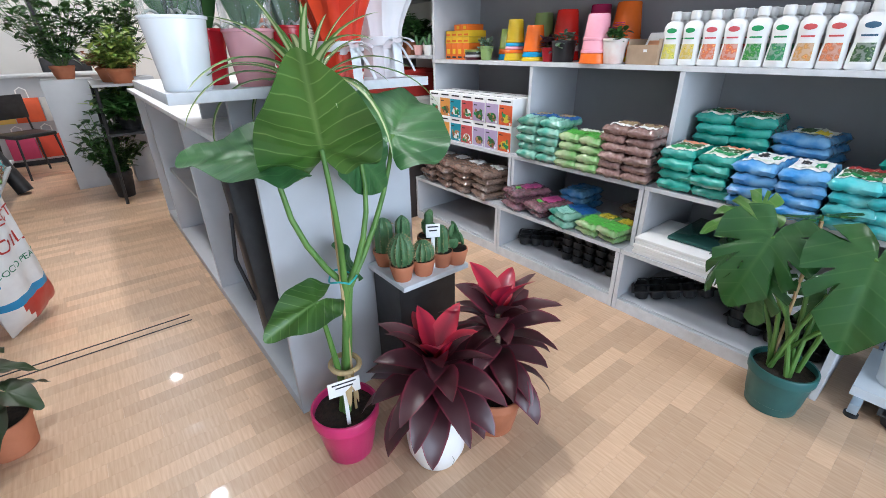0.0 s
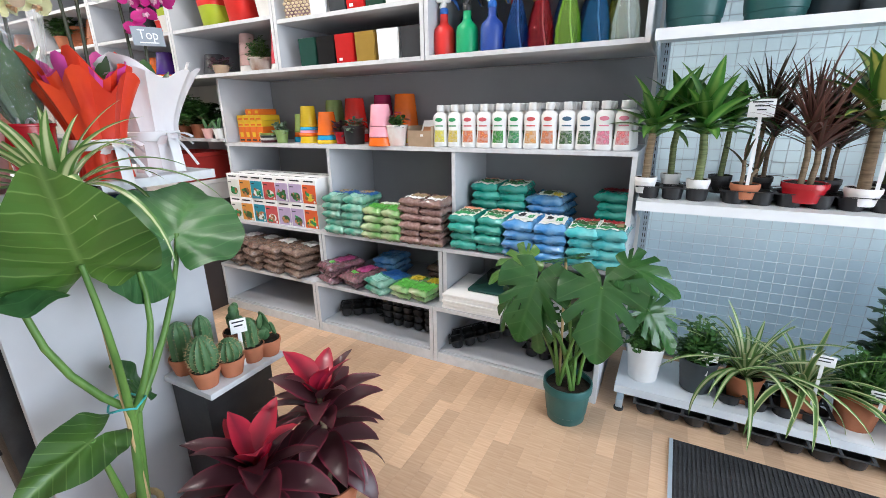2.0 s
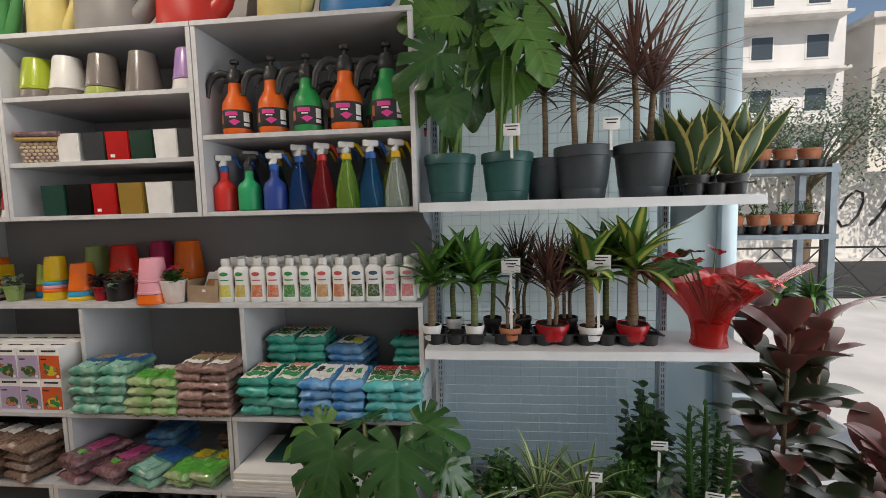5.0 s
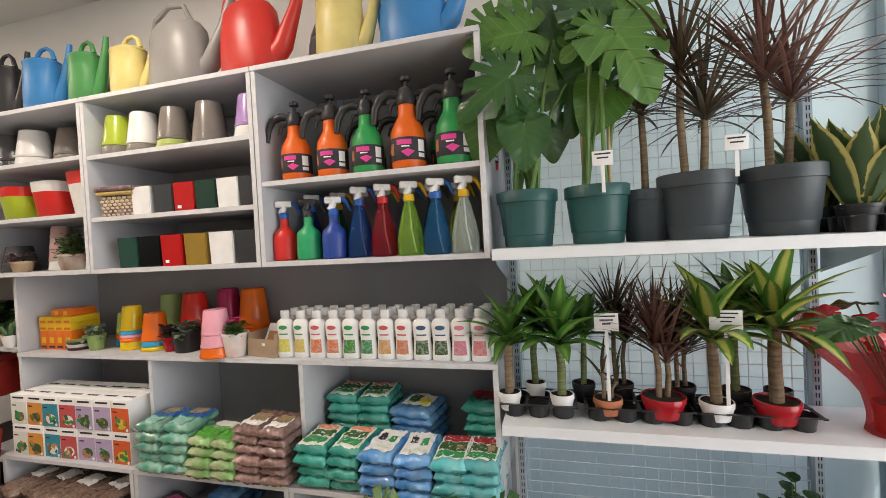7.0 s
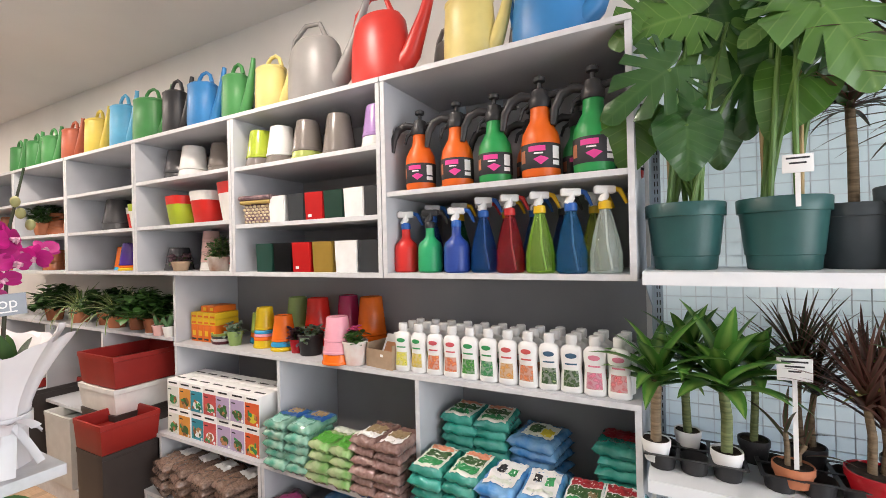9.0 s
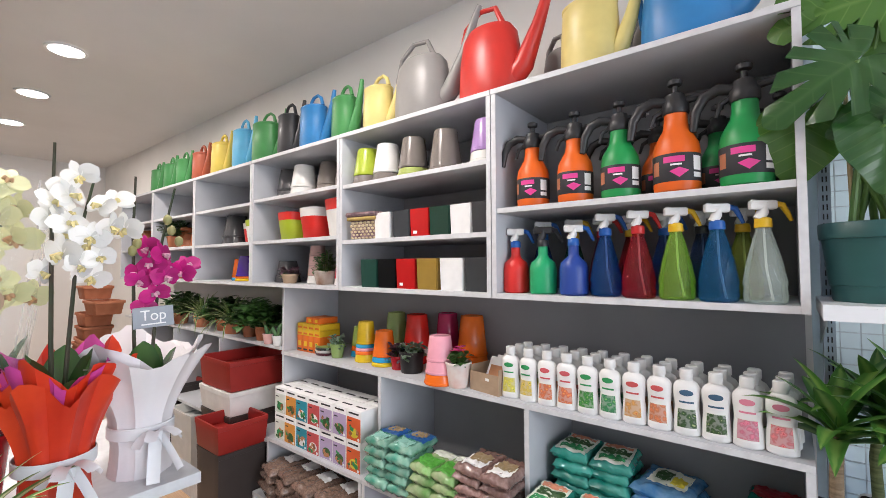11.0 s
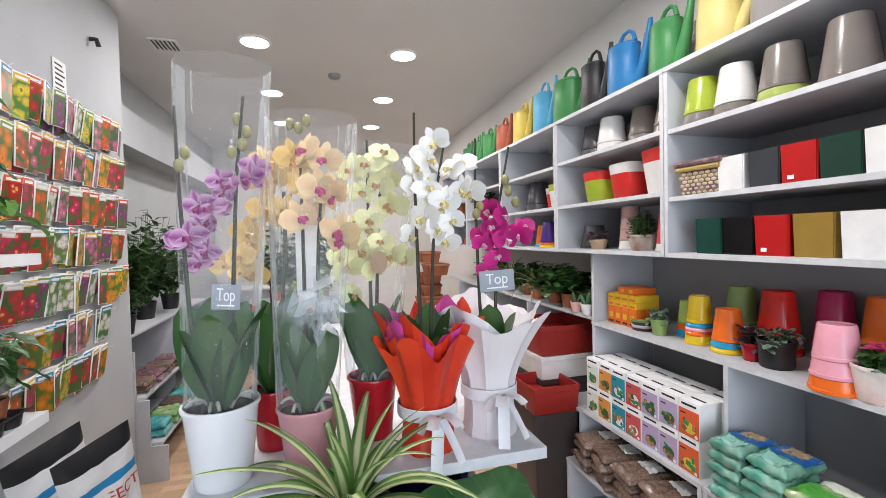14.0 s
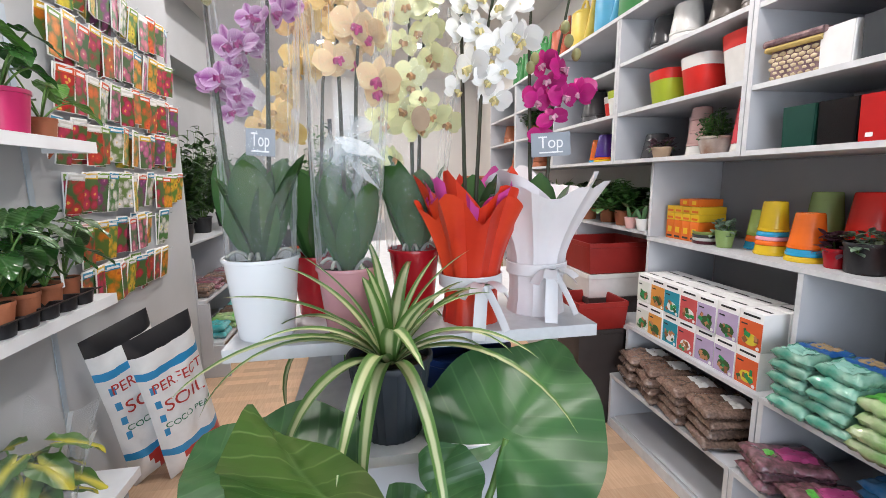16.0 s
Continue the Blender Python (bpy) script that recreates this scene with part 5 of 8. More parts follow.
def pot(parent, r, h, mat, taper=0.75, rim=0.02, soil=True, segs=28, ribs=False):
    rb = r * taper
    if r > 0.095:
        rim = max(rim, 0.2 * h)
    step = rb + (r * 0.93 - rb) * 0.24
    prof = [(rb * 0.93, 0), (rb * 0.97, 0.004), (step * 0.965, h * 0.2), (step, h * 0.215), (r * 0.94, h - rim - 0.004)] if r > 0.095 else [(rb * 0.95, 0), (rb, 0.004), (rb * 1.01, h * 0.1), (r * 0.95, h - rim - 0.002)]
    prof += [(r * 0.95, h - rim - 0.001), (r, h - rim), (r * 1.01, h - 0.003), (r * 0.99, h), (r * 0.93, h), (r * 0.9, h * 0.86)]
    bm = lathe(prof, segs * 2 if ribs else segs)
    if ribs:
        for v in bm.verts:
            a = math.atan2(v.co.y, v.co.x)
            if v.co.z < h - 0.004 and v.co.xy.length > rb * 0.9:
                k = 1 + 0.02 * (1 if int(a / (math.pi / segs) + 0.5) % 2 else -1)
                v.co.x *= k
                v.co.y *= k
    p = part("pot", bm, mat, parent)
    if soil:
        sb = bmesh.new()
        g = [sb.verts.new((0, 0, h * 0.88))]
        n = 16
        for ring in (0.5, 0.92):
            g.append([sb.verts.new((r * ring * math.cos(6.2832 * i / n), r * ring * math.sin(6.2832 * i / n), h * 0.865 + prng.uniform(0, 0.008))) for i in range(n)])
        for i in range(n):
            j = (i + 1) % n
            sb.faces.new((g[0], g[1][i], g[1][j]))
            sb.faces.new((g[1][i], g[2][i], g[2][j], g[1][j]))
        part("soil", sb, SOIL, parent, "dark potting soil")
    return p


def price_tag(parent, x, y, z, h, yaw, w=0.085, lines=3, tall=0.05, tilt=0):
    t = part("price_tag", boxed(-0.006, 0.006, -0.001, 0.001, 0, h), WHITE, parent, "white price tag on a stick", pose(x, y, z, 0, tilt, yaw))
    part("card", boxed(-w / 2, w / 2, -0.003, -0.0012, h - 0.006, h + tall, bevel=0.0008), WHITE, t)
    for i in range(lines):
        ww = w * (0.75 - 0.2 * i)
        part("writing_bar", boxed(-ww / 2, ww / 2, -0.0038, -0.0031, h + tall - 0.013 - i * 0.014, h + tall - 0.008 - i * 0.014), INK, t)
    return t


def heart_leaf(base, tip_dir, up, length, width, seed, lobes=0.34, cuts=0, cup=0.12, wavy=0.03, sag=0.25, gap=0.35):
    """A broad heart leaf about its stalk: cuts > 0 slits the margin as monstera leaves are."""
    bm = bmesh.new()
    uv = bm.loops.layers.uv.verify()
    f = Vector(tip_dir).normalized()
    u = (Vector(up) - f * Vector(up).dot(f)).normalized()
    s = f.cross(u)
    n, k = 64, 6
    base = Vector(base)
    rows = []
    ctr = bm.verts.new(base)
    info = {ctr: (0.5, 0.25)}
    for j in range(1, k + 1):
        q = j / k
        row = []
        for i in range(n):
            a = -math.pi + 2 * math.pi * i / n + math.pi / n
            aa = abs(a)
            # outline: pointed tip ahead, two round lobes behind with a notch between
            fx = math.cos(aa)
            rr = (0.66 * length if aa < 1.5708 else lobes * length)
            ex = fx * rr * (1 + 0.2 * max(0, math.cos(aa)) ** 12)
            ey = math.sin(a) * width / 2 * (0.98 if aa > 1.2 else (0.86 + 0.12 * aa / 1.2))
            if aa > math.pi - gap:
                back = (aa - (math.pi - gap)) / gap
                ex *= 1 - 0.72 * back ** 1.2
            cutf = 1.0
            if cuts and 0.35 < aa < 2.4:
                ph = (aa * cuts / 2.2) % 1.0
                if ph < 0.15:
                    cutf = 0.5 + 0.05 * noise.noise((aa * 3, seed, 0))
            qq = min(q, cutf) if q > 0.5 else q
            x, y = ex * qq, ey * qq
            # shape in depth
            d = math.hypot(x / length, y / width)
            z = cup * width * (2 * abs(y) / width) ** 1.3 * 0.6 - sag * length * (max(0, x) / (0.66 * length)) ** 2 * 0.5 - 0.1 * length * (max(0, -x) / length)
            z += wavy * length * q * q * math.sin(a * 7 + seed) + 0.02 * length * noise.noise((x * 9 / length, y * 9 / width, seed))
            v = bm.verts.new(base + f * x + s * y + u * z)
            info[v] = (0.5 + y / width, 0.3 + 0.7 * x / (0.75 * length))
            row.append(v)
        rows.append(row)

    def face(vs):
        fc = bm.faces.new(vs)
        for lp in fc.loops:
            lp[uv].uv = info[lp.vert]

    for i in range(n):
        jn = (i + 1) % n
        if i != n - 1:
            face((ctr, rows[0][i], rows[0][jn]))
        for a, b in zip(rows, rows[1:]):
            if i != n - 1:
                face((a[i], b[i], b[jn], a[jn]))
    return bm


def stalk(p0, p1, bend, r0, r1, n=8):
    p0, p1, bend = Vector(p0), Vector(p1), Vector(bend)
    pts = [p0.lerp(p1, i / n) + bend * 4 * (i / n) * (1 - i / n) for i in range(n + 1)]
    return tube(pts, [r0 + (r1 - r0) * i / n for i in range(n + 1)], 8)


# elephant ear in a pink pot
def elephant_ear():
    P = Vector((-0.99, -1.665, 0.0))
    e = thing("elephant_ear_plant", "tall elephant ear plant in a pink pot, stems tied", "plant", m=Matrix.Translation(P))
    pot(e, 0.112, 0.2, plastic((0.55, 0.03, 0.14), 0.3), 0.72, 0.004)
    leaves = [((-0.95, -1.645, 1.055), (0.5, -0.28, 0.82), (0.78, -0.3, -0.45), 0.335, 0.31, G_ALO, (0.02, 0, 0)),
              ((-1.11, -1.335, 1.03), (-0.5, 0.62, 0.42), (0.55, -0.1, 0.82), 0.38, 0.37, G_ALO_DARK, (0, 0.03, 0)),
              ((-1.06, -1.725, 1.03), (-0.42, -0.7, 0.14), (0.3, -0.05, 0.95), 0.31, 0.31, G_ALO_DARK, (0, -0.05, 0)),
              ((-1.03, -1.50, 1.0), (-0.05, 0.6, -0.75), (0.85, 0.0, 0.4), 0.2, 0.2, G_ALO_DARK, (0.02, 0.03, 0)),
              ((-1.0, -1.7, 0.61), (0.15, -0.8, -0.1), (0.45, 0, 0.9), 0.22, 0.17, G_ALO, (0, 0, 0)),
              ((-1.1, -1.55, 0.66), (-0.3, 0.5, -0.5), (0.5, 0.5, 0.6), 0.18, 0.15, G_ALO_DARK, (0, 0, 0))]
    for k, (b, d, up, L, wd, mt, bend) in enumerate(leaves):
        part("leaf", heart_leaf(Vector(b) - P, d, up, L, wd, k * 3.1, cup=0.1 if k else 0.12, sag=0.2 if k else 0.1, wavy=0.035), mt, e)
        foot = Vector((0.012 * math.cos(k * 2), 0.012 * math.sin(k * 2), 0.16))
        mid = Vector((0.004 * math.cos(k * 2.3), 0.05 + 0.02 * math.sin(k), 0.62))
        top = Vector(b) - P
        if top.z > 0.8:
            pts = [foot.lerp(mid, t / 4) for t in range(5)] + [mid.lerp(top, t / 5) + Vector(bend) * 4 * (t / 5) * (1 - t / 5) for t in range(1, 6)]
            part("stem", tube(pts, [0.0135 - 0.0008 * i for i in range(len(pts))], 10), G_STEM, e)
        else:
            part("stem", stalk(foot, top, (0.01, 0, 0.02), 0.013, 0.006), G_STEM, e)
    part("support_stick", tube([(0.02, 0.03, 0.15), (0.0, 0.045, 0.95)], 0.005, 8), STICK, e)
    tie = bmesh.new()
    tube([(0.045 * math.cos(6.2832 * i / 16), 0.05 + 0.04 * math.sin(6.2832 * i / 16), 0.665 + 0.008 * math.sin(i)) for i in range(17)], 0.003, 6, tie)
    part("tie", tie, plastic((0.05, 0.4, 0.4)), e, "turquoise string tie")
    rb = bmesh.new()
    tube([(0.05 * math.cos(6.2832 * i / 14), 0.02 + 0.045 * math.sin(6.2832 * i / 14), 0.36) for i in range(15)], 0.009, 6, rb)
    for a in (-0.5, 0.6):
        blade(rb, (0.055, -0.0, 0.36), a, -1.0, 0.11, 0.03, 0.5, 0.1, "grass", 5)
    part("raffia_tie", rb, STICK, e, "dry raffia bow")
    price_tag(e, 0.065, -0.02, 0.14, 0.17, 78, 0.1, 2, 0.05)


elephant_ear()


# red-leaved cordylines
def cordyline(x, y, potmat, ph, pr, h, n, L, seed, egg=False, word=""):
    c = thing("cordyline_plant", "dark burgundy cordyline with red young leaves in " + word, "plant", "burgundy cordylines", m=pose(x, y, 0))
    if egg:
        part("pot", lathe([(0.05, 0), (0.075, 0.012), (0.095, 0.06), (0.1, 0.11), (0.092, 0.16), (0.08, 0.2), (0.074, 0.2), (0.07, 0.17)], 30), potmat, c, "white egg-shaped pot with a hairline crack")
        crack = tube([(0.099, -0.012, 0.09), (0.0995, -0.004, 0.07), (0.096, -0.008, 0.05), (0.088, -0.003, 0.035)], 0.0008, 5)
        part("crack", crack, INK, c)
    else:
        pot(c, pr, ph, potmat, 0.74, 0.03)
    r = random.Random(seed)
    part("stem", tube([(0, 0, ph * 0.8), (0.005, 0.0, h * 0.7), (0, 0, h)], [0.012, 0.011, 0.008], 8), CANE, c)
    for i in range(n):
        t = i / (n - 1)
        z = ph + 0.06 + (h - ph - 0.06) * t ** 0.9
        a = i * 2.399 + r.uniform(-0.4, 0.4)
        pitch = 0.3 + 1.0 * t ** 2.2 + r.uniform(-0.12, 0.12)
        bm = bmesh.new()
        blade(bm, (0.01 * math.cos(a), 0.01 * math.sin(a), z), a, pitch, L * r.uniform(0.85, 1.1) * (1 - 0.25 * t ** 3), L * 0.37 * r.uniform(0.85, 1.15) * (1 - 0.1 * t), (1.5 - 0.8 * t) * r.uniform(0.8, 1.15), 0.3, "lance", 10, roll=r.uniform(-0.45, 0.45), wave=0.015)
        part("leaf", bm, G_CORD_RED if t > 0.93 or (0.75 < t and i % 5 == 0) else G_CORD, c)


cordyline(-0.77, -1.45, material("white_egg_pot", (0.8, 0.79, 0.77), 0.35, scale=10, spread=0.05), 0.2, 0.1, 0.43, 40, 0.245, 2, True, "a white egg pot")
cordyline(-0.75, -1.2, TERRACOTTA, 0.17, 0.105, 0.52, 40, 0.22, 5, False, "a terracotta pot")

# small cactus stand beside the island
st = thing("cactus_stand", "low stand with a white board top", "stand")
part("board", boxed(-1.236, -0.995, -1.40, -1.11, 0.525, 0.545, bevel=0.001), LAMINATE_EDGE, st)
# the dark gap under the board is put in as a solid black block
part("support", boxed(-1.225, -1.05, -1.385, -1.13, 0.0, 0.5245), BLACK, st)


def cactus(x, y, kind, r, h, seed):
    c = thing("cactus", {"barrel": "round spiny cactus", "column": "ribbed columnar cactus", "cluster": "knobbly clustering cactus", "pads": "flat-padded prickly cactus"}[kind] + " in a small terracotta pot", "cactus", "potted cacti", m=pose(x, y, 0.545, 0, 0, seed * 40) @ Matrix.Scale(1.2, 4))
    pot(c, 0.036, 0.05, TERRACOTTA, 0.75, 0.012, segs=18)
    rr = random.Random(seed)
    if kind in ("barrel", "column"):
        bm = bmesh.new()
        ribs, segs, n = (8, 32, 14) if kind == "column" else (13, 39, 12)
        rows = []
        for j in range(n + 1):
            t = j / n
            pr = r * (min(1, math.sin(math.pi * (0.12 + 0.86 * t)) ** 0.6) if kind == "barrel" else min(1, (1 - t) * 5 + 0.05) ** 0.5)
            rows.append([bm.verts.new((pr * (1 + 0.13 * math.cos(ribs * 6.2832 * i / segs)) * math.cos(6.2832 * i / segs), pr * (1 + 0.13 * math.cos(ribs * 6.2832 * i / segs)) * math.sin(6.2832 * i / segs), 0.042 + h * t)) for i in range(segs)])
        for a, b in zip(rows, rows[1:]):
            for i in range(segs):
                bm.faces.new((a[i], a[(i + 1) % segs], b[(i + 1) % segs], b[i]))
        bm.faces.new(rows[-1])
        part("body", bm, G_CACT, c)
        sp = bmesh.new()
        for j in range(1, n):
            for k in range(ribs):
                t = j / n
                pr = r * (min(1, math.sin(math.pi * (0.12 + 0.86 * t)) ** 0.6) if kind == "barrel" else min(1, (1 - t) * 5 + 0.05) ** 0.5) * 1.13
                a = 6.2832 * k / ribs
                p = Vector((pr * math.cos(a), pr * math.sin(a), 0.042 + h * t))
                for q in range(3):
                    d = Vector((math.cos(a) + rr.uniform(-0.7, 0.7), math.sin(a) + rr.uniform(-0.7, 0.7), rr.uniform(-0.6, 0.8))).normalized() * 0.008
                    o = d.orthogonal().normalized() * 0.0006
                    sp.faces.new([sp.verts.new(p + o), sp.verts.new(p - o), sp.verts.new(p + d)])
        part("spines", sp, STICK, c)["kind"] = "stuff"
    else:
        for i in range(9 if kind == "cluster" else 6):
            bm = bmesh.new()
            a, q = rr.uniform(0, 6.28), rr.uniform(0, 0.022)
            z = 0.05 + (rr.uniform(0.0, h * 0.8) if i else 0.02)
            sx, sy, sz = (0.014, 0.014, 0.022) if kind == "cluster" else (0.019, 0.007, 0.026)
            mm = pose(q * math.cos(a), q * math.sin(a), z + 0.008, rr.uniform(-30, 30), rr.uniform(-30, 30), rr.uniform(0, 180)) @ Matrix.Diagonal((sx, sy, sz, 1))
            bmesh.ops.create_icosphere(bm, subdivisions=2, radius=1, matrix=mm)
            for v in bm.verts:
                v.co += v.normal * 0.002 * noise.noise(v.co * 200)
            part("pad", bm, G_CACT, c)


for x, y, k, r, h, s in ((-1.19, -1.35, "column", 0.026, 0.11, 1), (-1.055, -1.365, "barrel", 0.033, 0.1, 2), (-1.04, -1.285, "barrel", 0.03, 0.065, 3), (-1.05, -1.195, "column", 0.02, 0.09, 4), (-1.03, -1.14, "pads", 0.03, 0.08, 5), (-1.19, -1.15, "cluster", 0.03, 0.07, 6), (-1.14, -1.30, "column", 0.02, 0.12, 7)):
    cactus(x, y, k, r, h, s)
tg = thing("price_sign", "small white price sign on a stick among the cacti", "sign", m=pose(-1.045, -1.235, 0.545))
price_tag(tg, 0, 0, 0, 0.13, 60, 0.05, 2, 0.045)


# spider plants
def spider_plant(m, potmat, pr, ph, n, L, wd, seed, mat, label, ribs=False, runners=0, taper=0.75, z_up=0.0):
    s = thing("spider_plant", label, "plant", "spider plants", m=m)
    pot(s, pr, ph, potmat, taper, 0.012, ribs=ribs)
    r = random.Random(seed)
    for i in range(n):
        t = i / n
        a = i * 2.399 + r.uniform(-0.35, 0.35)
        bm = bmesh.new()
        pitch = 1.45 - 0.75 * t + r.uniform(-0.1, 0.1)
        blade(bm, (0.012 * math.cos(a), 0.012 * math.sin(a), ph * 0.86), a, pitch, L * r.uniform(0.7, 1.1) * (0.8 + 0.4 * t), wd * r.uniform(0.8, 1.1), (0.6 + 1.9 * t) * r.uniform(0.8, 1.15), 0.35, "grass", 14, twist=r.uniform(-0.3, 0.3))
        part("leaf", bm, mat, s)
    return s


spider_plant(pose(-1.2, -1.552, 1.0225), material("ribbed_charcoal_pot", (0.035, 0.042, 0.055), 0.5, scale=12, spread=0.2), 0.086, 0.165, 32, 0.37, 0.036, 3, G_SPIDER, "variegated spider plant in a ribbed charcoal pot", True, taper=0.72)


# canes with rosettes
def rosette(c, base, mat, n, L, wd, seed, droop=1.1, up=1.35, low=0.1, shape="lance", name="foliage", each=False):
    r = random.Random(seed)
    bm = bmesh.new()
    for i in range(n):
        t = i / max(1, n - 1)
        a = i * 2.399 + r.uniform(-0.3, 0.3)
        blade(bm, (base[0], base[1], base[2] + 0.05 * t), a, low + (up - low) * t + r.uniform(-0.15, 0.15), L * r.uniform(0.75, 1.1), wd * r.uniform(0.8, 1.15), droop * (1.1 - 0.7 * t) * r.uniform(0.7, 1.2), 0.3, shape, 8)
    return part(name, bm, mat, c)


def cane_plant(x, y, z, potmat, pr, ph, canes, label, group, mat, n, L, wd, seed, droop=1.0, shape="lance", canemat=None, cr=0.013, low=0.1):
    c = thing("cane_plant", label, "plant", group, m=pose(x, y, z))
    pot(c, pr, ph, potmat, 0.78, 0.02)
    r = random.Random(seed)
    for dx, dy, h in canes:
        top = (dx * 1.5 + r.uniform(-0.01, 0.01), dy * 1.5, h)
        part("cane", tube([(dx, dy, ph * 0.8), (dx * 1.2 + r.uniform(-0.006, 0.006), dy * 1.2, (ph + h) / 2), top], [cr, cr * 0.95, cr * 0.85], 10), canemat or CANE, c)
        rosette(c, (top[0], top[1], h - 0.035), mat, n, L, wd, r.random(), droop, shape=shape, low=low)
    return c


MID = 0.99
RED_POT = plastic((0.4, 0.012, 0.02), 0.15, "glazed_red")
for i, (x0, nx) in enumerate(((0.185, 3), (0.545, 4), (0.915, 5))):
    seed_tray(pose(x0, 0.075, MID, 0, 0, 0), 4 if i else 3, 2, 0.092, "black plastic carrier tray under potted plants", "plant trays")
TZ = MID + 0.02
for k, (x, y, pm, pr, ph, ch, mt, n, L, wd, shp, cm, cr) in enumerate((
        (0.075, 0.03, WHITE, 0.045, 0.07, 0.22, G_DRAC, 22, 0.24, 0.042, "lance", CANE, 0.017), (0.275, 0.03, WHITE, 0.045, 0.07, 0.22, G_DRAC, 24, 0.25, 0.045, "lance", CANE_G, 0.017),
        (0.17, 0.14, WHITE, 0.042, 0.075, 0.26, G_DRAC, 20, 0.22, 0.04, "lance", CANE_G, 0.014), (0.36, 0.15, BLACK, 0.045, 0.075, 0.24, G_DRAC, 18, 0.2, 0.04, "lance", CANE_G, 0.012),
        (0.44, 0.03, TERRACOTTA, 0.052, 0.06, 0.1, G_MARG, 4, 0.14, 0.014, "grass", CANE, 0.008), (0.63, 0.035, RED_POT, 0.075, 0.075, 0.22, G_MARG_RED, 46, 0.27, 0.015, "grass", CANE, 0.011),
        (0.50, 0.16, BLACK, 0.05, 0.075, 0.27, G_MARG, 40, 0.25, 0.014, "grass", CANE, 0.009), (0.72, 0.16, BLACK, 0.05, 0.075, 0.22, G_MARG, 36, 0.24, 0.014, "grass", CANE, 0.009),
        (0.80, 0.03, WHITE, 0.055, 0.065, 0.24, G_DRAC_Y, 24, 0.26, 0.05, "lance", CANE, 0.02), (0.90, 0.15, BLACK, 0.05, 0.07, 0.28, G_DRAC, 20, 0.24, 0.045, "lance", CANE_G, 0.015),
        (0.985, 0.035, RED_POT, 0.07, 0.075, 0.28, G_DRAC_Y, 24, 0.29, 0.048, "lance", CANE, 0.022), (1.04, 0.16, BLACK, 0.045, 0.07, 0.25, G_DRAC, 18, 0.24, 0.04, "lance", CANE_G, 0.014))):
    lab = {G_DRAC: "green dracaena on a thick cane in a pot", G_DRAC_Y: "yellow-striped dracaena on a thick cane in a pot", G_MARG: "thin-leaved purple dracaena in a black pot", G_MARG_RED: "reddish thin-leaved dracaena in a glazed red pot"}[mt]
    canes = [(0, 0, ch + 0.055)] if shp == "lance" else [(-0.014, 0, ch + 0.05), (0.016, 0.01, ch * 0.85 + 0.03)]
    cane_plant(x, y, TZ, pm, pr, ph, canes, lab, "small dracaenas", mt, int(n * 1.0) if shp == "lance" else int(n * 1.2), L * 1.05, wd * (1.4 if shp == "lance" else 1.1), k + 20, 1.25 if shp == "lance" else 0.75, shp, cm, cr, low=0.5 if shp == "lance" else 0.65)
sg = thing("price_sign", "white price sign on a tall stick in the plants", "sign", "shelf price signs", m=pose(0.443, 0.0, TZ + 0.05))
price_tag(sg, 0, 0, 0, 0.27, 4, 0.085, 3, 0.06)
sg = thing("price_sign", "white price sign on a tall stick in the plants", "sign", "shelf price signs", m=pose(0.825, -0.01, TZ + 0.05))
price_tag(sg, 0, 0, 0, 0.27, -4, 0.1, 3, 0.07)

# anthurium wrapped in red film
RED_FILM = clear_film("red_cellophane", (0.75, 0.03, 0.02), 0.45, 0.2, (0.6, 0.02, 0.015))


def wrap(r0, h0, r1, h1, mat, parent, name, label, seed, waist=None, points=9, z0=0.0, amp=0.25, crease=0.045):
    """Gathered sheet round a pot: tight below, flaring to a jagged rim."""
    bm = bmesh.new()
    n, k = 54, 10
    rows = []
    for j in range(k + 1):
        t = j / k
        row = []
        for i in range(n):
            a = 6.2832 * i / n
            pk = (i * points / n) % 1.0
            jag = 1 + amp * (1 - abs(pk * 2 - 1)) * (0.6 + 0.8 * abs(noise.noise((int(i * points / n) * 1.7, seed, 0.5))) * 2) + 0.1 * noise.noise((math.cos(a) * 2.5, math.sin(a) * 2.5, seed + t))
            if t < 0.35:
                r = r0 * (1 - 0.1 * math.sin(t / 0.35 * math.pi))
                z = h0 * t / 0.35
            else:
                q = (t - 0.35) / 0.65
                r = r0 * 0.97 + (r1 * jag - r0) * q ** 1.3
                z = h0 + (h1 * jag - h0) * q ** 0.9
            fold = crease * r * math.sin(a * 9 + seed) * (0.3 + 0.7 * t) + 0.02 * r * math.sin(a * 23)
            row.append(bm.verts.new(((r + fold) * math.cos(a), (r + fold) * math.sin(a), z0 + z)))
        rows.append(row)
    for a, b in zip(rows, rows[1:]):
        for i in range(n):
            bm.faces.new((a[i], a[(i + 1) % n], b[(i + 1) % n], b[i]))
    return part(name, bm, mat, parent, label)


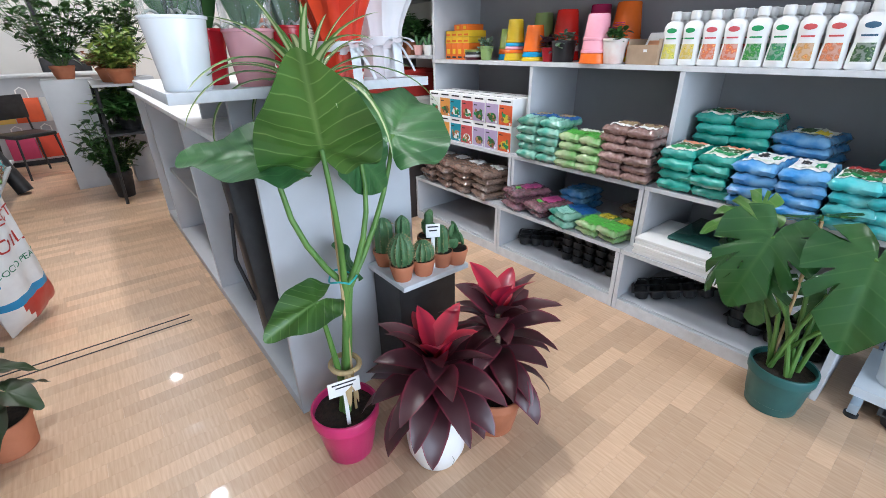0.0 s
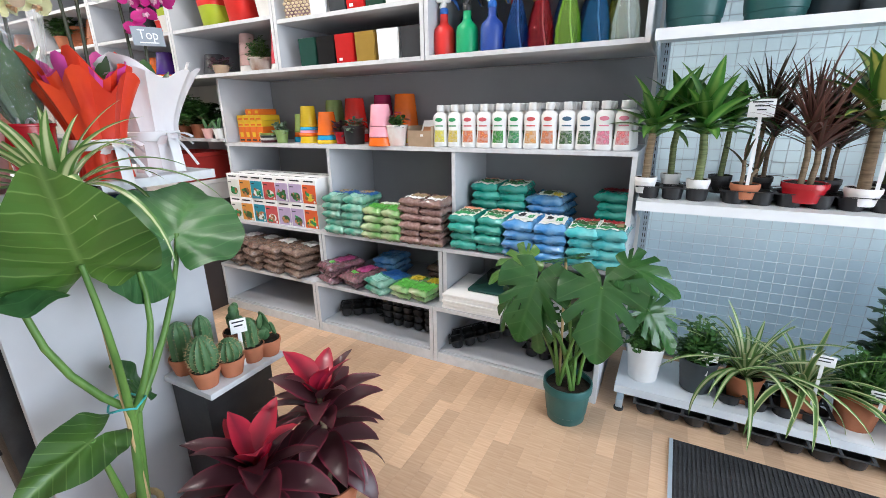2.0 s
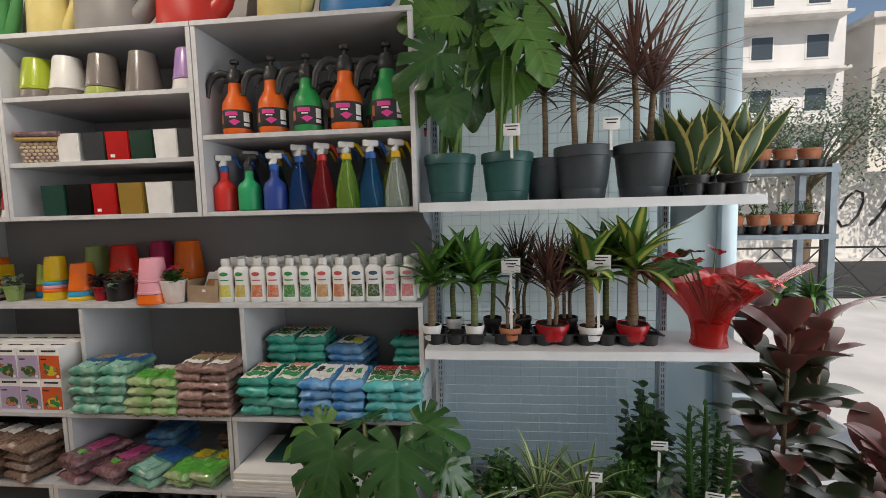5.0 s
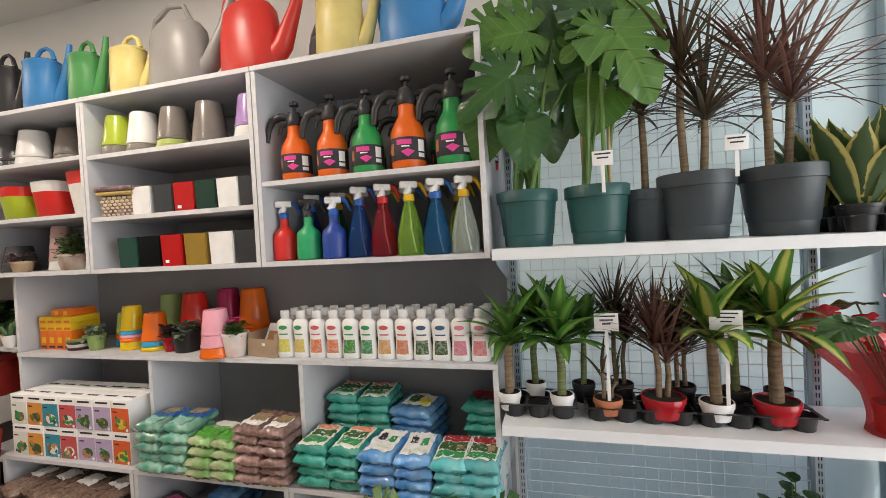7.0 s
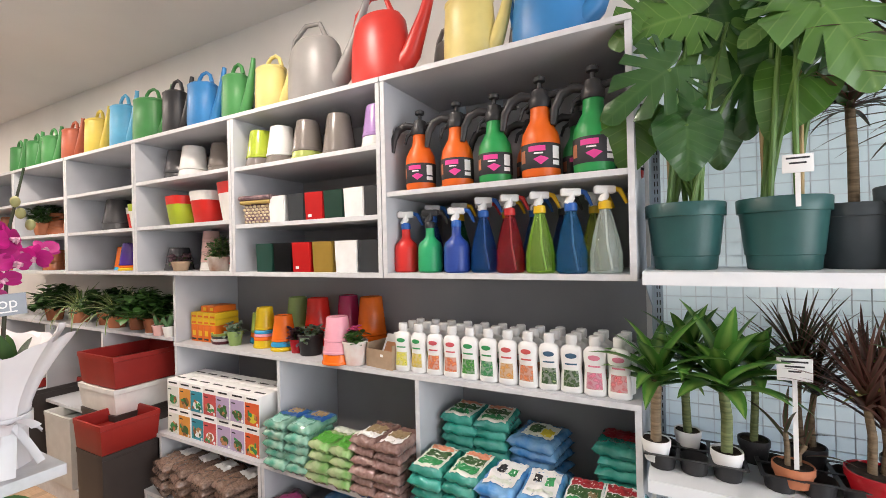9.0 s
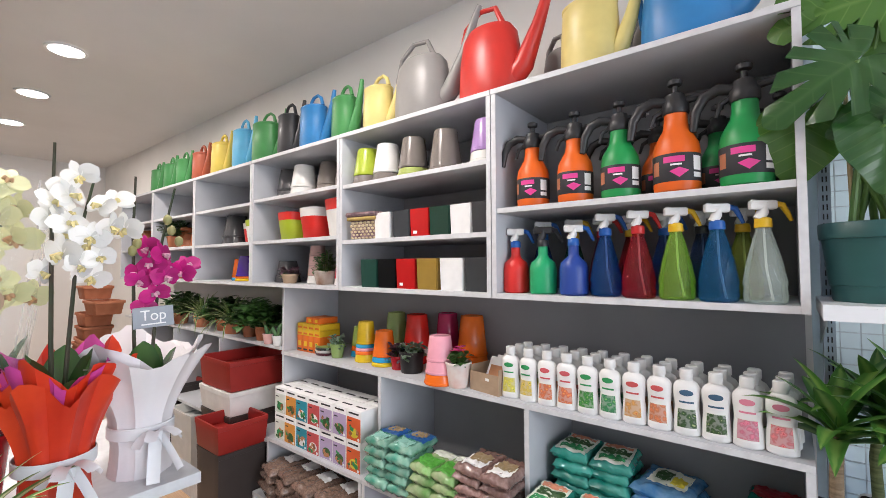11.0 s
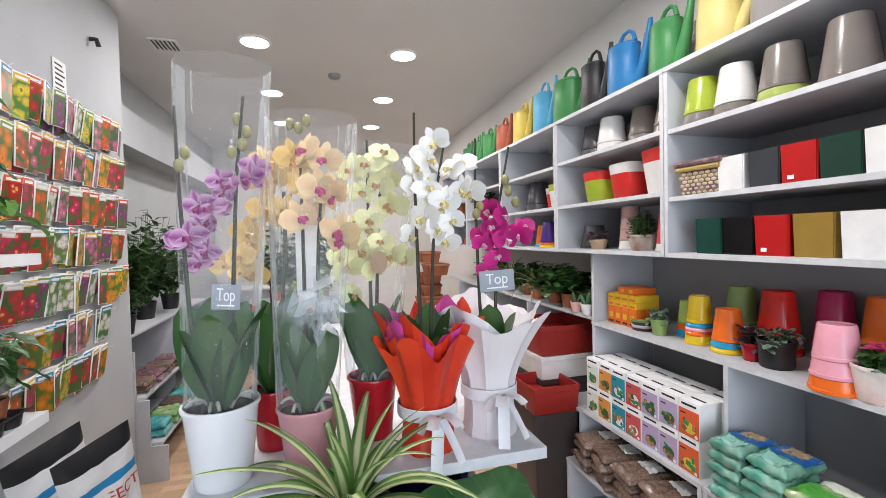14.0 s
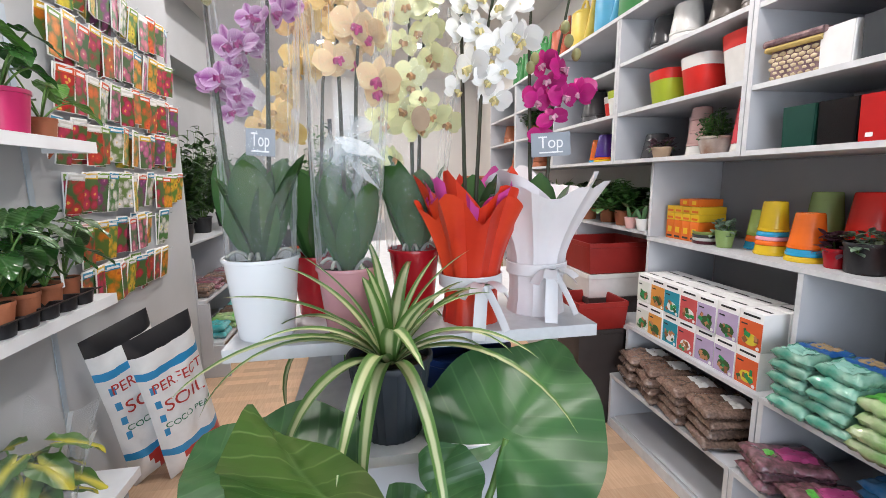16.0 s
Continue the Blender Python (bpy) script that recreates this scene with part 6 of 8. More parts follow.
def anthurium():
    a = thing("anthurium_plant", "red anthurium wrapped in red cellophane", "plant", m=pose(1.31, 0.03, MID))
    pot(a, 0.06, 0.1, plastic((0.4, 0.02, 0.03)), 0.8)
    wrap(0.075, 0.1, 0.26, 0.29, RED_FILM, a, "wrapping", "creased red cellophane", 2.0, points=5, amp=0.3)
    spathe = leaf_material("red_spathe", (0.5, 0.015, 0.015), (0.55, 0.02, 0.02), rough=0.2)
    for i in range(14):
        ang = i * 2.399
        q = 0.05 + 0.012 * i
        top = Vector((q * math.cos(ang), q * math.sin(ang), 0.24 + 0.018 * ((i * 7) % 11)))
        part("stem", stalk((0, 0, 0.09), top, (0, 0, 0.02), 0.004, 0.003), G_STEM, a)
        part("bract" if i % 2 else "leaf", heart_leaf(top, (math.cos(ang), math.sin(ang), -0.2), (0.2, -0.4, 1), 0.11 if i % 2 else 0.17, 0.085 if i % 2 else 0.11, i), spathe if i % 2 else G_DEEP, a)


anthurium()
UP = 1.645


# monsteras
def monstera(m, potmat, pr, ph, specs, label, seed, sticks=0, lime=0.25):
    mo = thing("monstera_plant", label, "plant", "monsteras", m=m)
    pot(mo, pr, ph, potmat, 0.8, 0.03)
    r = random.Random(seed)
    for k, (b, d, up, L, cuts) in enumerate(specs):
        b = (b[0], b[1], b[2] + (0.13 if ph < 0.2 else 0.0))
        part("leaf", heart_leaf(b, d, up, L * (1.12 if ph > 0.2 else 0.95), L * (1.08 if ph > 0.2 else 0.9), seed + k * 2.3, lobes=0.3, cuts=max(cuts, 5) if L > 0.21 else cuts, cup=0.03, sag=0.35, wavy=0.02), G_MON_PALE if r.random() < lime else G_MON, mo)
        a = r.uniform(0, 6.28)
        part("stem", stalk((pr * 0.4 * math.cos(a), pr * 0.4 * math.sin(a), ph * 0.85), b, (b[0] * -0.12, b[1] * -0.12, 0.03), 0.009, 0.006), G_STEM, mo)
    for k in range(sticks):
        part("support_stick", tube([(-0.04 + 0.09 * k, 0.01, ph * 0.8), (-0.05 + 0.11 * k, 0.02, ph + 0.55)], 0.006, 8), STICK, mo)
    return mo


monstera(pose(-0.13, -0.3, 0), POT_GREEN, 0.108, 0.19, [
    ((-0.14, -0.1, 0.56), (-0.15, -0.45, -0.75), (0.1, -0.85, 0.5), 0.36, 6), ((0.12, -0.12, 0.58), (0.05, -0.5, -0.72), (0.05, -0.85, 0.5), 0.38, 6),
    ((0.2, -0.02, 0.64), (0.9, -0.2, -0.15), (0.0, -0.4, 0.9), 0.27, 4), ((-0.22, 0.0, 0.6), (-0.85, -0.25, -0.35), (-0.1, -0.5, 0.85), 0.27, 4), ((-0.06, 0.05, 0.62), (-0.2, 0.5, -0.1), (0, -0.5, 1), 0.24, 3),
    ((-0.25, -0.07, 0.46), (-0.45, -0.3, -0.85), (-0.6, -0.5, 0.4), 0.24, 0), ((0.29, -0.03, 0.48), (0.7, -0.2, -0.65), (0.4, -0.5, 0.7), 0.25, 2), ((-0.13, -0.12, 0.42), (0.1, -0.3, -0.9), (-0.1, -0.95, 0.25), 0.24, 0), ((0.03, 0.06, 0.35), (0.1, -0.15, -0.9), (0.2, -0.9, 0.2), 0.24, 0)],
    "large split-leaf monstera in a dark green pot on the floor", 3, 1, 0.12)
monstera(pose(0.175, 0.065, UP), POT_GREEN, 0.118, 0.215, [
    ((-0.034, -0.125, 0.629), (-0.80, -0.28, -0.53), (0.20, -0.90, 0.20), 0.26, 0),
    ((0.009, -0.115, 0.452), (0.07, -0.31, -0.95), (0.20, -0.90, 0.20), 0.19, 0),
    ((0.040, -0.065, 0.498), (-0.86, -0.44, -0.27), (0.20, -0.90, 0.20), 0.16, 0),
    ((0.028, -0.065, 0.808), (-0.97, -0.24, -0.07), (0.20, -0.90, 0.20), 0.27, 0),
    ((0.080, -0.015, 0.819), (0.12, -0.19, -0.98), (0.20, -0.90, 0.20), 0.32, 2),
    ((-0.142, -0.045, 0.511), (-0.11, -0.09, -0.99), (0.20, -0.90, 0.20), 0.21, 0),
    ((0.181, 0.015, 0.631), (0.07, -0.12, -0.99), (0.20, -0.90, 0.20), 0.24, 0),
    ((-0.078, -0.065, 0.823), (0.27, 0.25, 0.93), (0.20, -0.90, 0.20), 0.24, 0),
    ((0.131, -0.015, 0.779), (-0.18, 0.11, 0.98), (0.20, -0.90, 0.20), 0.31, 3),
    ((0.094, 0.035, 0.479), (0.19, -0.10, -0.98), (0.20, -0.90, 0.20), 0.17, 0)],
    "leafy young monstera in a dark green pot", 7, 1, 0.3)
monstera(pose(0.435, 0.065, UP), POT_GREEN, 0.118, 0.215, [
    ((0.076, -0.125, 0.723), (0.45, -0.28, -0.85), (0.20, -0.90, 0.20), 0.30, 6),
    ((0.034, -0.085, 0.761), (-0.78, -0.38, -0.51), (0.20, -0.90, 0.20), 0.19, 5),
    ((0.044, -0.015, 0.570), (-0.36, -0.28, -0.89), (0.20, -0.90, 0.20), 0.21, 0),
    ((0.133, 0.015, 0.680), (0.26, -0.16, -0.95), (0.20, -0.90, 0.20), 0.22, 2),
    ((0.009, -0.065, 0.846), (-0.29, 0.00, 0.96), (0.20, -0.90, 0.20), 0.26, 5),
    ((0.100, -0.045, 0.816), (0.64, -0.14, 0.76), (0.20, -0.90, 0.20), 0.19, 5),
    ((-0.015, -0.005, 0.703), (-0.39, -0.07, -0.92), (0.20, -0.90, 0.20), 0.16, 0)],
    "leafy monstera with pale young leaves in a dark green pot", 9, 2, 0.5)
for x, y, seed, hts, L, mt, lab in ((0.615, 0.12, 1, (0.5,), 0.18, G_MARG, "thin-leaved dracaena in a dark grey pot"), (0.77, 0.06, 2, (0.62, 0.45), 0.36, G_MARG, "tall thin-leaved dracaena in a dark grey pot"), (1.03, 0.06, 3, (0.55, 0.48), 0.42, G_MARG_RED, "tall reddish thin-leaved dracaena in a dark grey pot")):
    pr = 0.126 if seed > 1 else 0.1
    cane_plant(x, y, UP, POT_GREY, pr, 0.23 if seed > 1 else 0.19, [((-0.03 if len(hts) > 1 else 0) + 0.06 * i, 0.02 * i, h) for i, h in enumerate(hts)], lab, "large dracaenas", mt, 60, L, 0.018, seed + 50, 0.75, "grass", CANE, 0.014, low=0.2)
sg = thing("price_sign", "white price sign on a stick in the plants", "sign", "shelf price signs", m=pose(0.45, -0.06, UP + 0.18))
price_tag(sg, 0, 0, 0, 0.1, 0, 0.07, 2, 0.045)
sg = thing("price_sign", "white price sign on a stick in the plants", "sign", "shelf price signs", m=pose(0.86, -0.06, UP + 0.2))
price_tag(sg, 0, 0, 0, 0.09, 0, 0.07, 2, 0.045)


def snake_plant(x, y, z, seed, n=15):
    s = thing("snake_plant", "snake plant with yellow-edged leaves in a dark pot", "plant", "snake plants", m=pose(x, y, z))
    pot(s, 0.062, 0.07, BLACK, 0.8, 0.012)
    r = random.Random(seed)
    for i in range(n):
        a = i * 2.399
        bm = bmesh.new()
        blade(bm, (0.03 * math.cos(a) * (i / n + 0.3), 0.03 * math.sin(a) * (i / n + 0.3), 0.06), a, 1.45 - 0.45 * i / n, r.uniform(0.2, 0.36), 0.09, 0.1, 0.3, "sword", 10, twist=r.uniform(-0.5, 0.5), roll=r.uniform(-0.6, 0.6))
        part("leaf", bm, G_SANS, s)


for x, y, s in ((1.235, 0.04, 1), (1.39, 0.03, 2), (1.2, 0.17, 3), (1.35, 0.17, 4)):
    snake_plant(x, y, UP + 0.02, s)
seed_tray(pose(1.305, 0.09, UP), 3, 3, 0.088, "black plastic carrier tray under snake plants", "plant trays")


# bushy small pots on the lowest metal shelf
def bushy(x, y, z, potmat, pr, ph, mat, n, L, wd, rad, h, seed, label, trail=0.3, shape="oval", taper=0.75, name="bushy_plant", group="small potted plants"):
    b = thing(name, label, "plant", group, m=pose(x, y, z))
    pot(b, pr, ph, potmat, taper, 0.012, segs=20)
    r = random.Random(seed)
    lv, tw = bmesh.new(), bmesh.new()
    for i in range(max(6, n // 9)):
        a, q = r.uniform(0, 6.28), rad * math.sqrt(r.random())
        top = Vector((q * math.cos(a), q * math.sin(a), ph + h * (1 - (q / rad) ** 2 * (1 - trail)) * r.uniform(0.55, 1.05) - (0.04 if q > rad * 0.8 else 0)))
        pts = arc((0.3 * pr * math.cos(a), 0.3 * pr * math.sin(a), ph * 0.85), top, 0.02, 5)
        tube(pts, 0.0018, 5, tw)
        for k in range(9):
            p = pts[1 + (k * 4) // 8 if k < 8 else 5]
            p = p + Vector((r.uniform(-0.006, 0.006), r.uniform(-0.006, 0.006), r.uniform(-0.004, 0.006)))
            blade(lv, p, r.uniform(0, 6.28), r.uniform(-0.2, 0.8), L * r.uniform(0.7, 1.2), wd * r.uniform(0.8, 1.2), r.uniform(0.1, 0.8), 0.2, shape, 4)
    part("foliage", tw, G_STEM, b)["kind"] = "stuff"
    part("foliage", lv, mat, b)["kind"] = "stuff"
    return b


BZ = 0.1
bushy(0.165, 0.03, BZ, WHITE, 0.088, 0.185, G_SMALL, 760, 0.027, 0.02, 0.115, 0.2, 1, "small-leaved trailing plant in a white pot")
bushy(0.392, 0.04, BZ, POT_GREY, 0.085, 0.165, G_SMALL, 640, 0.03, 0.022, 0.115, 0.2, 2, "jade bush in a charcoal pot")
spider_plant(pose(0.575, 0.04, BZ), TERRACOTTA, 0.075, 0.13, 38, 0.44, 0.036, 12, G_SPIDER, "variegated spider plant in a terracotta pot")
spider_plant(pose(0.775, 0.03, BZ), TERRACOTTA, 0.072, 0.125, 36, 0.4, 0.036, 14, G_SPIDER_EDGE, "variegated spider plant in a terracotta pot")
seed_tray(pose(0.675, 0.04, BZ + 0.001), 4, 2, 0.1, "black plastic carrier tray under spider plants", "plant trays")
bushy(0.965, 0.04, BZ, TERRACOTTA, 0.085, 0.15, G_SMALL, 640, 0.026, 0.02, 0.115, 0.2, 5, "small-leaved bushy plant in a terracotta pot")
bushy(1.09, 0.17, BZ, BLACK, 0.08, 0.22, G_DEEP, 520, 0.06, 0.042, 0.12, 0.42, 6, "dark glossy jade plant in a black pot")
bushy(1.13, 0.09, BZ, RED_POT, 0.06, 0.14, G_GREY, 110, 0.065, 0.042, 0.085, 0.17, 8, "silver-leaved succulent in a red pot")


def succulent(x, y, color, pr, ph, n, seed, word, tall=False):
    s = thing("succulent", "small succulent in a " + word + " pot", "succulent", "small succulents", m=pose(x, y, BZ))
    pot(s, pr, ph, plastic(color, 0.25), 0.7, 0.006, segs=18)
    r = random.Random(seed)
    bm = bmesh.new()
    for i in range(n):
        a, t = i * 2.399, i / n
        blade(bm, (0, 0, ph * 0.85 + (0.05 * t if tall else 0.01)), a, 0.3 + 1.0 * (t if not tall else 0.6), 0.04 * r.uniform(0.8, 1.2), 0.016, -0.3, 0.5, "oval", 5)
    part("foliage", bm, G_GREY if seed % 2 else G_LIME, s)


def fat_cactus(x, y, color, pr, ph, arms, seed, word):
    s = thing("cactus", "finger cactus in a " + word + " pot", "cactus", "small succulents", m=pose(x, y, BZ))
    pot(s, pr, ph, plastic(color, 0.25), 0.7, 0.006, segs=18)
    r = random.Random(seed)
    for i in range(arms):
        a = i * 2.2 + seed
        part("arm", tube(arc((0.005 * math.cos(a), 0.005 * math.sin(a), ph * 0.85), (0.035 * math.cos(a), 0.035 * math.sin(a), ph + r.uniform(0.03, 0.08)), -0.005, 5), [0.009, 0.011, 0.012, 0.012, 0.011, 0.005], 9), G_CACT, s)


fat_cactus(1.115, -0.045, (0.55, 0.55, 0.54), 0.045, 0.075, 5, 2, "pale grey")
fat_cactus(1.215, -0.05, (0.5, 0.02, 0.04), 0.042, 0.08, 3, 3, "red")
fat_cactus(1.345, -0.055, (0.75, 0.35, 0.38), 0.042, 0.075, 4, 4, "pink")
succulent(1.435, -0.04, (0.05, 0.06, 0.08), 0.04, 0.07, 16, 5, "charcoal", True)
tall_c = cane_plant(1.32, 0.06, BZ, POT_GREEN, 0.085, 0.16, [], "candelabra euphorbia in a dark green pot", "small potted plants", G_DRAC, 1, 0.1, 0.02, 3)
for dx, dy, h in ((0, 0, 0.46), (0.05, 0.02, 0.38), (-0.045, 0.015, 0.42), (0.07, -0.02, 0.3), (-0.06, -0.025, 0.33)):
    bm = tube([(dx, dy, 0.13), (dx * 1.3, dy * 1.3, 0.13 + h / 2), (dx * 1.4, dy * 1.4, 0.13 + h)], [0.014, 0.017, 0.008], 5)
    for k in range(46):
        a = k * 2.4
        blade(bm, (dx * 1.3 + 0.014 * math.cos(a), dy * 1.3 + 0.014 * math.sin(a), 0.15 + h * k / 48), a, 0.5, 0.055, 0.02, 0.2, 0.1, "lance", 3)
    part("branch", bm, G_SMALL, tall_c)
for x, y, z, h, yw in ((0.42, -0.03, BZ + 0.11, 0.08, 5), (0.80, -0.04, BZ + 0.08, 0.2, -4), (1.0, -0.04, BZ + 0.1, 0.07, -8), (1.12, 0.06, BZ + 0.16, 0.22, -4), (1.33, -0.02, BZ + 0.12, 0.07, -14)):
    sg = thing("price_sign", "white price sign on a stick in the plants", "sign", "shelf price signs", m=pose(x, y, z))
    price_tag(sg, 0, 0, 0, h, yw, 0.075, 2, 0.04)
for x in (0.35, 0.8, 1.25):
    seed_tray(pose(x, 0.0, 0.006), 4, 3, 0.1, "black plastic carrier tray on the floor under shelving", "floor trays")


# rubber plant and companions by the door
def rubber_plant(x, y, z, ph, pr, h, n, L, seed, label, spread=0.12):
    p = thing("rubber_plant", label, "plant", "rubber plants", m=pose(x, y, z))
    pot(p, pr, ph, POT_GREY, 0.75, 0.025)
    r = random.Random(seed)
    stems = [(spread * math.cos(k * 2.1), spread * math.sin(k * 2.1)) for k in range(3)]
    for dx, dy in stems:
        part("stem", tube([(dx * 0.3, dy * 0.3, ph * 0.8), (dx, dy, ph + h * 0.6), (dx * 1.2, dy * 1.2, ph + h)], [0.011, 0.009, 0.006], 8), CANE, p)
    for i in range(n):
        dx, dy = stems[i % 3]
        t = (i // 3) / max(1, n // 3 - 1)
        z0 = ph + 0.04 + (h - 0.03) * t
        k = 0.5 + 0.6 * t
        bm = bmesh.new()
        blade(bm, (dx * k, dy * k, z0), i * 2.399 + r.uniform(-0.3, 0.3), 0.5 + 0.6 * t + r.uniform(-0.3, 0.2), L * r.uniform(0.8, 1.15), L * 0.48 * r.uniform(0.85, 1.1), 0.9 - 0.4 * t, 0.28, "oval", 9, roll=r.uniform(-0.3, 0.3))
        part("leaf", bm, G_RUB_RED if (t > 0.72 or i % 4 == 0) else G_RUB, p)


rubber_plant(1.72, 0.17, 0.0, 0.24, 0.17, 0.8, 84, 0.26, 5, "large dark red rubber plant in a charcoal pot", 0.14)
rubber_plant(1.95, -0.12, 0.0, 0.2, 0.13, 0.34, 40, 0.26, 8, "low dark-leaved rubber plant beside the door", 0.08)

# ---- small plants on the north shelves ----
bushy(-2.2, 0.12, B3, plastic((0.25, 0.36, 0.12), 0.35), 0.045, 0.085, G_GREY, 110, 0.03, 0.02, 0.06, 0.04, 31, "variegated small plant in a pale green pot", group="counter plants")
bowls = thing("bowl_stack", "stack of small plastic saucers in mixed colours", "saucer", m=pose(-2.33, 0.13, B3))
for i, c in enumerate(((0.1, 0.02, 0.03), WHT, (0.05, 0.05, 0.05), (0.3, 0.36, 0.1))):
    part("saucer", lathe([(0.052, 0), (0.06, 0.002), (0.066, 0.017), (0.062, 0.017), (0.056, 0.006)], 22, at=(0, 0, i * 0.016)), plastic(c, 0.3), bowls)
bushy(-1.69, 0.13, B3, RED_POT, 0.045, 0.075, leaf_material("purple_leaf", (0.1, 0.04, 0.06), (0.06, 0.02, 0.035), rough=0.4), 120, 0.035, 0.025, 0.055, 0.06, 32, "purple-leaved small plant in a red pot", group="counter plants")
bushy(-1.59, 0.13, B3, BLACK, 0.068, 0.11, G_GREY, 100, 0.035, 0.02, 0.075, 0.035, 33, "dusky rosette succulent in a square black pot", group="counter plants", taper=0.85)
fl = bushy(-1.23, 0.06, B3, material("painted_white_pot", (0.75, 0.72, 0.68), 0.5, scale=14, color2=(0.7, 0.5, 0.45), bump=0.3), 0.062, 0.115, G_SMALL, 80, 0.04, 0.025, 0.06, 0.05, 34, "pink-flowering plant in a painted white pot", group="counter plants")
petal = leaf_material("pink_petal", (0.6, 0.03, 0.2), (0.65, 0.06, 0.25), rough=0.5)
bm = bmesh.new()
for i in range(14):
    a = i * 2.4
    c = Vector((0.035 * math.cos(a) * (i / 14), 0.035 * math.sin(a) * (i / 14), 0.16 + 0.01 * (i % 3)))
    for k in range(5):
        blade(bm, c, k * 1.257, 0.5, 0.016, 0.014, 0.3, 0.1, "oval", 3)
part("blossom", bm, petal, fl, "bright pink blossoms")["kind"] = "stuff"
for k, x in enumerate((-2.72, -2.84)):
    fat_cactus(x, 0.03, (0.75, 0.45, 0.42) if k else WHT, 0.04, 0.07, 3, 6 + k, "pink" if k else "white")
    bpy.context.view_layer.update()
for o in [o for o in scene.objects if o.name.startswith("cactus") and o.parent is None and o.location.x < -2 and abs(o.location.z - BZ) < 0.001]:
    o.location.z = 1.212
for x, y, L, s, kind in ((-3.02, 0.1, 0.05, 41, 0), (-3.25, 0.12, 0.05, 42, 0), (-3.5, 0.1, 0.28, 43, 1), (-3.75, 0.15, 0.05, 44, 0), (-4.1, 0.12, 0.3, 45, 1), (-4.5, 0.1, 0.06, 46, 0)):
    if kind:
        spider_plant(pose(x, y, 1.212), TERRACOTTA, 0.07, 0.1, 40, L * 1.15, 0.02, s, G_SPIDER_EDGE, "spider plant in a terracotta pot on the plant shelf")
    else:
        bushy(x, y, 1.212, TERRACOTTA, 0.07, 0.1, G_SMALL if s % 2 else G_DEEP, 520, L * 1.35, L, 0.2, 0.2, s, "leafy trailing ivy in a terracotta pot", group="plant shelf pots")
bushy(-2.27, 0.08, 1.632, material("white_brown_pot", (0.7, 0.66, 0.6), 0.5, color2=(0.2, 0.1, 0.06), scale=6), 0.075, 0.085, G_SMALL, 300, 0.024, 0.018, 0.09, 0.13, 48, "airy small-leaved plant in a white and brown pot", group="cabinet plants")
bushy(-2.63, 0.06, 1.632, CARDBOARD, 0.055, 0.06, leaf_material("mauve_leaf", (0.16, 0.08, 0.1), (0.1, 0.05, 0.07), rough=0.4), 110, 0.035, 0.025, 0.075, 0.045, 49, "mauve-leaved small plant in a brown pot", group="cabinet plants")
bushy(-4.55, 0.05, 1.93, TERRACOTTA, 0.07, 0.1, G_DEEP, 240, 0.06, 0.04, 0.15, 0.2, 50, "leafy plant in a terracotta pot", group="cabinet plants")

# square planters under the plant shelf
def tall_planter(x, y, z, w, h, color, inner, word):
    p = thing("tall_planter", word + " square plastic planter", "planter", "square plastic planters", m=pose(x, y, z))
    part("body", lathe([(w * 0.46, 0), (w * 0.47, 0.004), (w * 0.5, h - 0.03), (w * 0.508, h - 0.028), (w * 0.508, h), (w * 0.48, h), (w * 0.46, h - 0.08)], 48, power=30), plastic(color, 0.45), p)
    part("liner", lathe([(w * 0.455, h - 0.07), (w * 0.475, h - 0.002), (w * 0.465, h - 0.002), (w * 0.445, h - 0.068)], 48, power=30, caps="none"), plastic(inner, 0.45), p)


tall_planter(-3.12, 0.02, 0.12, 0.44, 0.63, (0.05, 0.042, 0.04), (0.28, 0.015, 0.012), "dark brown")
tall_planter(-3.12, 0.02, 0.751, 0.46, 0.16, WHT, WHT, "white")
tall_planter(-3.12, 0.02, 0.912, 0.46, 0.2, (0.3, 0.02, 0.015), (0.28, 0.015, 0.012), "dark red")
tall_planter(-2.83, -0.22, 0.0, 0.3, 0.62, (0.045, 0.036, 0.034), (0.28, 0.015, 0.012), "dark brown")
tall_planter(-2.83, -0.22, 0.621, 0.32, 0.17, (0.33, 0.02, 0.015), (0.28, 0.015, 0.012), "dark red")
tall_planter(-3.75, 0.02, 0.12, 0.4, 0.5, (0.6, 0.6, 0.58), WHT, "pale grey")
tall_planter(-4.4, 0.0, 0.12, 0.42, 0.6, (0.05, 0.042, 0.04), (0.28, 0.015, 0.012), "dark brown")

# stacked terracotta window boxes further in
tb = thing("low_table", "plain low wooden table under terracotta planters", "table", m=pose(-5.3, -0.36, 0))
part("tabletop", boxed(-0.5, 0.5, -0.2, 0.2, 0.72, 0.75, bevel=0.002), STICK, tb)
for sx in (-0.46, 0.46):
    for sy in (-0.17, 0.17):
        part("leg", boxed(sx - 0.02, sx + 0.02, sy - 0.02, sy + 0.02, 0, 0.7195), STICK, tb)
for i in range(9):
    w = solo("window_box", lathe([(0.17, 0), (0.175, 0.003), (0.2, 0.1), (0.215, 0.103), (0.215, 0.125), (0.195, 0.125), (0.18, 0.03)], 32, sx=1.15 - 0.3 * (i > 4), sy=0.6, power=8), TERRACOTTA, "long terracotta plastic window box in a stack", "window box", "terracotta window boxes", m=pose(-5.35 + 0.3 * (i % 2) * (i > 6), -0.36, 0.75 + (i * 0.045 if i < 5 else 0.3 + (i - 5) * 0.128), 0, 0, prng.uniform(-4, 4)))

# ---- orchids on the island ----
ORZ = 1.18


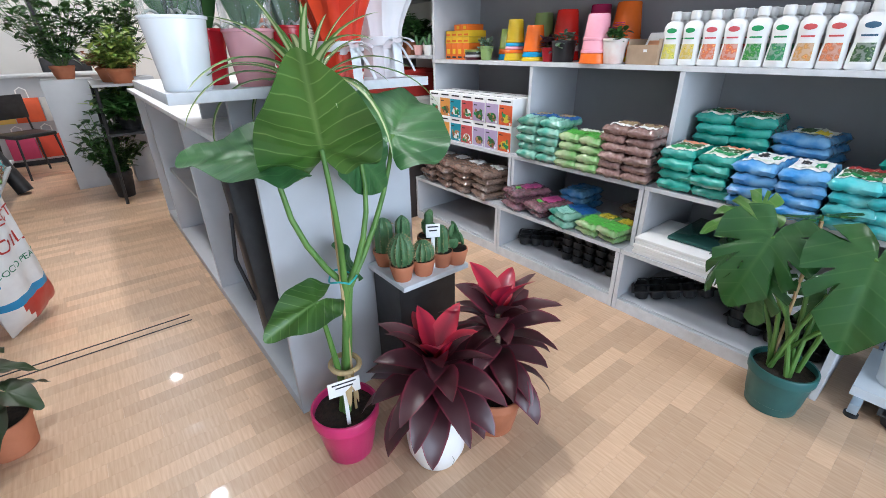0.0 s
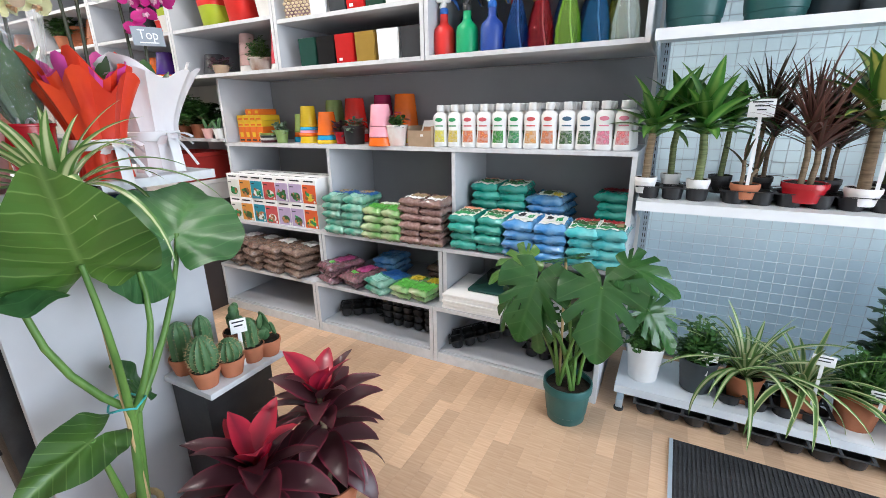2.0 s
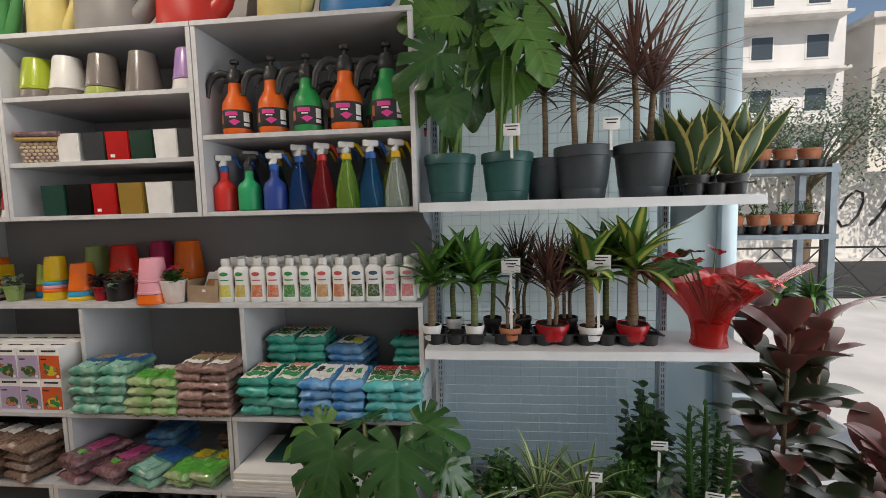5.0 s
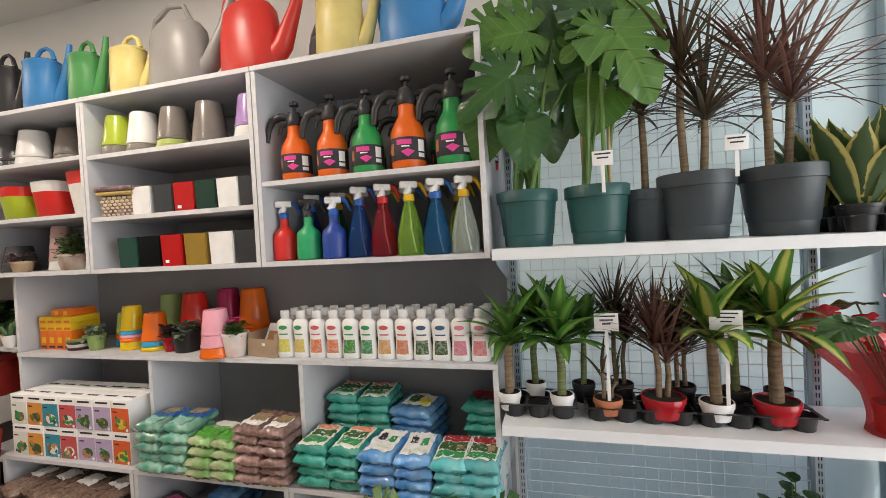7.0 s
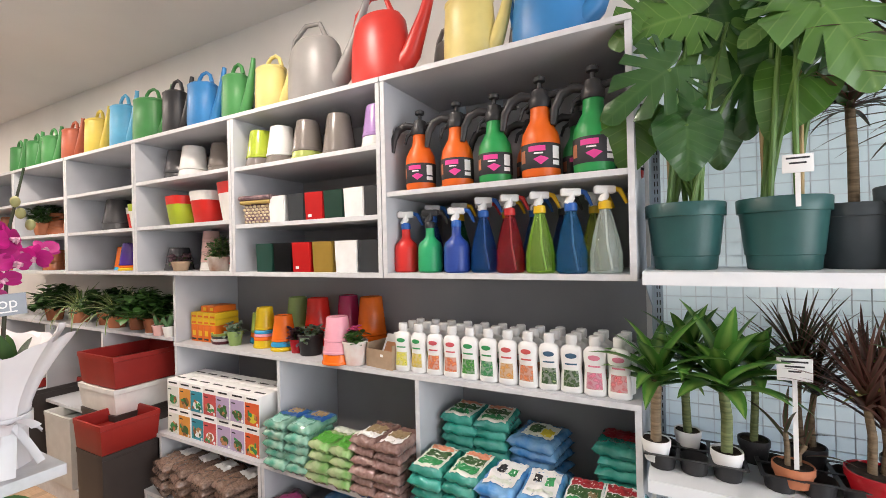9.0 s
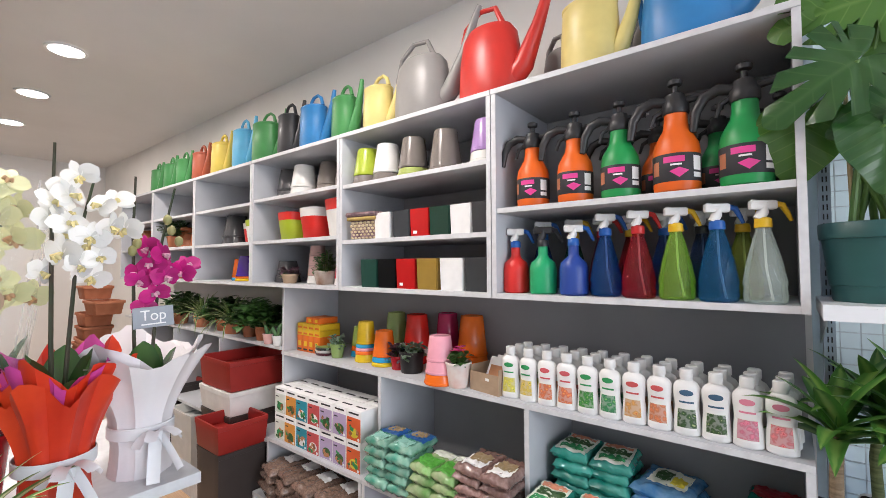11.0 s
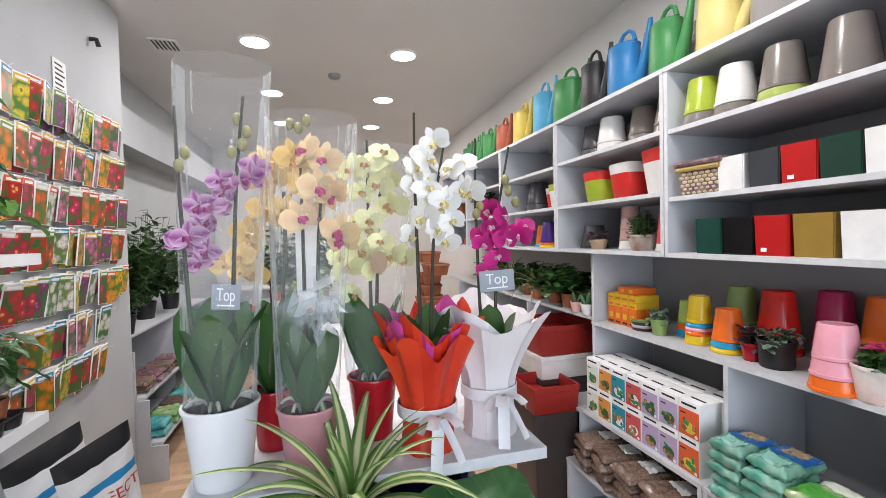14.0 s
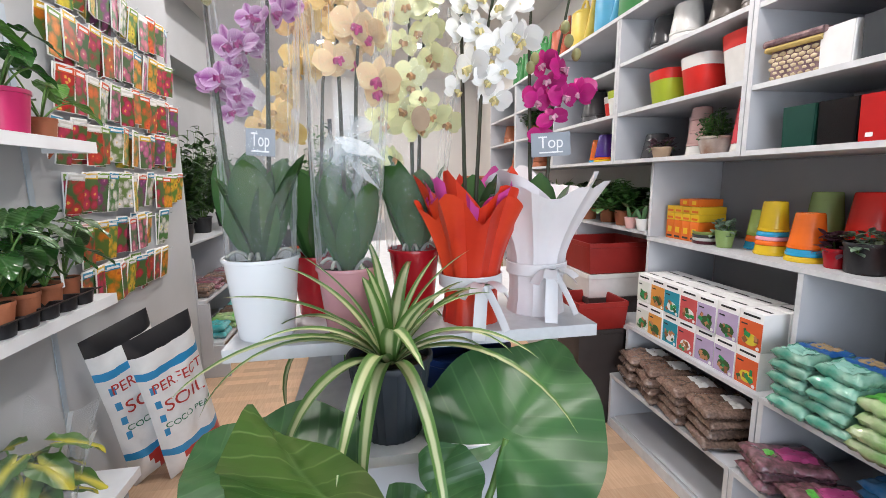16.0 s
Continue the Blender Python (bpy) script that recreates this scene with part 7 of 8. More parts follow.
def flower_mesh(outer, inner, lipc, size, name, stripes=0):
    pm = leaf_material(name + "_petal", outer, inner, rough=0.5, split=0.5, soft=0.4, mottling=60, blotch=0.5, veins=stripes, vein_color=(0.16, 0.012, 0.13))
    lm = leaf_material(name + "_lip", lipc, lipc, rough=0.4)
    bm = bmesh.new()
    # faces +x: petals spread in the yz plane
    for ang, L, w in ((90, 0.5, 0.3), (210, 0.5, 0.3), (330, 0.5, 0.3), (10, 0.55, 0.55), (170, 0.55, 0.55)):
        sub = bmesh.new()
        blade(sub, (0, 0, 0), 0, 0.15, L * size, w * size, 0.35, 0.12, "oval", 6)
        bmesh.ops.transform(sub, matrix=Matrix.Rotation(radians(90), 4, "Y") @ Matrix.Rotation(0, 4, "X"), verts=sub.verts)
        # blade ran along +x with up +z; turn so it runs along +y with its face to +x
        tmp = bpy.data.meshes.new("tmp")
        sub.to_mesh(tmp)
        sub.free()
        tmp.transform(Matrix.Rotation(radians(-90), 4, "Y"))
        tmp.transform(Matrix(((0, 0, 1, 0), (1, 0, 0, 0), (0, 1, 0, 0), (0, 0, 0, 1))))
        tmp.transform(Matrix.Rotation(radians(ang), 4, "X"))
        bm.from_mesh(tmp)
        bpy.data.meshes.remove(tmp)
    k = len(bm.faces)
    for ang in (-90, -40, -140):
        a = radians(ang)
        tube([(0.004, 0, 0), (0.1 * size + 0.01, 0.1 * size * math.cos(a), 0.1 * size * math.sin(a)), (0.17 * size, 0.16 * size * math.cos(a), 0.2 * size * math.sin(a))], [0.05 * size, 0.07 * size, 0.03 * size], 7, bm, 1)
    return mesh_of("flower", bm, [pm, lm])


FLOWERS = {"striped purple": flower_mesh((0.66, 0.42, 0.62), (0.3, 0.06, 0.26), (0.3, 0.02, 0.16), 0.08, "striped", 9), "yellow": flower_mesh((0.74, 0.56, 0.22), (0.68, 0.46, 0.15), (0.6, 0.36, 0.1), 0.095, "yellow"), "peach": flower_mesh((0.77, 0.6, 0.34), (0.74, 0.52, 0.3), (0.5, 0.05, 0.2), 0.105, "peach"),
           "cream": flower_mesh((0.74, 0.74, 0.42), (0.7, 0.72, 0.4), (0.5, 0.3, 0.15), 0.095, "cream"), "white": flower_mesh((0.85, 0.85, 0.83), (0.85, 0.85, 0.82), (0.75, 0.65, 0.3), 0.1, "white"), "magenta": flower_mesh((0.5, 0.01, 0.2), (0.42, 0.008, 0.16), (0.6, 0.3, 0.4), 0.082, "magenta")}
SPIKE = material("orchid_spike", (0.05, 0.035, 0.025), 0.5, color2=(0.03, 0.05, 0.02), scale=12)
BUD = leaf_material("orchid_bud", (0.25, 0.24, 0.1), (0.3, 0.26, 0.14), rough=0.5)
AER = material("aerial_root", (0.42, 0.44, 0.38), 0.6, scale=30, spread=0.3)


def crinkle(i, t, seed):
    """Folds of stiff film: sharp ridges running up and small dents between."""
    a = 6.2832 * i / 60
    ridge = 1 - abs(noise.noise((math.cos(a) * 4, math.sin(a) * 4, seed + t * 1.2))) * 2
    return 1 + 0.07 * ridge + 0.05 * noise.noise((math.cos(a) * 7, math.sin(a) * 7, seed + t * 6)) - 0.04


G_ORCHID = leaf_material("orchid_leaf", (0.035, 0.1, 0.03), (0.055, 0.13, 0.035), rough=0.2, split=0.7, soft=0.3, blotch=0.3)


def orchid(x, y, potmat, pr, ph, color, blooms, spikes, seed, label, film=None, leafn=6, buds=()):
    x, y = x + 0.08, y + 0.02
    blooms, buds = [[(bx + 0.05, by + 0.02, bz - 0.05) for bx, by, bz in group] for group in (blooms, buds)]
    o = thing("orchid_plant", label, "orchid", "moth orchids", m=pose(x, y, ORZ))
    pot(o, pr, ph, potmat, 0.74, 0.008)
    r = random.Random(seed)
    for i in range(leafn):
        bm = bmesh.new()
        a = i * 2.6 + seed
        blade(bm, (0.01 * math.cos(a), 0.01 * math.sin(a), ph * 0.9), a, 1.52 - 0.045 * i, 0.25 * r.uniform(0.8, 1.1), 0.105, 0.22, 0.14, "oval", 14, roll=r.uniform(-0.4, 0.4))
        part("leaf", bm, G_ORCHID, o)
    for i in range(5):
        a = r.uniform(0, 6.28)
        part("aerial_root", tube(arc((0.02 * math.cos(a), 0.02 * math.sin(a), ph * 0.9), (pr * 0.85 * math.cos(a + 0.5), pr * 0.85 * math.sin(a + 0.5), ph * 0.95 + 0.01), 0.02, 6), 0.004, 6), AER, o)
    for dy, top, lean in spikes:
        part("flower_spike", tube([(0.0, dy * 0.3, ph * 0.85), (0.005, dy * 0.8, top * 0.45), (0.0, dy + lean * 0.3, top * 0.8), (0.01, dy + lean, top)], [0.0055, 0.005, 0.004, 0.003], 8), SPIKE, o)
    more = [(bx - 0.035, by + r.uniform(-0.045, 0.045), bz + r.uniform(-0.045, 0.035)) for bx, by, bz in blooms]
    for bx, by, bz in list(blooms) + more:
        part("flower", FLOWERS[color], None, o, color + " orchid flower" if (bx, by, bz) == blooms[0] else "", pose(bx - x, by - y, bz - ORZ, r.uniform(-25, 25), r.uniform(-30, 25), r.uniform(-65, 45)) @ Matrix.Scale(r.uniform(0.75, 1.0), 4))
    for bx, by, bz in buds:
        b = bmesh.new()
        bmesh.ops.create_icosphere(b, subdivisions=2, radius=0.013, matrix=pose(bx - x, by - y, bz - ORZ) @ Matrix.Diagonal((1, 0.85, 1.2, 1)))
        part("bud", b, BUD, o)
    if film:
        r0, r1, h0, h1, lean = film
        bm = bmesh.new()
        n, k = 60, 20
        rows = []
        for j in range(k + 1):
            t = j / k
            rows.append([bm.verts.new(((r0 + (r1 - r0) * t) * math.cos(6.2832 * i / n) * crinkle(i, t, seed) * 0.8, lean * t + (r0 + (r1 - r0) * t) * math.sin(6.2832 * i / n) * crinkle(i, t, seed), h0 + (h1 - h0) * t)) for i in range(n)])
        for a, b in zip(rows, rows[1:]):
            for i in range(n):
                bm.faces.new((a[i], a[(i + 1) % n], b[(i + 1) % n], b[i]))
        f = part("film_sleeve", bm, FILM, o, "clear cellophane sleeve")
        f.visible_shadow = False
    return o


white_glaze = material("white_glaze", (0.8, 0.82, 0.84), 0.22, scale=6, spread=0.04)
orchid(-1.47, -1.845, white_glaze, 0.084, 0.185, "striped purple", [(-1.4, -1.80, 1.9), (-1.41, -1.76, 1.92), (-1.4, -1.84, 1.85), (-1.42, -1.87, 1.86), (-1.41, -1.89, 1.79), (-1.44, -1.83, 1.92), (-1.43, -1.86, 1.76)], [(-0.07, 0.85, 0.0), (0.04, 0.88, 0.03)], 1, "purple-striped moth orchid in a white pot, in clear film", (0.075, 0.1, 0.17, 0.95, 0.03), 7, [(-1.43, -1.78, 2.0), (-1.43, -1.77, 2.03), (-1.42, -1.8, 1.98), (-1.44, -1.9, 1.98), (-1.43, -1.91, 1.95), (-1.44, -1.79, 2.06)])
orchid(-1.62, -1.745, RED_POT, 0.065, 0.16, "yellow", [(-1.52, -1.72, 1.93), (-1.5, -1.68, 1.99), (-1.5, -1.74, 1.97), (-1.52, -1.70, 1.86), (-1.51, -1.75, 1.86), (-1.53, -1.66, 1.93), (-1.52, -1.79, 1.8), (-1.54, -1.81, 1.74), (-1.55, -1.78, 1.7)], [(0.0, 0.78, 0.02), (0.03, 0.74, 0.04)], 2, "yellow moth orchid in a red pot", None, 5, [(-1.5, -1.66, 2.06), (-1.5, -1.64, 2.08), (-1.5, -1.68, 2.07)])
orchid(-1.47, -1.655, plastic((0.6, 0.3, 0.33), 0.25), 0.074, 0.155, "peach", [(-1.40, -1.62, 1.9), (-1.40, -1.66, 1.83), (-1.41, -1.58, 1.88), (-1.42, -1.57, 1.8), (-1.42, -1.6, 1.97)], [(0.0, 0.72, 0.0), (0.03, 0.7, 0.02)], 3, "peach moth orchid in a pink pot, in clear film", (0.07, 0.105, 0.15, 0.84, 0.03), 6)
orchid(-1.6, -1.485, RED_POT, 0.07, 0.17, "cream", [(-1.5, -1.49, 1.97), (-1.49, -1.45, 2.0), (-1.5, -1.53, 1.96), (-1.5, -1.46, 1.92), (-1.51, -1.51, 1.9), (-1.49, -1.44, 1.87), (-1.5, -1.49, 1.83), (-1.5, -1.46, 1.77), (-1.51, -1.52, 1.75), (-1.5, -1.55, 1.7), (-1.5, -1.48, 1.7), (-1.51, -1.43, 1.73), (-1.52, -1.54, 1.63)], [(0.0, 0.82, 0.0), (0.02, 0.8, 0.03)], 4, "cream moth orchid in a red pot", (0.07, 0.12, 0.16, 0.8, 0.02), 6)
orchid(-1.49, -1.355, RED_POT, 0.065, 0.12, "white", [(-1.42, -1.35, 1.97), (-1.42, -1.33, 2.02), (-1.41, -1.29, 1.95), (-1.42, -1.35, 1.9), (-1.41, -1.31, 1.87), (-1.42, -1.36, 1.83), (-1.42, -1.33, 1.8), (-1.42, -1.29, 1.82), (-1.43, -1.38, 1.95), (-1.41, -1.27, 1.9)], [(-0.02, 0.87, 0.0), (0.02, 0.8, 0.04)], 5, "white moth orchid wrapped in red cellophane", None, 5)
orchid(-1.53, -1.165, WHITE, 0.06, 0.12, "magenta", [(-1.43, -1.17, 1.8), (-1.43, -1.2, 1.76), (-1.42, -1.15, 1.83), (-1.42, -1.14, 1.77), (-1.43, -1.16, 1.72), (-1.44, -1.09, 1.78)], [(-0.03, 0.82, 0.0), (0.03, 0.8, 0.04)], 6, "magenta moth orchid wrapped in white paper", None, 5, [(-1.45, -1.2, 1.86), (-1.45, -1.21, 1.84), (-1.44, -1.12, 1.9), (-1.44, -1.13, 1.93), (-1.44, -1.1, 1.87)])
bpy.context.view_layer.update()
orchs = [o for o in scene.objects if o.name.startswith("orchid_plant")]
PAPER_WRAP = material("white_wrapping_paper", (0.8, 0.77, 0.78), 0.6, scale=5, color2=(0.72, 0.68, 0.7), bump=0.4, bscale=24)
RIBBON = material("white_ribbon", (0.8, 0.8, 0.82), 0.35, scale=20, spread=0.06)
red_o, white_o = orchs[4], orchs[5]
wrap(0.072, 0.115, 0.12, 0.26, material("red_tissue", (0.72, 0.06, 0.015), 0.4, color2=(0.5, 0.02, 0.012), scale=5, bump=0.4, bscale=20), red_o, "wrapping", "crumpled red wrapping paper", 1.0, points=6, amp=0.22, crease=0.09)
wrap(0.066, 0.12, 0.1, 0.275, bpy.data.materials["red_tissue"], red_o, "second_wrapping", "crumpled red wrapping paper", 6.3, points=5, amp=0.36, crease=0.1, z0=0.004)
wrap(0.06, 0.12, 0.1, 0.28, material("pink_tissue", (0.55, 0.06, 0.3), 0.5, scale=5), red_o, "inner_wrapping", "magenta inner wrapping", 3.0, points=4, amp=0.3, z0=0.01, crease=0.09)
wrap(0.075, 0.14, 0.145, 0.29, PAPER_WRAP, white_o, "wrapping", "creased white wrapping paper", 5.0, points=4, amp=0.18, crease=0.06)
wrap(0.07, 0.14, 0.125, 0.3, PAPER_WRAP, white_o, "inner_wrapping", "creased white wrapping paper", 8.2, points=3, amp=0.22, crease=0.06, z0=0.003)
for o, z in ((red_o, 0.105), (white_o, 0.12)):
    part("ribbon", lathe([(0.078, z - 0.016), (0.08, z - 0.014), (0.08, z + 0.014), (0.078, z + 0.016)], 28, caps="none"), RIBBON, o, "white satin ribbon")
    bm = bmesh.new()
    for a, p, L in ((0.5, 0.6, 0.07), (-0.5, 0.6, 0.07), (0.7, -0.9, 0.12), (-0.4, -1.0, 0.13), (1.2, 0.2, 0.07), (-1.1, 0.3, 0.07)):
        blade(bm, (0.082, 0.01, z), a, p, L, 0.03, 1.2 if p > 0 else 0.2, 0.3, "flat", 6)
    part("bow", bm, RIBBON, o)


def slate_tag(parent, x, y, z, w, h, tilt=0):
    t = part("slate_tag", boxed(-w / 2, w / 2, -0.002, 0, -h / 2, h / 2, bevel=0.0008), material("grey_tag", (0.33, 0.36, 0.4), 0.55, scale=20, spread=0.12), parent, "grey tag lettered Top", pose(x, y, z, 0, tilt, 82))
    me = text_mesh("Top", h * 0.72, w * 0.62)
    me.materials.clear()
    me.materials.append(PAPER)
    part("writing", me, None, t, "", pose(0, -0.0026, 0.004))
    part("writing_bar", boxed(-w * 0.3, w * 0.3, -0.0027, -0.0022, -h * 0.36, -h * 0.3), PAPER, t)


slate_tag(white_o, 0.075, 0.0, 0.43, 0.095, 0.056, -3)
slate_tag(orchs[0], 0.06, 0.03, 0.43, 0.06, 0.055, 4)
ov = part("hang_tag", lathe([(0.02, 0), (0.022, 0.001), (0.02, 0.002)], 20, sy=1.0, sx=1.3), CARDBOARD, orchs[3], "oval card hang tag", pose(0.12, 0.01, 0.49, 0, 90, 0))
bow = bmesh.new()
brng = random.Random(9)
for i in range(16):
    blade(bow, (0.085 + brng.uniform(-0.01, 0.01), 0.02 + brng.uniform(-0.02, 0.02), 0.4 + brng.uniform(-0.03, 0.04)), i * 0.9 + brng.uniform(-0.3, 0.3), brng.uniform(-1.3, 1.3), brng.uniform(0.07, 0.15), brng.uniform(0.04, 0.1), brng.uniform(-1.2, 1.2), brng.uniform(-0.7, 0.7), "sword", 4, twist=brng.uniform(-0.8, 0.8), roll=brng.uniform(-1.5, 1.5), wave=0.1)
for f in bow.faces:
    f.smooth = False
part("film_bow", bow, clear_film("silvery_film", (0.97, 0.99, 1.0), 0.16, 0.1, (0.85, 0.9, 0.93)), orchs[2], "crinkled clear film bow")
solo("paper_card", boxed(-0.03, 0.03, 0, 0.001, -0.1, 0.1), PAPER, "blank white care card among the orchid stems", "card", m=pose(-1.53, -1.63, 1.68, 0, 0, 85))
tray = solo("blue_tub", lathe([(0.1, 0), (0.11, 0.005), (0.12, 0.07), (0.128, 0.075), (0.128, 0.09), (0.115, 0.09), (0.1, 0.02)], 28), plastic((0.02, 0.05, 0.2), 0.3), "dark blue plastic tub on the island counter", "tub", m=pose(-1.41, -1.36, 1.0225))

# ---- south side: seed packets, shelving, soil ----
PRINTS = [seed_print("packet_red", ((0.55, 0.03, 0.03), (0.75, 0.5, 0.1)), (0.05, 0.13, 0.03), 20), seed_print("packet_orange", ((0.75, 0.25, 0.02), (0.5, 0.1, 0.02)), (0.08, 0.16, 0.03), 18), seed_print("packet_white", ((0.75, 0.73, 0.68), (0.7, 0.55, 0.1)), (0.1, 0.2, 0.05), 24), seed_print("packet_pink", ((0.6, 0.15, 0.3), (0.7, 0.5, 0.4)), (0.06, 0.12, 0.04)), seed_print("packet_yellow", ((0.75, 0.5, 0.04), (0.3, 0.12, 0.02)), (0.1, 0.22, 0.04)), seed_print("packet_purple", ((0.25, 0.05, 0.2), (0.5, 0.2, 0.35)), (0.07, 0.14, 0.04))]
HEADS = [plastic(c, 0.4, "packet_head") for c in ((0.2, 0.36, 0.06), (0.7, 0.12, 0.04), (0.75, 0.5, 0.05), (0.7, 0.7, 0.66), (0.05, 0.3, 0.5))]
srng = random.Random(77)


def seed_packet(x, z, w, h, mt, head, depth):
    p = thing("seed_packet", "printed paper seed packet with flower picture on a hook", "seed packet", "seed packets", m=pose(x, -2.907 + depth, z, srng.uniform(2, 11), srng.uniform(-3, 3), 180 + srng.uniform(-16, 16)))
    part("sachet", boxed(-w / 2, w / 2, -0.0035, 0.0035, -h, 0, bevel=0.001), PAPER, p)
    part("picture", boxed(-w / 2 * 0.98, w / 2 * 0.98, -0.0045, -0.0036, -h * 0.985, -h * 0.17), mt, p)
    hd = part("heading", boxed(-w / 2 * 0.95, w / 2 * 0.95, -0.0045, -0.0036, -h * 0.18, -h * 0.03), head, p)
    part("writing_bar", boxed(-w * 0.36, w * 0.36, -0.0051, -0.0046, -h * 0.14, -h * 0.08), PAPER, hd)


for row, z in enumerate((2.5, 2.27, 2.04, 1.81, 1.58, 1.35, 1.13)):
    nn = 12 if row < 5 else 9
    for i in range(nn):
        if row == 5 and i in (7,):
            continue
        x = -2.55 - i * 0.098 - (0.025 * (row % 3))
        mt = PRINTS[srng.choice((0, 0, 0, 1, 1, 2, 3, 4, 5))]
        w = srng.choice((0.09, 0.096, 0.1))
        for dpt in ((0.03, 0.07) if row == 0 else (0.02, 0.05)):
            seed_packet(x, z + srng.uniform(-0.014, 0.014), w, srng.choice((0.185, 0.192, 0.2)), mt, HEADS[srng.randrange(5)], dpt)
        hk = solo("display_hook", tube([(x, -2.909, z - 0.012), (x, -2.825, z - 0.012), (x, -2.81, z - 0.004)], 0.002, 6), WIRE, "thin metal display hook on the panel", "hook", "display hooks")
cs = thing("wall_notice", "printed white notice in clear film", "notice", m=pose(-3.09, -2.905, 2.62, 0, 0, 180))
part("sheet", boxed(-0.06, 0.06, -0.003, 0, -0.09, 0.09), PAPER, cs)
for i in range(6):
    part("writing_bar", boxed(-0.045, 0.045 - 0.01 * (i % 3), -0.0036, -0.0031, -0.07 + i * 0.026, -0.06 + i * 0.026), INK, cs)
kn = solo("wall_bracket", tube([(-3.45, -2.909, 2.98), (-3.45, -2.875, 2.98), (-3.45, -2.865, 2.94)], 0.014, 8), BLACK, "small black wall bracket", "bracket")
vent = thing("ceiling_vent", "small slotted white ceiling vent", "vent", m=pose(-4.3, -2.75, TOP))
part("frame", boxed(-0.1, 0.1, -0.1, 0.1, -0.012, 0), WHITE, vent)
for i in range(6):
    part("slat", boxed(-0.085, 0.085, -0.08 + i * 0.03, -0.068 + i * 0.03, -0.016, -0.0125), BLACK, vent)
sd = solo("smoke_detector", lathe([(0.045, -0.035), (0.055, -0.03), (0.06, -0.005), (0.06, 0)], 24), LAMINATE_SHADED, "round grey smoke detector on the ceiling", "detector", m=pose(-4.7, -1.42, TOP))


def soil_bag(m, label):
    b = thing("soil_bag", label, "soil bag", "large soil bags", m=m)
    w, h, d = 0.32, 0.88, 0.13
    bm = bmesh.new()
    n, k = 14, 20

    def surf(u, v):
        e = max(0, 1 - abs(u) ** 3) ** 0.6 * max(0, 1 - abs(v) ** 6) ** 0.55
        return d / 2 * e * (0.95 - 0.25 * v) + 0.02 * e * noise.noise((u * 2.4, v * 3, 4)) + 0.012 * e * (0.4 - abs(noise.noise((u * 4 + v * 2, v * 5, 8))))

    mats = [material("woven_white_bag", (0.74, 0.74, 0.73), 0.4, scale=14, spread=0.1, bump=0.5, bscale=30), plastic((0.02, 0.02, 0.022), 0.3), plastic((0.03, 0.25, 0.5), 0.35, "print"), plastic((0.45, 0.04, 0.03), 0.35, "print")]
    for sgn in (-1, 1):
        g = [[bm.verts.new((w / 2 * (2 * i / n - 1) * (1 - 0.06 * (1 - abs(2 * j / k - 1))), sgn * surf(2 * i / n - 1, 2 * j / k - 1), h * j / k)) for i in range(n + 1)] for j in range(k + 1)]
        for j in range(k):
            for i in range(n):
                q = (g[j][i], g[j][i + 1], g[j + 1][i + 1], g[j + 1][i])
                f = bm.faces.new(q if sgn < 0 else q[::-1])
                edge = i in (1, 12)
                if j >= 18:
                    f.material_index = 1
                elif j in (4, 15):
                    f.material_index = 2
                elif j < 4 and i > 5 - j:
                    f.material_index = 3
                elif edge and j % 2 and 5 < j < 15 and i == 1:
                    f.material_index = 2
    bmesh.ops.remove_doubles(bm, verts=bm.verts, dist=0.001)
    part("sack", bm, mats, b)
    for body, size, zz, ww, mt in (("PERFECT", 0.08, 0.6, 0.25, mats[3]), ("SOIL", 0.1, 0.48, 0.2, mats[3]), ("COCO PEAT", 0.047, 0.37, 0.24, plastic((0.02, 0.16, 0.08), 0.4, "print"))):
        me = text_mesh(body, size, ww)
        for v in me.vertices:
            v.co.y = -surf(v.co.x / (w / 2), 2 * (zz + v.co.z) / h - 1) - 0.002 + v.co.y * 0.3
            v.co.z += zz
        me.materials.clear()
        me.materials.append(mt)
        part("lettering", me, None, b, "red and green printed lettering" if body == "PERFECT" else "")


soil_bag(pose(-2.76, -2.565, 0.03, 9, -14, 144), "white and red printed sack of soil leaning on the panel")
soil_bag(pose(-2.74, -2.735, 0.03, 5, -13, 150), "white and red printed sack of soil behind another")


def side_metal():
    r = thing("side_metal_shelving", "pale metal shop shelving along the side wall", "shelving")
    for z in (1.70, 1.05, 0.2):
        b = bmesh.new()
        box(b, -2.46, -0.6, -2.905, -2.7, z - 0.006, z)
        box(b, -2.46, -0.6, -2.704, -2.7, z - 0.045, z - 0.0062)
        box(b, -2.46, -2.456, -2.905, -2.7045, z - 0.045, z - 0.0062)
        part("shelf", b, WHITE_METAL, r)
    for x in (-2.38, -1.3):
        part("post", boxed(x, x + 0.03, -2.9085, -2.9055, 0.0, 2.2), GREY_METAL, r)
        part("foot", boxed(x, x + 0.03, -2.905, -2.72, 0.0, 0.154), GREY_METAL, r)


side_metal()


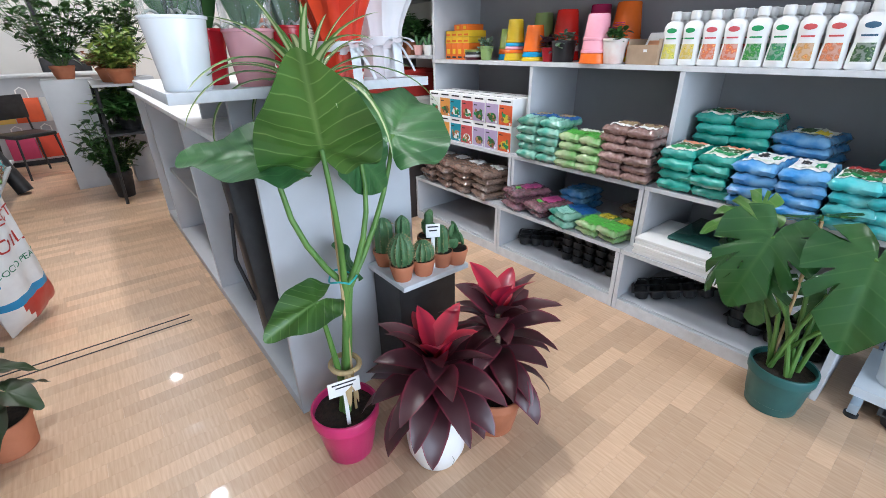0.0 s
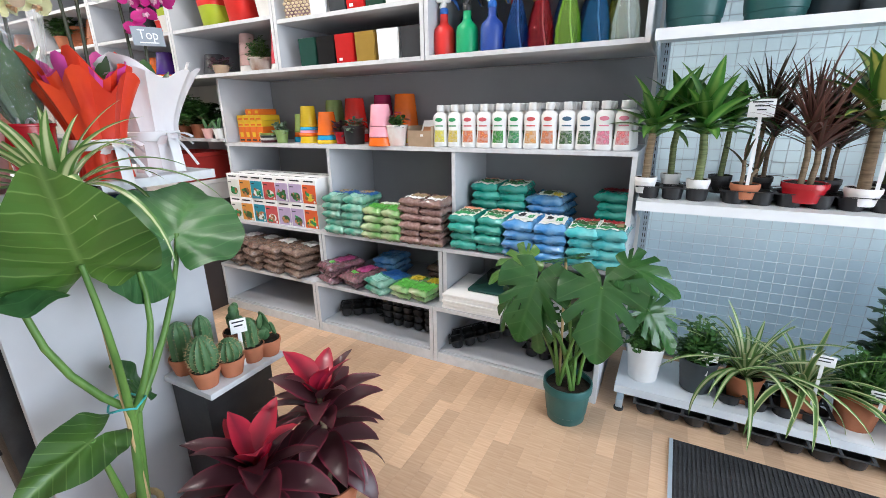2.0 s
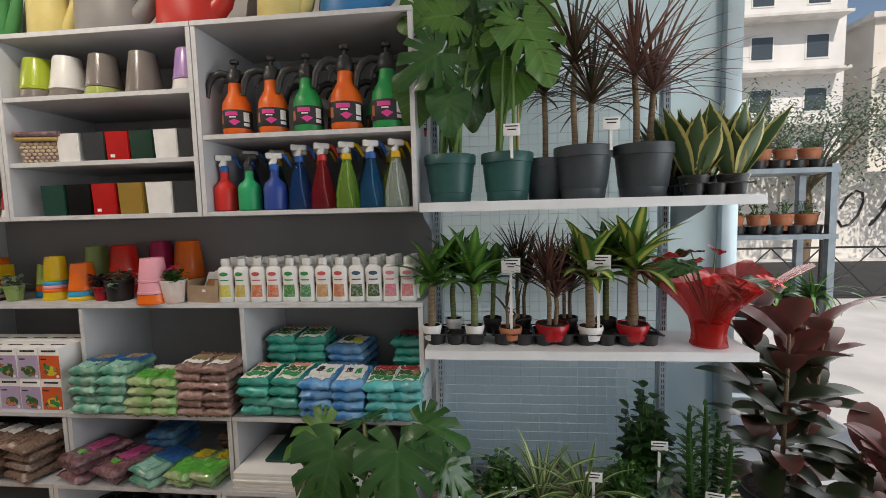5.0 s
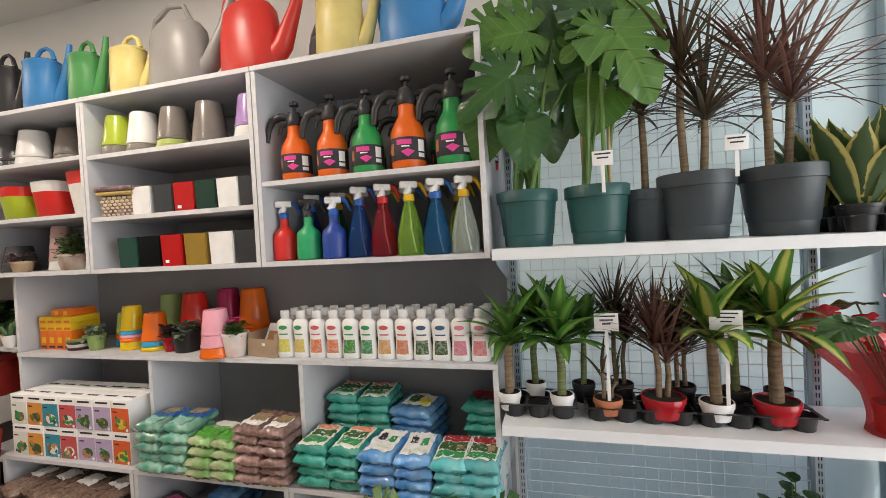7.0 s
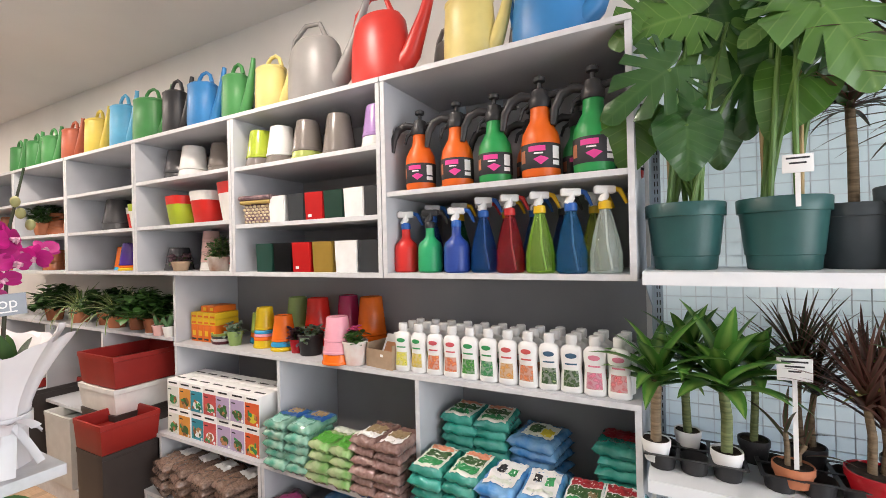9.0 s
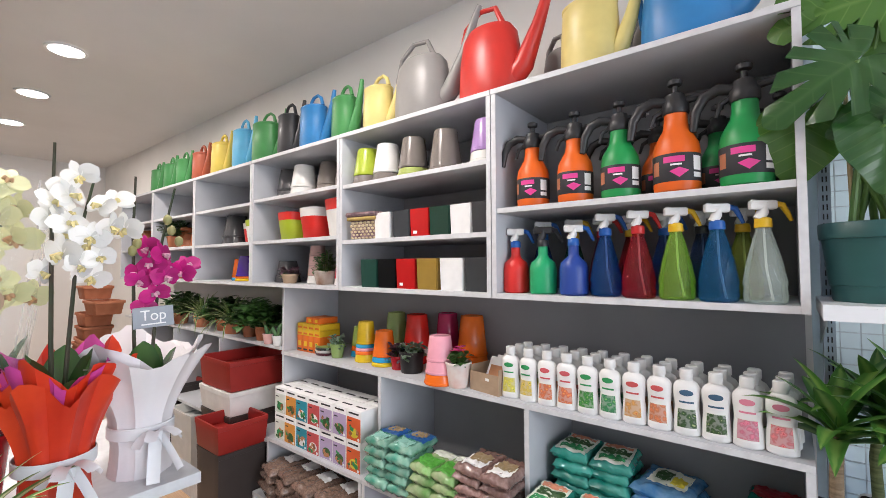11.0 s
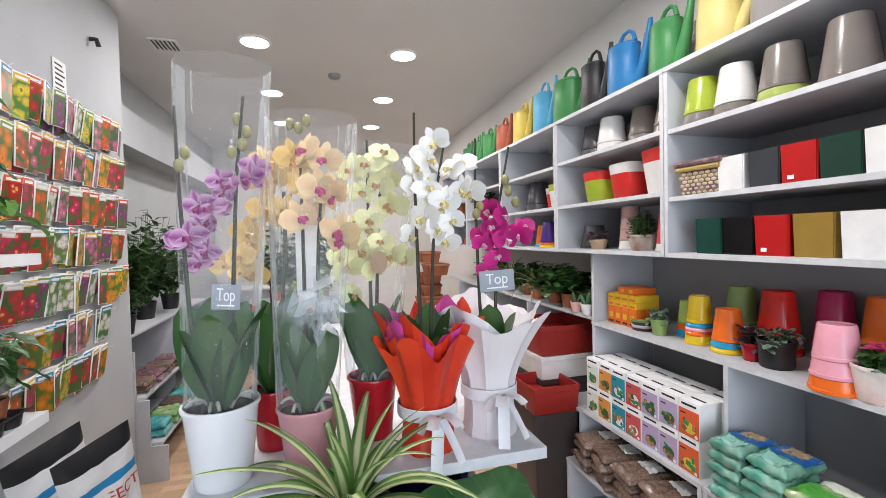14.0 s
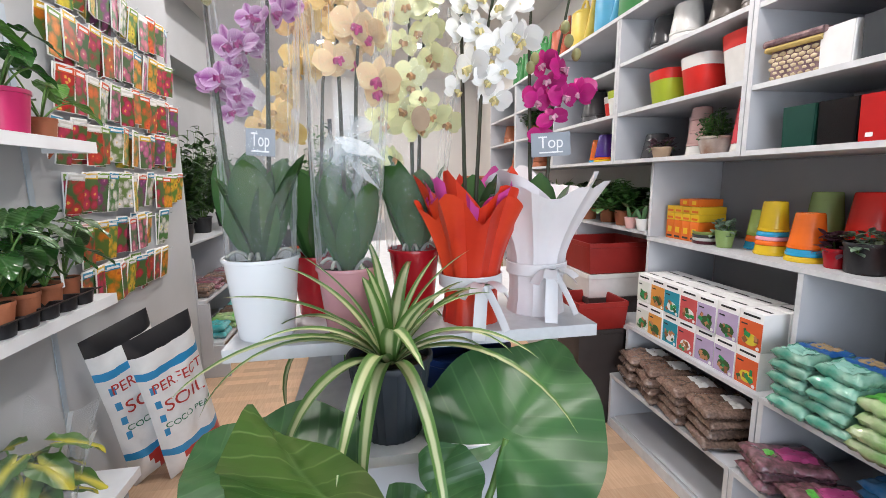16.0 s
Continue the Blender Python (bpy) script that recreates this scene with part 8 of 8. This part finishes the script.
def broadleaf(x, y, z, potmat, pr, ph, n, L, h, seed, label, mat, group="side shelf plants", spread=0.12):
    p = thing("leafy_plant", label, "plant", group, m=pose(x, y, z))
    pot(p, pr, ph, potmat, 0.78, 0.015)
    r = random.Random(seed)
    for i in range(n):
        a = i * 2.399
        t = i / n
        b = Vector((spread * math.cos(a) * r.uniform(0.4, 1), spread * math.sin(a) * r.uniform(0.4, 1), ph + h * (0.25 + 0.75 * t)))
        part("leaf", heart_leaf(b, (math.cos(a), math.sin(a), -0.45), (0.3 * math.cos(a), 0.3 * math.sin(a), 1), L * r.uniform(0.8, 1.15), L * 0.72, seed + i, sag=0.3), mat, p)
        part("stem", stalk((0, 0, ph * 0.85), b, (0, 0, 0.02), 0.004, 0.003), G_STEM, p)
    return p


broadleaf(-2.13, -2.8, 1.7, plastic((0.55, 0.03, 0.14), 0.3), 0.085, 0.15, 9, 0.14, 0.25, 3, "heart-leaved philodendron in a pink pot", G_MON)
broadleaf(-2.33, -2.81, 1.7, TERRACOTTA, 0.05, 0.08, 6, 0.13, 0.18, 5, "pale-leaved philodendron in a terracotta pot", G_MON_PALE)
seed_tray(pose(-2.1, -2.8, 1.05), 5, 2, 0.1, "black plastic carrier tray under potted plants", "plant trays")
for k, x in enumerate((-2.3, -2.18, -2.05, -1.92)):
    broadleaf(x, -2.8 + 0.01 * k, 1.07, TERRACOTTA, 0.055, 0.09, 9, 0.14, 0.3, 10 + k, "broad-leaved young plant in a terracotta pot", G_MON if k % 2 else G_DEEP)
sg = thing("price_sign", "white price sign on a stick in the plants", "sign", "shelf price signs", m=pose(-2.2, -2.74, 1.14))
price_tag(sg, 0, 0, 0, 0.16, 170, 0.05, 2, 0.045)
cro = broadleaf(-1.98, -2.79, 0.2, TERRACOTTA, 0.09, 0.13, 16, 0.17, 0.3, 21, "yellow-veined croton wrapped in clear film", leaf_material("croton_leaf", (0.06, 0.14, 0.03), (0.5, 0.45, 0.05), rough=0.3, split=0.25, soft=0.2), spread=0.1)
wrap(0.1, 0.12, 0.19, 0.42, FILM, cro, "film_wrap", "crinkled clear film", 4.0, points=6, amp=0.25).visible_shadow = False
broadleaf(-1.75, -2.6, 0.0, TERRACOTTA, 0.09, 0.14, 10, 0.15, 0.25, 25, "wrapped leafy plant in a terracotta pot on the floor", G_RUB)
hang = broadleaf(-1.97, -2.8, 1.7, TERRACOTTA, 0.06, 0.1, 14, 0.17, 0.75, 28, "tall leafy climbing plant in a terracotta pot", G_MON_PALE, spread=0.2)

side = thing("side_shelving", "grey laminate stepped shelving along the side wall", "shelf")
for x0, x1, y1, z in ((-6.1, -3.882, -2.95, 1.06), (-6.1, -3.882, -2.85, 0.62), (-6.1, -3.882, -2.75, 0.28)):
    part("shelf", boxed(x0, x1, SOUTH + 0.004, y1, z - T, z, bevel=0.001), LAMINATE, side)
for x in (-4.9, -6.1):
    part("upright", boxed(x, x + 0.02, SOUTH + 0.004, -2.95, 0.0, 1.037), LAMINATE, side)
part("step_panel", boxed(-3.88, -3.8605, -3.1, -2.9, 0, 0.955), LAMINATE, side)
part("step_panel", boxed(-3.88, -3.8605, -2.899, -2.82, 0, 0.6), LAMINATE, side)
part("step_panel", boxed(-3.88, -3.8605, -2.819, -2.71, 0, 0.26), LAMINATE, side)
for k, (x, y, h, n, rad) in enumerate(((-4.25, -3.1, 0.75, 620, 0.24), (-4.75, -3.12, 0.85, 620, 0.32), (-5.35, -3.1, 0.7, 480, 0.3), (-4.02, -3.02, 0.18, 120, 0.12))):
    bushy(x, y, 1.06, BLACK, 0.09, 0.15, G_DEEP, n, 0.1, 0.045, rad, h, 60 + k, "tall leafy potted plant on the side shelving", trail=0.7, shape="lance", group="side shelf plants")
for k in range(7):
    bag_stack(-4.05 - k * 0.24, -2.95, 0.62, 2, 0.2, 0.2, 0.05, PLUM if k % 2 else BARK, "dark packed bag on the side shelving", (), group="side shelf bags")
    bag_stack(-4.05 - k * 0.24, -2.85, 0.28, 2, 0.2, 0.2, 0.06, (AQUA, GREENB, BARK)[k % 3], "small packed goods bag on the side shelving", (), group="side shelf bags")

# ---- back of the shop ----
ct = thing("sales_counter", "grey laminate sales counter hung with paper bags", "counter", m=pose(-7.2, -2.3, 0))
part("front", boxed(-0.02, 0, -0.7, 0.7, 0.06, 1.0), LAMINATE, ct)
part("top", boxed(-0.55, 0.03, -0.72, 0.72, 1.0005, 1.03, bevel=0.002), LAMINATE_EDGE, ct)
part("side_panel", boxed(-0.53, -0.021, 0.68, 0.7, 0.0, 1.0), LAMINATE, ct)
part("side_panel", boxed(-0.53, -0.021, -0.7, -0.68, 0.0, 1.0), LAMINATE, ct)
part("plinth", boxed(-0.05, -0.025, -0.679, 0.679, 0, 0.0595), BLACK, ct)
BAGC = [((0.7, 0.5, 0.12), "yellow"), ((0.75, 0.12, 0.04), "orange"), ((0.8, 0.8, 0.78), "white"), ((0.6, 0.58, 0.5), "patterned"), ((0.6, 0.06, 0.16), "pink"), ((0.7, 0.08, 0.04), "red"), ((0.72, 0.5, 0.12), "yellow"), ((0.55, 0.08, 0.16), "pink")]
for i, (c, wd) in enumerate(BAGC):
    row, col = divmod(i, 4)
    y = -2.83 + col * 0.27 + row * 0.1
    z = 0.78 - row * 0.42
    b = thing("paper_bag", wd + " paper carrier bag hung on the counter front", "paper bag", "paper carrier bags", m=pose(-7.19, y, z))
    part("bag", boxed(0.0, 0.035, -0.13, 0.13, -0.27, 0.0, bevel=0.003), plastic(c, 0.6, "bag_paper"), b)
    part("handle", tube([(0.02, -0.05, -0.005), (0.02, -0.045, 0.09), (0.02, 0.0, 0.12), (0.02, 0.045, 0.09), (0.02, 0.05, -0.005)], 0.007, 6), PAPER, b)


def side_chair(m):
    c = thing("side_chair", "black metal side chair with a padded seat", "chair", m=m)
    part("seat", boxed(-0.2, 0.2, -0.2, 0.2, 0.43, 0.47, bevel=0.012), BLACK, c)
    for sx in (-0.18, 0.18):
        for sy in (-0.18, 0.18):
            part("leg", tube([(sx, sy, 0.43), (sx * 1.15, sy * 1.15, 0.0)], 0.011, 8), BLACK, c)
    part("backrest", boxed(-0.2, 0.2, 0.19, 0.215, 0.6, 0.85, bevel=0.01), BLACK, c)
    for sx in (-0.18, 0.18):
        part("back_post", tube([(sx, 0.19, 0.44), (sx, 0.205, 0.62)], 0.01, 8), BLACK, c)


side_chair(pose(-6.6, -2.62, 0, 0, 0, 120))
oc = thing("office_chair", "black padded office chair behind the counter", "chair", m=pose(-8.05, -2.05, 0, 0, 0, 10))
part("backrest", boxed(-0.05, 0.03, -0.27, 0.27, 0.65, 1.2, bevel=0.03), BLACK, oc)
part("seat", boxed(0.05, 0.42, -0.25, 0.25, 0.45, 0.55, bevel=0.03), BLACK, oc)
part("column", lathe([(0.04, 0.03), (0.03, 0.449)], 14, at=(0.2, 0, 0)), BLACK, oc)
part("back_support", boxed(-0.03, 0.1, -0.04, 0.04, 0.5, 0.66), BLACK, oc)
for k in range(5):
    a = k * 1.2566
    part("foot", tube([(0.2, 0, 0.06), (0.2 + 0.28 * math.cos(a), 0.28 * math.sin(a), 0.025)], 0.02, 8), BLACK, oc)
solo("door_1", boxed(WEST + 0.002, WEST + 0.04, -3.1, -2.25, 0.0, 2.6), WHITE_PAINT, "white door in the back wall", "door", kind="structure")
solo("trim", boxed(WEST + 0.002, WEST + 0.03, -2.24, -2.17, 0.0, 2.6), BLACK, "black door frame strip", "trim", kind="structure")
sw = thing("light_switch", "white double light switch on the back wall", "switch", m=pose(WEST + 0.002, -1.9, 1.45))
part("plate", boxed(0, 0.012, -0.04, 0.04, -0.08, 0.08, bevel=0.002), WHITE, sw)
part("rocker", boxed(0.0125, 0.018, -0.025, 0.025, -0.06, -0.01), WHITE, sw)
part("rocker", boxed(0.0125, 0.018, -0.025, 0.025, 0.01, 0.06), WHITE, sw)

# plant stand between the island and the counter
ps = thing("plant_stand", "dark two-tier plant stand with grey boards", "stand", m=pose(-5.1, -1.75, 0))
for z, w in ((1.02, 0.4), (0.62, 0.42)):
    part("tier", boxed(-w, w, -0.2, 0.2, z - 0.02, z), LAMINATE if z > 0.9 else BLACK, ps)
for sx in (-0.36, 0.36):
    for sy in (-0.18, 0.18):
        part("leg", tube([(sx, sy, 0.999), (sx * 1.12, sy * 1.25, 0.0)], 0.014, 8), BLACK, ps)
RUST = leaf_material("rusty_leaf", (0.2, 0.06, 0.025), (0.26, 0.1, 0.03), rough=0.45)
for k, (x, y, z, mt, h, rad, L) in enumerate(((-5.35, -1.75, 1.02, RUST, 0.14, 0.16, 0.05), (-5.05, -1.78, 1.02, RUST, 0.15, 0.16, 0.05), (-4.78, -1.72, 1.02, G_LIME, 0.3, 0.18, 0.08), (-5.3, -1.78, 0.62, G_LIME, 0.25, 0.18, 0.08), (-4.9, -1.75, 0.62, G_SMALL, 0.22, 0.2, 0.1), (-5.7, -1.6, 1.03, G_DEEP, 0.8, 0.35, 0.1), (-5.75, -2.1, 1.03, G_SMALL, 0.9, 0.34, 0.09), (-5.0, -1.95, 0.0, G_DEEP, 0.5, 0.22, 0.08))):
    if z > 1.025:
        solo("plinth_block", boxed(x - 0.2, x + 0.2, y - 0.2, y + 0.2, 0, z, bevel=0.002), LAMINATE, "grey plinth under a tall plant", "plinth")
    bushy(x, y, z, BLACK if z < 1 else TERRACOTTA, 0.1, 0.12 if z else 0.25, mt, 620, L * 1.1, L * 0.55, rad * 1.25, h * 1.15, 80 + k, {RUST: "rust-coloured leafy plant in a terracotta pot", G_LIME: "lime green leafy plant in a dark pot", G_SMALL: "fresh green plant in a black pot", G_DEEP: "tall dark green plant in a black pot"}[mt], trail=0.5, shape="lance", group="stand plants")
solo("umbrella_case", tube([(-5.75, -2.72, 0.02), (-5.9, -2.95, 0.75)], [0.07, 0.05], 12), BLACK, "black padded carrying case leaning on the shelving", "case")

# ---- shop front and street ----
FRAME = material("pale_blue_aluminium", (0.45, 0.55, 0.6), 0.35, metal=0.4, scale=8, spread=0.1)
FROST = material("frosted_glass", (0.7, 0.85, 0.89), 0.3, scale=2, spread=0.12, trans=0.7, ior=1.45)
win = thing("window_1", "frosted shop window behind the metal shelving", "window", kind="structure")
part("pane", boxed(0.08, 1.58, WALL_Y + 0.05, WALL_Y + 0.058, 0.12, 2.8), FROST, win, "frosted pale glass")
for a in ((0.05, 0.08, WALL_Y + 0.02, WALL_Y + 0.1, 0.0, 2.85), (1.58, 1.66, WALL_Y + 0.0, WALL_Y + 0.12, 0.0, 2.85), (0.081, 1.579, WALL_Y + 0.02, WALL_Y + 0.1, 0.0, 0.12), (0.081, 1.579, WALL_Y + 0.02, WALL_Y + 0.1, 2.8, 2.85)):
    part("window_frame", boxed(*a, bevel=0.002), FRAME, win)
win.children[0].visible_shadow = False
mat_rubber = material("ribbed_rubber", (0.035, 0.037, 0.042), 0.8, scale=60, spread=0.4, bump=0.6, bscale=80)
bm = bmesh.new()
box(bm, 0.32, 2.6, -1.9, -0.26, -0.003, 0.006)
dm = solo("door_mat", bm, mat_rubber, "dark grey ribbed entrance mat on the floor", "door mat")
rib_mesh = mesh_of("rib", boxed(0, 0.008, -1.895, -0.265, 0.0062, 0.0095), [mat_rubber])
for i in range(140):
    part("rib", rib_mesh, None, dm, "", pose(0.325 + i * 0.0162, 0, 0))
part("edge_strip", boxed(0.305, 0.3195, -1.9, -0.26, 0, 0.008), GREY_METAL, dm, "metal edging strip")
PAVE = material("pale_paving", (0.74, 0.73, 0.71), 0.85, scale=1.2, spread=0.25, bump=0.3, bscale=20)
ASPH = material("asphalt", (0.06, 0.06, 0.062), 0.9, scale=3, spread=0.3, bump=0.5, bscale=60)
solo("ground", boxed(-200, 300, WALL_Y + 0.16, 300, -0.4, -0.1), PAVE, "pale paved ground outside", "ground", kind="structure")
solo("pavement", boxed(-40, 80, WALL_Y + 0.16, 5.6, -0.099, -0.03), PAVE, "sunlit pale pavement", "pavement", kind="structure")
solo("road", boxed(-40, 80, 6.3, 11.5, -0.0985, -0.09), ASPH, "asphalt road in the sun", "road", kind="structure")


def railing(x):
    f = thing("street_railing", "black metal street railing with crossed bars", "railing", "street railings", m=pose(x, 5.5, -0.03))
    for px in (0, 1.5):
        part("post", tube([(px, 0, 0), (px, 0, 1.05)], 0.03, 8), BLACK, f)
    for z in (0.15, 0.92):
        part("rail", tube([(0, 0, z), (1.5, 0, z)], 0.018, 6), BLACK, f)
    for a, b in (((0, 0.15), (0.75, 0.92)), ((0.75, 0.15), (0, 0.92)), ((0.75, 0.15), (1.5, 0.92)), ((1.5, 0.15), (0.75, 0.92))):
        part("cross_bar", tube([(a[0], 0, a[1]), (b[0], 0, b[1])], 0.011, 6), BLACK, f)


for k in range(7):
    railing(2.6 + k * 1.55)
gw = thing("boundary_wall", "white rendered wall with black graffiti strokes", "wall", m=pose(14, 12.5, -0.1))
part("wall", boxed(-12, 16, 0, 0.25, 0, 2.6), WHITE_PAINT, gw)
for x0 in (-2.6, -1.7, -0.7, 0.3):
    part("graffiti_stroke", tube([(x0 + 0.35 * math.cos(a * 0.7 + x0), -0.01, 1.5 + 0.55 * math.sin(a * 0.7)) for a in range(9)], 0.035, 6), BLACK, gw)


def street_tree(x, y, h, seed):
    t = thing("street_tree", "street tree with a loose grey-green crown", "tree", "street trees", m=pose(x, y, -0.1))
    r = random.Random(seed)
    part("trunk", tube([(0, 0, 0), (0.1, 0, h * 0.25), (0.05, 0.1, h * 0.5)], [0.16, 0.13, 0.09], 10), CANE, t)
    lv = bmesh.new()
    lm = bmesh.new()
    for i in range(14):
        a = i * 2.399
        end = Vector((h * 0.33 * math.cos(a) * r.uniform(0.5, 1), h * 0.33 * math.sin(a) * r.uniform(0.5, 1), h * r.uniform(0.5, 1)))
        tube(arc((0.05, 0.05, h * 0.4), end, 0.1, 4), [0.06, 0.05, 0.035, 0.02, 0.01], 5, lm)
        for k in range(420):
            p = end + Vector((r.gauss(0, 0.5), r.gauss(0, 0.5), r.gauss(0, 0.42)))
            blade(lv, p, r.uniform(0, 6.28), r.uniform(-0.8, 0.8), 0.12, 0.055, 0.2, 0.1, "oval", 2)
    part("limb", lm, CANE, t)
    part("crown", lv, G_GREY, t)["kind"] = "stuff"


street_tree(9.5, 11.6, 5.0, 3)
street_tree(13.5, 11.2, 5.5, 4)
street_tree(6.4, 11.6, 4.8, 5)


def house(x, y, w, d, h, color, seed):
    b = thing("apartment_building", "pale apartment building with rows of windows and balconies", "building", "apartment buildings", m=pose(x, y, -0.1))
    part("wall", boxed(-w / 2, w / 2, 0, d, 0, h), material("render_coat", color, 0.85, scale=0.6, spread=0.15), b)
    part("roof", boxed(-w / 2 - 0.3, w / 2 + 0.3, -0.3, d + 0.3, h, h + 0.3), PAVE, b)
    glass = plastic((0.06, 0.08, 0.1), 0.1, "far_glass")
    for fl in range(int(h // 3)):
        for k in range(int(w // 3)):
            xx = -w / 2 + 1.5 + k * 3
            wdw = part("window", boxed(xx - 0.65, xx + 0.65, -0.04, 0.02, fl * 3 + 1.0, fl * 3 + 2.4), WHITE, b)
            part("pane", boxed(xx - 0.57, xx + 0.57, -0.06, -0.0405, fl * 3 + 1.08, fl * 3 + 2.32), glass, wdw)
        part("balcony", boxed(-w / 2 + 0.4, w / 2 - 0.4, -1.1, -0.07, fl * 3 + 0.1, fl * 3 + 0.25), PAVE, b)


house(12, 26, 18, 10, 15, (0.8, 0.8, 0.8), 1)
house(31, 26, 17, 10, 12, (0.76, 0.72, 0.66), 2)
house(-8, 27, 20, 10, 15, (0.76, 0.75, 0.73), 3)


# plant rack outside the door
RACK_METAL = material("weathered_rack_metal", (0.2, 0.24, 0.27), 0.45, metal=0.3, scale=14, spread=0.25)
rk = thing("plant_rack", "slotted metal plant rack outside the door", "rack", m=pose(2.12, 0.95, -0.03))
for sx in (-0.33, 0.24):
    for sy in (-0.13, 0.13):
        part("post", boxed(sx - 0.02, sx + 0.02, sy - 0.02, sy + 0.02, 0, 1.86), RACK_METAL, rk)
for z in (0.45, 0.95, 1.45, 1.84):
    part("shelf", boxed(-0.36, 0.27, -0.155, 0.155, z - 0.03, z), RACK_METAL, rk)
for z in (1.45, 1.84):
    seed_tray(pose(2.08, 0.93, z - 0.03), 5, 2, 0.11, "black plastic carrier tray on the outdoor rack", "plant trays")
    for k in range(4):
        bushy(1.86 + k * 0.14, 0.9, z - 0.01, TERRACOTTA, 0.062, 0.1, G_GREY if z > 1.6 else G_SMALL, 150, 0.02, 0.01, 0.075, 0.1, 100 + k + int(z * 10), "small potted herb on the outdoor rack", group="outdoor herbs")
for k in range(3):
    spider_plant(pose(1.9 + k * 0.2, 0.85, 0.92), BLACK, 0.08, 0.12, 24, 0.3, 0.03, 120 + k, G_DRAC, "fern-like green plant on the outdoor rack")
for k in range(2):
    cy = bushy(2.25 + k * 0.35, 0.1 + 0.1 * k, 0.0, plastic((0.5, 0.02, 0.05)), 0.1, 0.2, G_SMALL, 160, 0.06, 0.045, 0.15, 0.16, 130 + k, "red-flowering plant in a red pot by the door", group="flowering plants")
    bm = bmesh.new()
    rr = random.Random(140 + k)
    for i in range(60):
        a, q = rr.uniform(0, 6.28), 0.16 * math.sqrt(rr.random())
        c = Vector((q * math.cos(a), q * math.sin(a), 0.38 + 0.12 * (1 - q / 0.16) + rr.uniform(-0.02, 0.02)))
        for j in range(5):
            blade(bm, c, j * 1.257 + i, 0.5, 0.03, 0.024, 0.3, 0.1, "oval", 3)
    part("blossom", bm, leaf_material("red_blossom", (0.55, 0.02, 0.05), (0.5, 0.02, 0.04), rough=0.5), cy, "dense red blossoms")["kind"] = "stuff"

# ---- floor strips ----
def strip_mesh(w, l):
    return mesh_of("floor_strip", boxed(-w / 2, w / 2, -l / 2, l / 2, -0.004, 0.0, bevel=0.0003), FLOOR, smooth=False)


floor_ob = bpy.data.objects["floor"]
frng = random.Random(5)
SW = 0.068
LENS = [0.3, 0.38, 0.46, 0.54]
SM = [strip_mesh(SW - 0.0002, l - 0.0002) for l in LENS]
near, verts, faces = 0, [], []
x = WEST + SW / 2
while x < EAST - 0.03:
    y = SOUTH + 0.002 - frng.uniform(0, 0.4)
    while y < WALL_Y - 0.01:
        k = frng.randrange(4)
        l = LENS[k]
        yc = y + l / 2
        y0, y1 = max(y, SOUTH + 0.002), min(y + l, WALL_Y - 0.002)
        inside = y0 == y and y1 == y + l
        if inside and -1.9 < x < 0.3 and -2.6 < yc < -0.1 and near < 300:
            part("floor_strip", SM[k], None, floor_ob, "", pose(x, yc, 0.0))
            near += 1
        elif y1 - y0 > 0.02:
            b = len(verts)
            h = SW / 2 - 0.0003
            verts += [(x - h, y0 + 0.0003, 0), (x + h, y0 + 0.0003, 0), (x + h, y1 - 0.0003, 0), (x - h, y1 - 0.0003, 0)]
            faces.append((b, b + 1, b + 2, b + 3))
        y += l
    x += SW
me = bpy.data.meshes.new("floor_strips")
me.from_pydata(verts, [], faces)
me.materials.append(FLOOR)
part("floor_strips", me, None, floor_ob)["kind"] = "stuff"
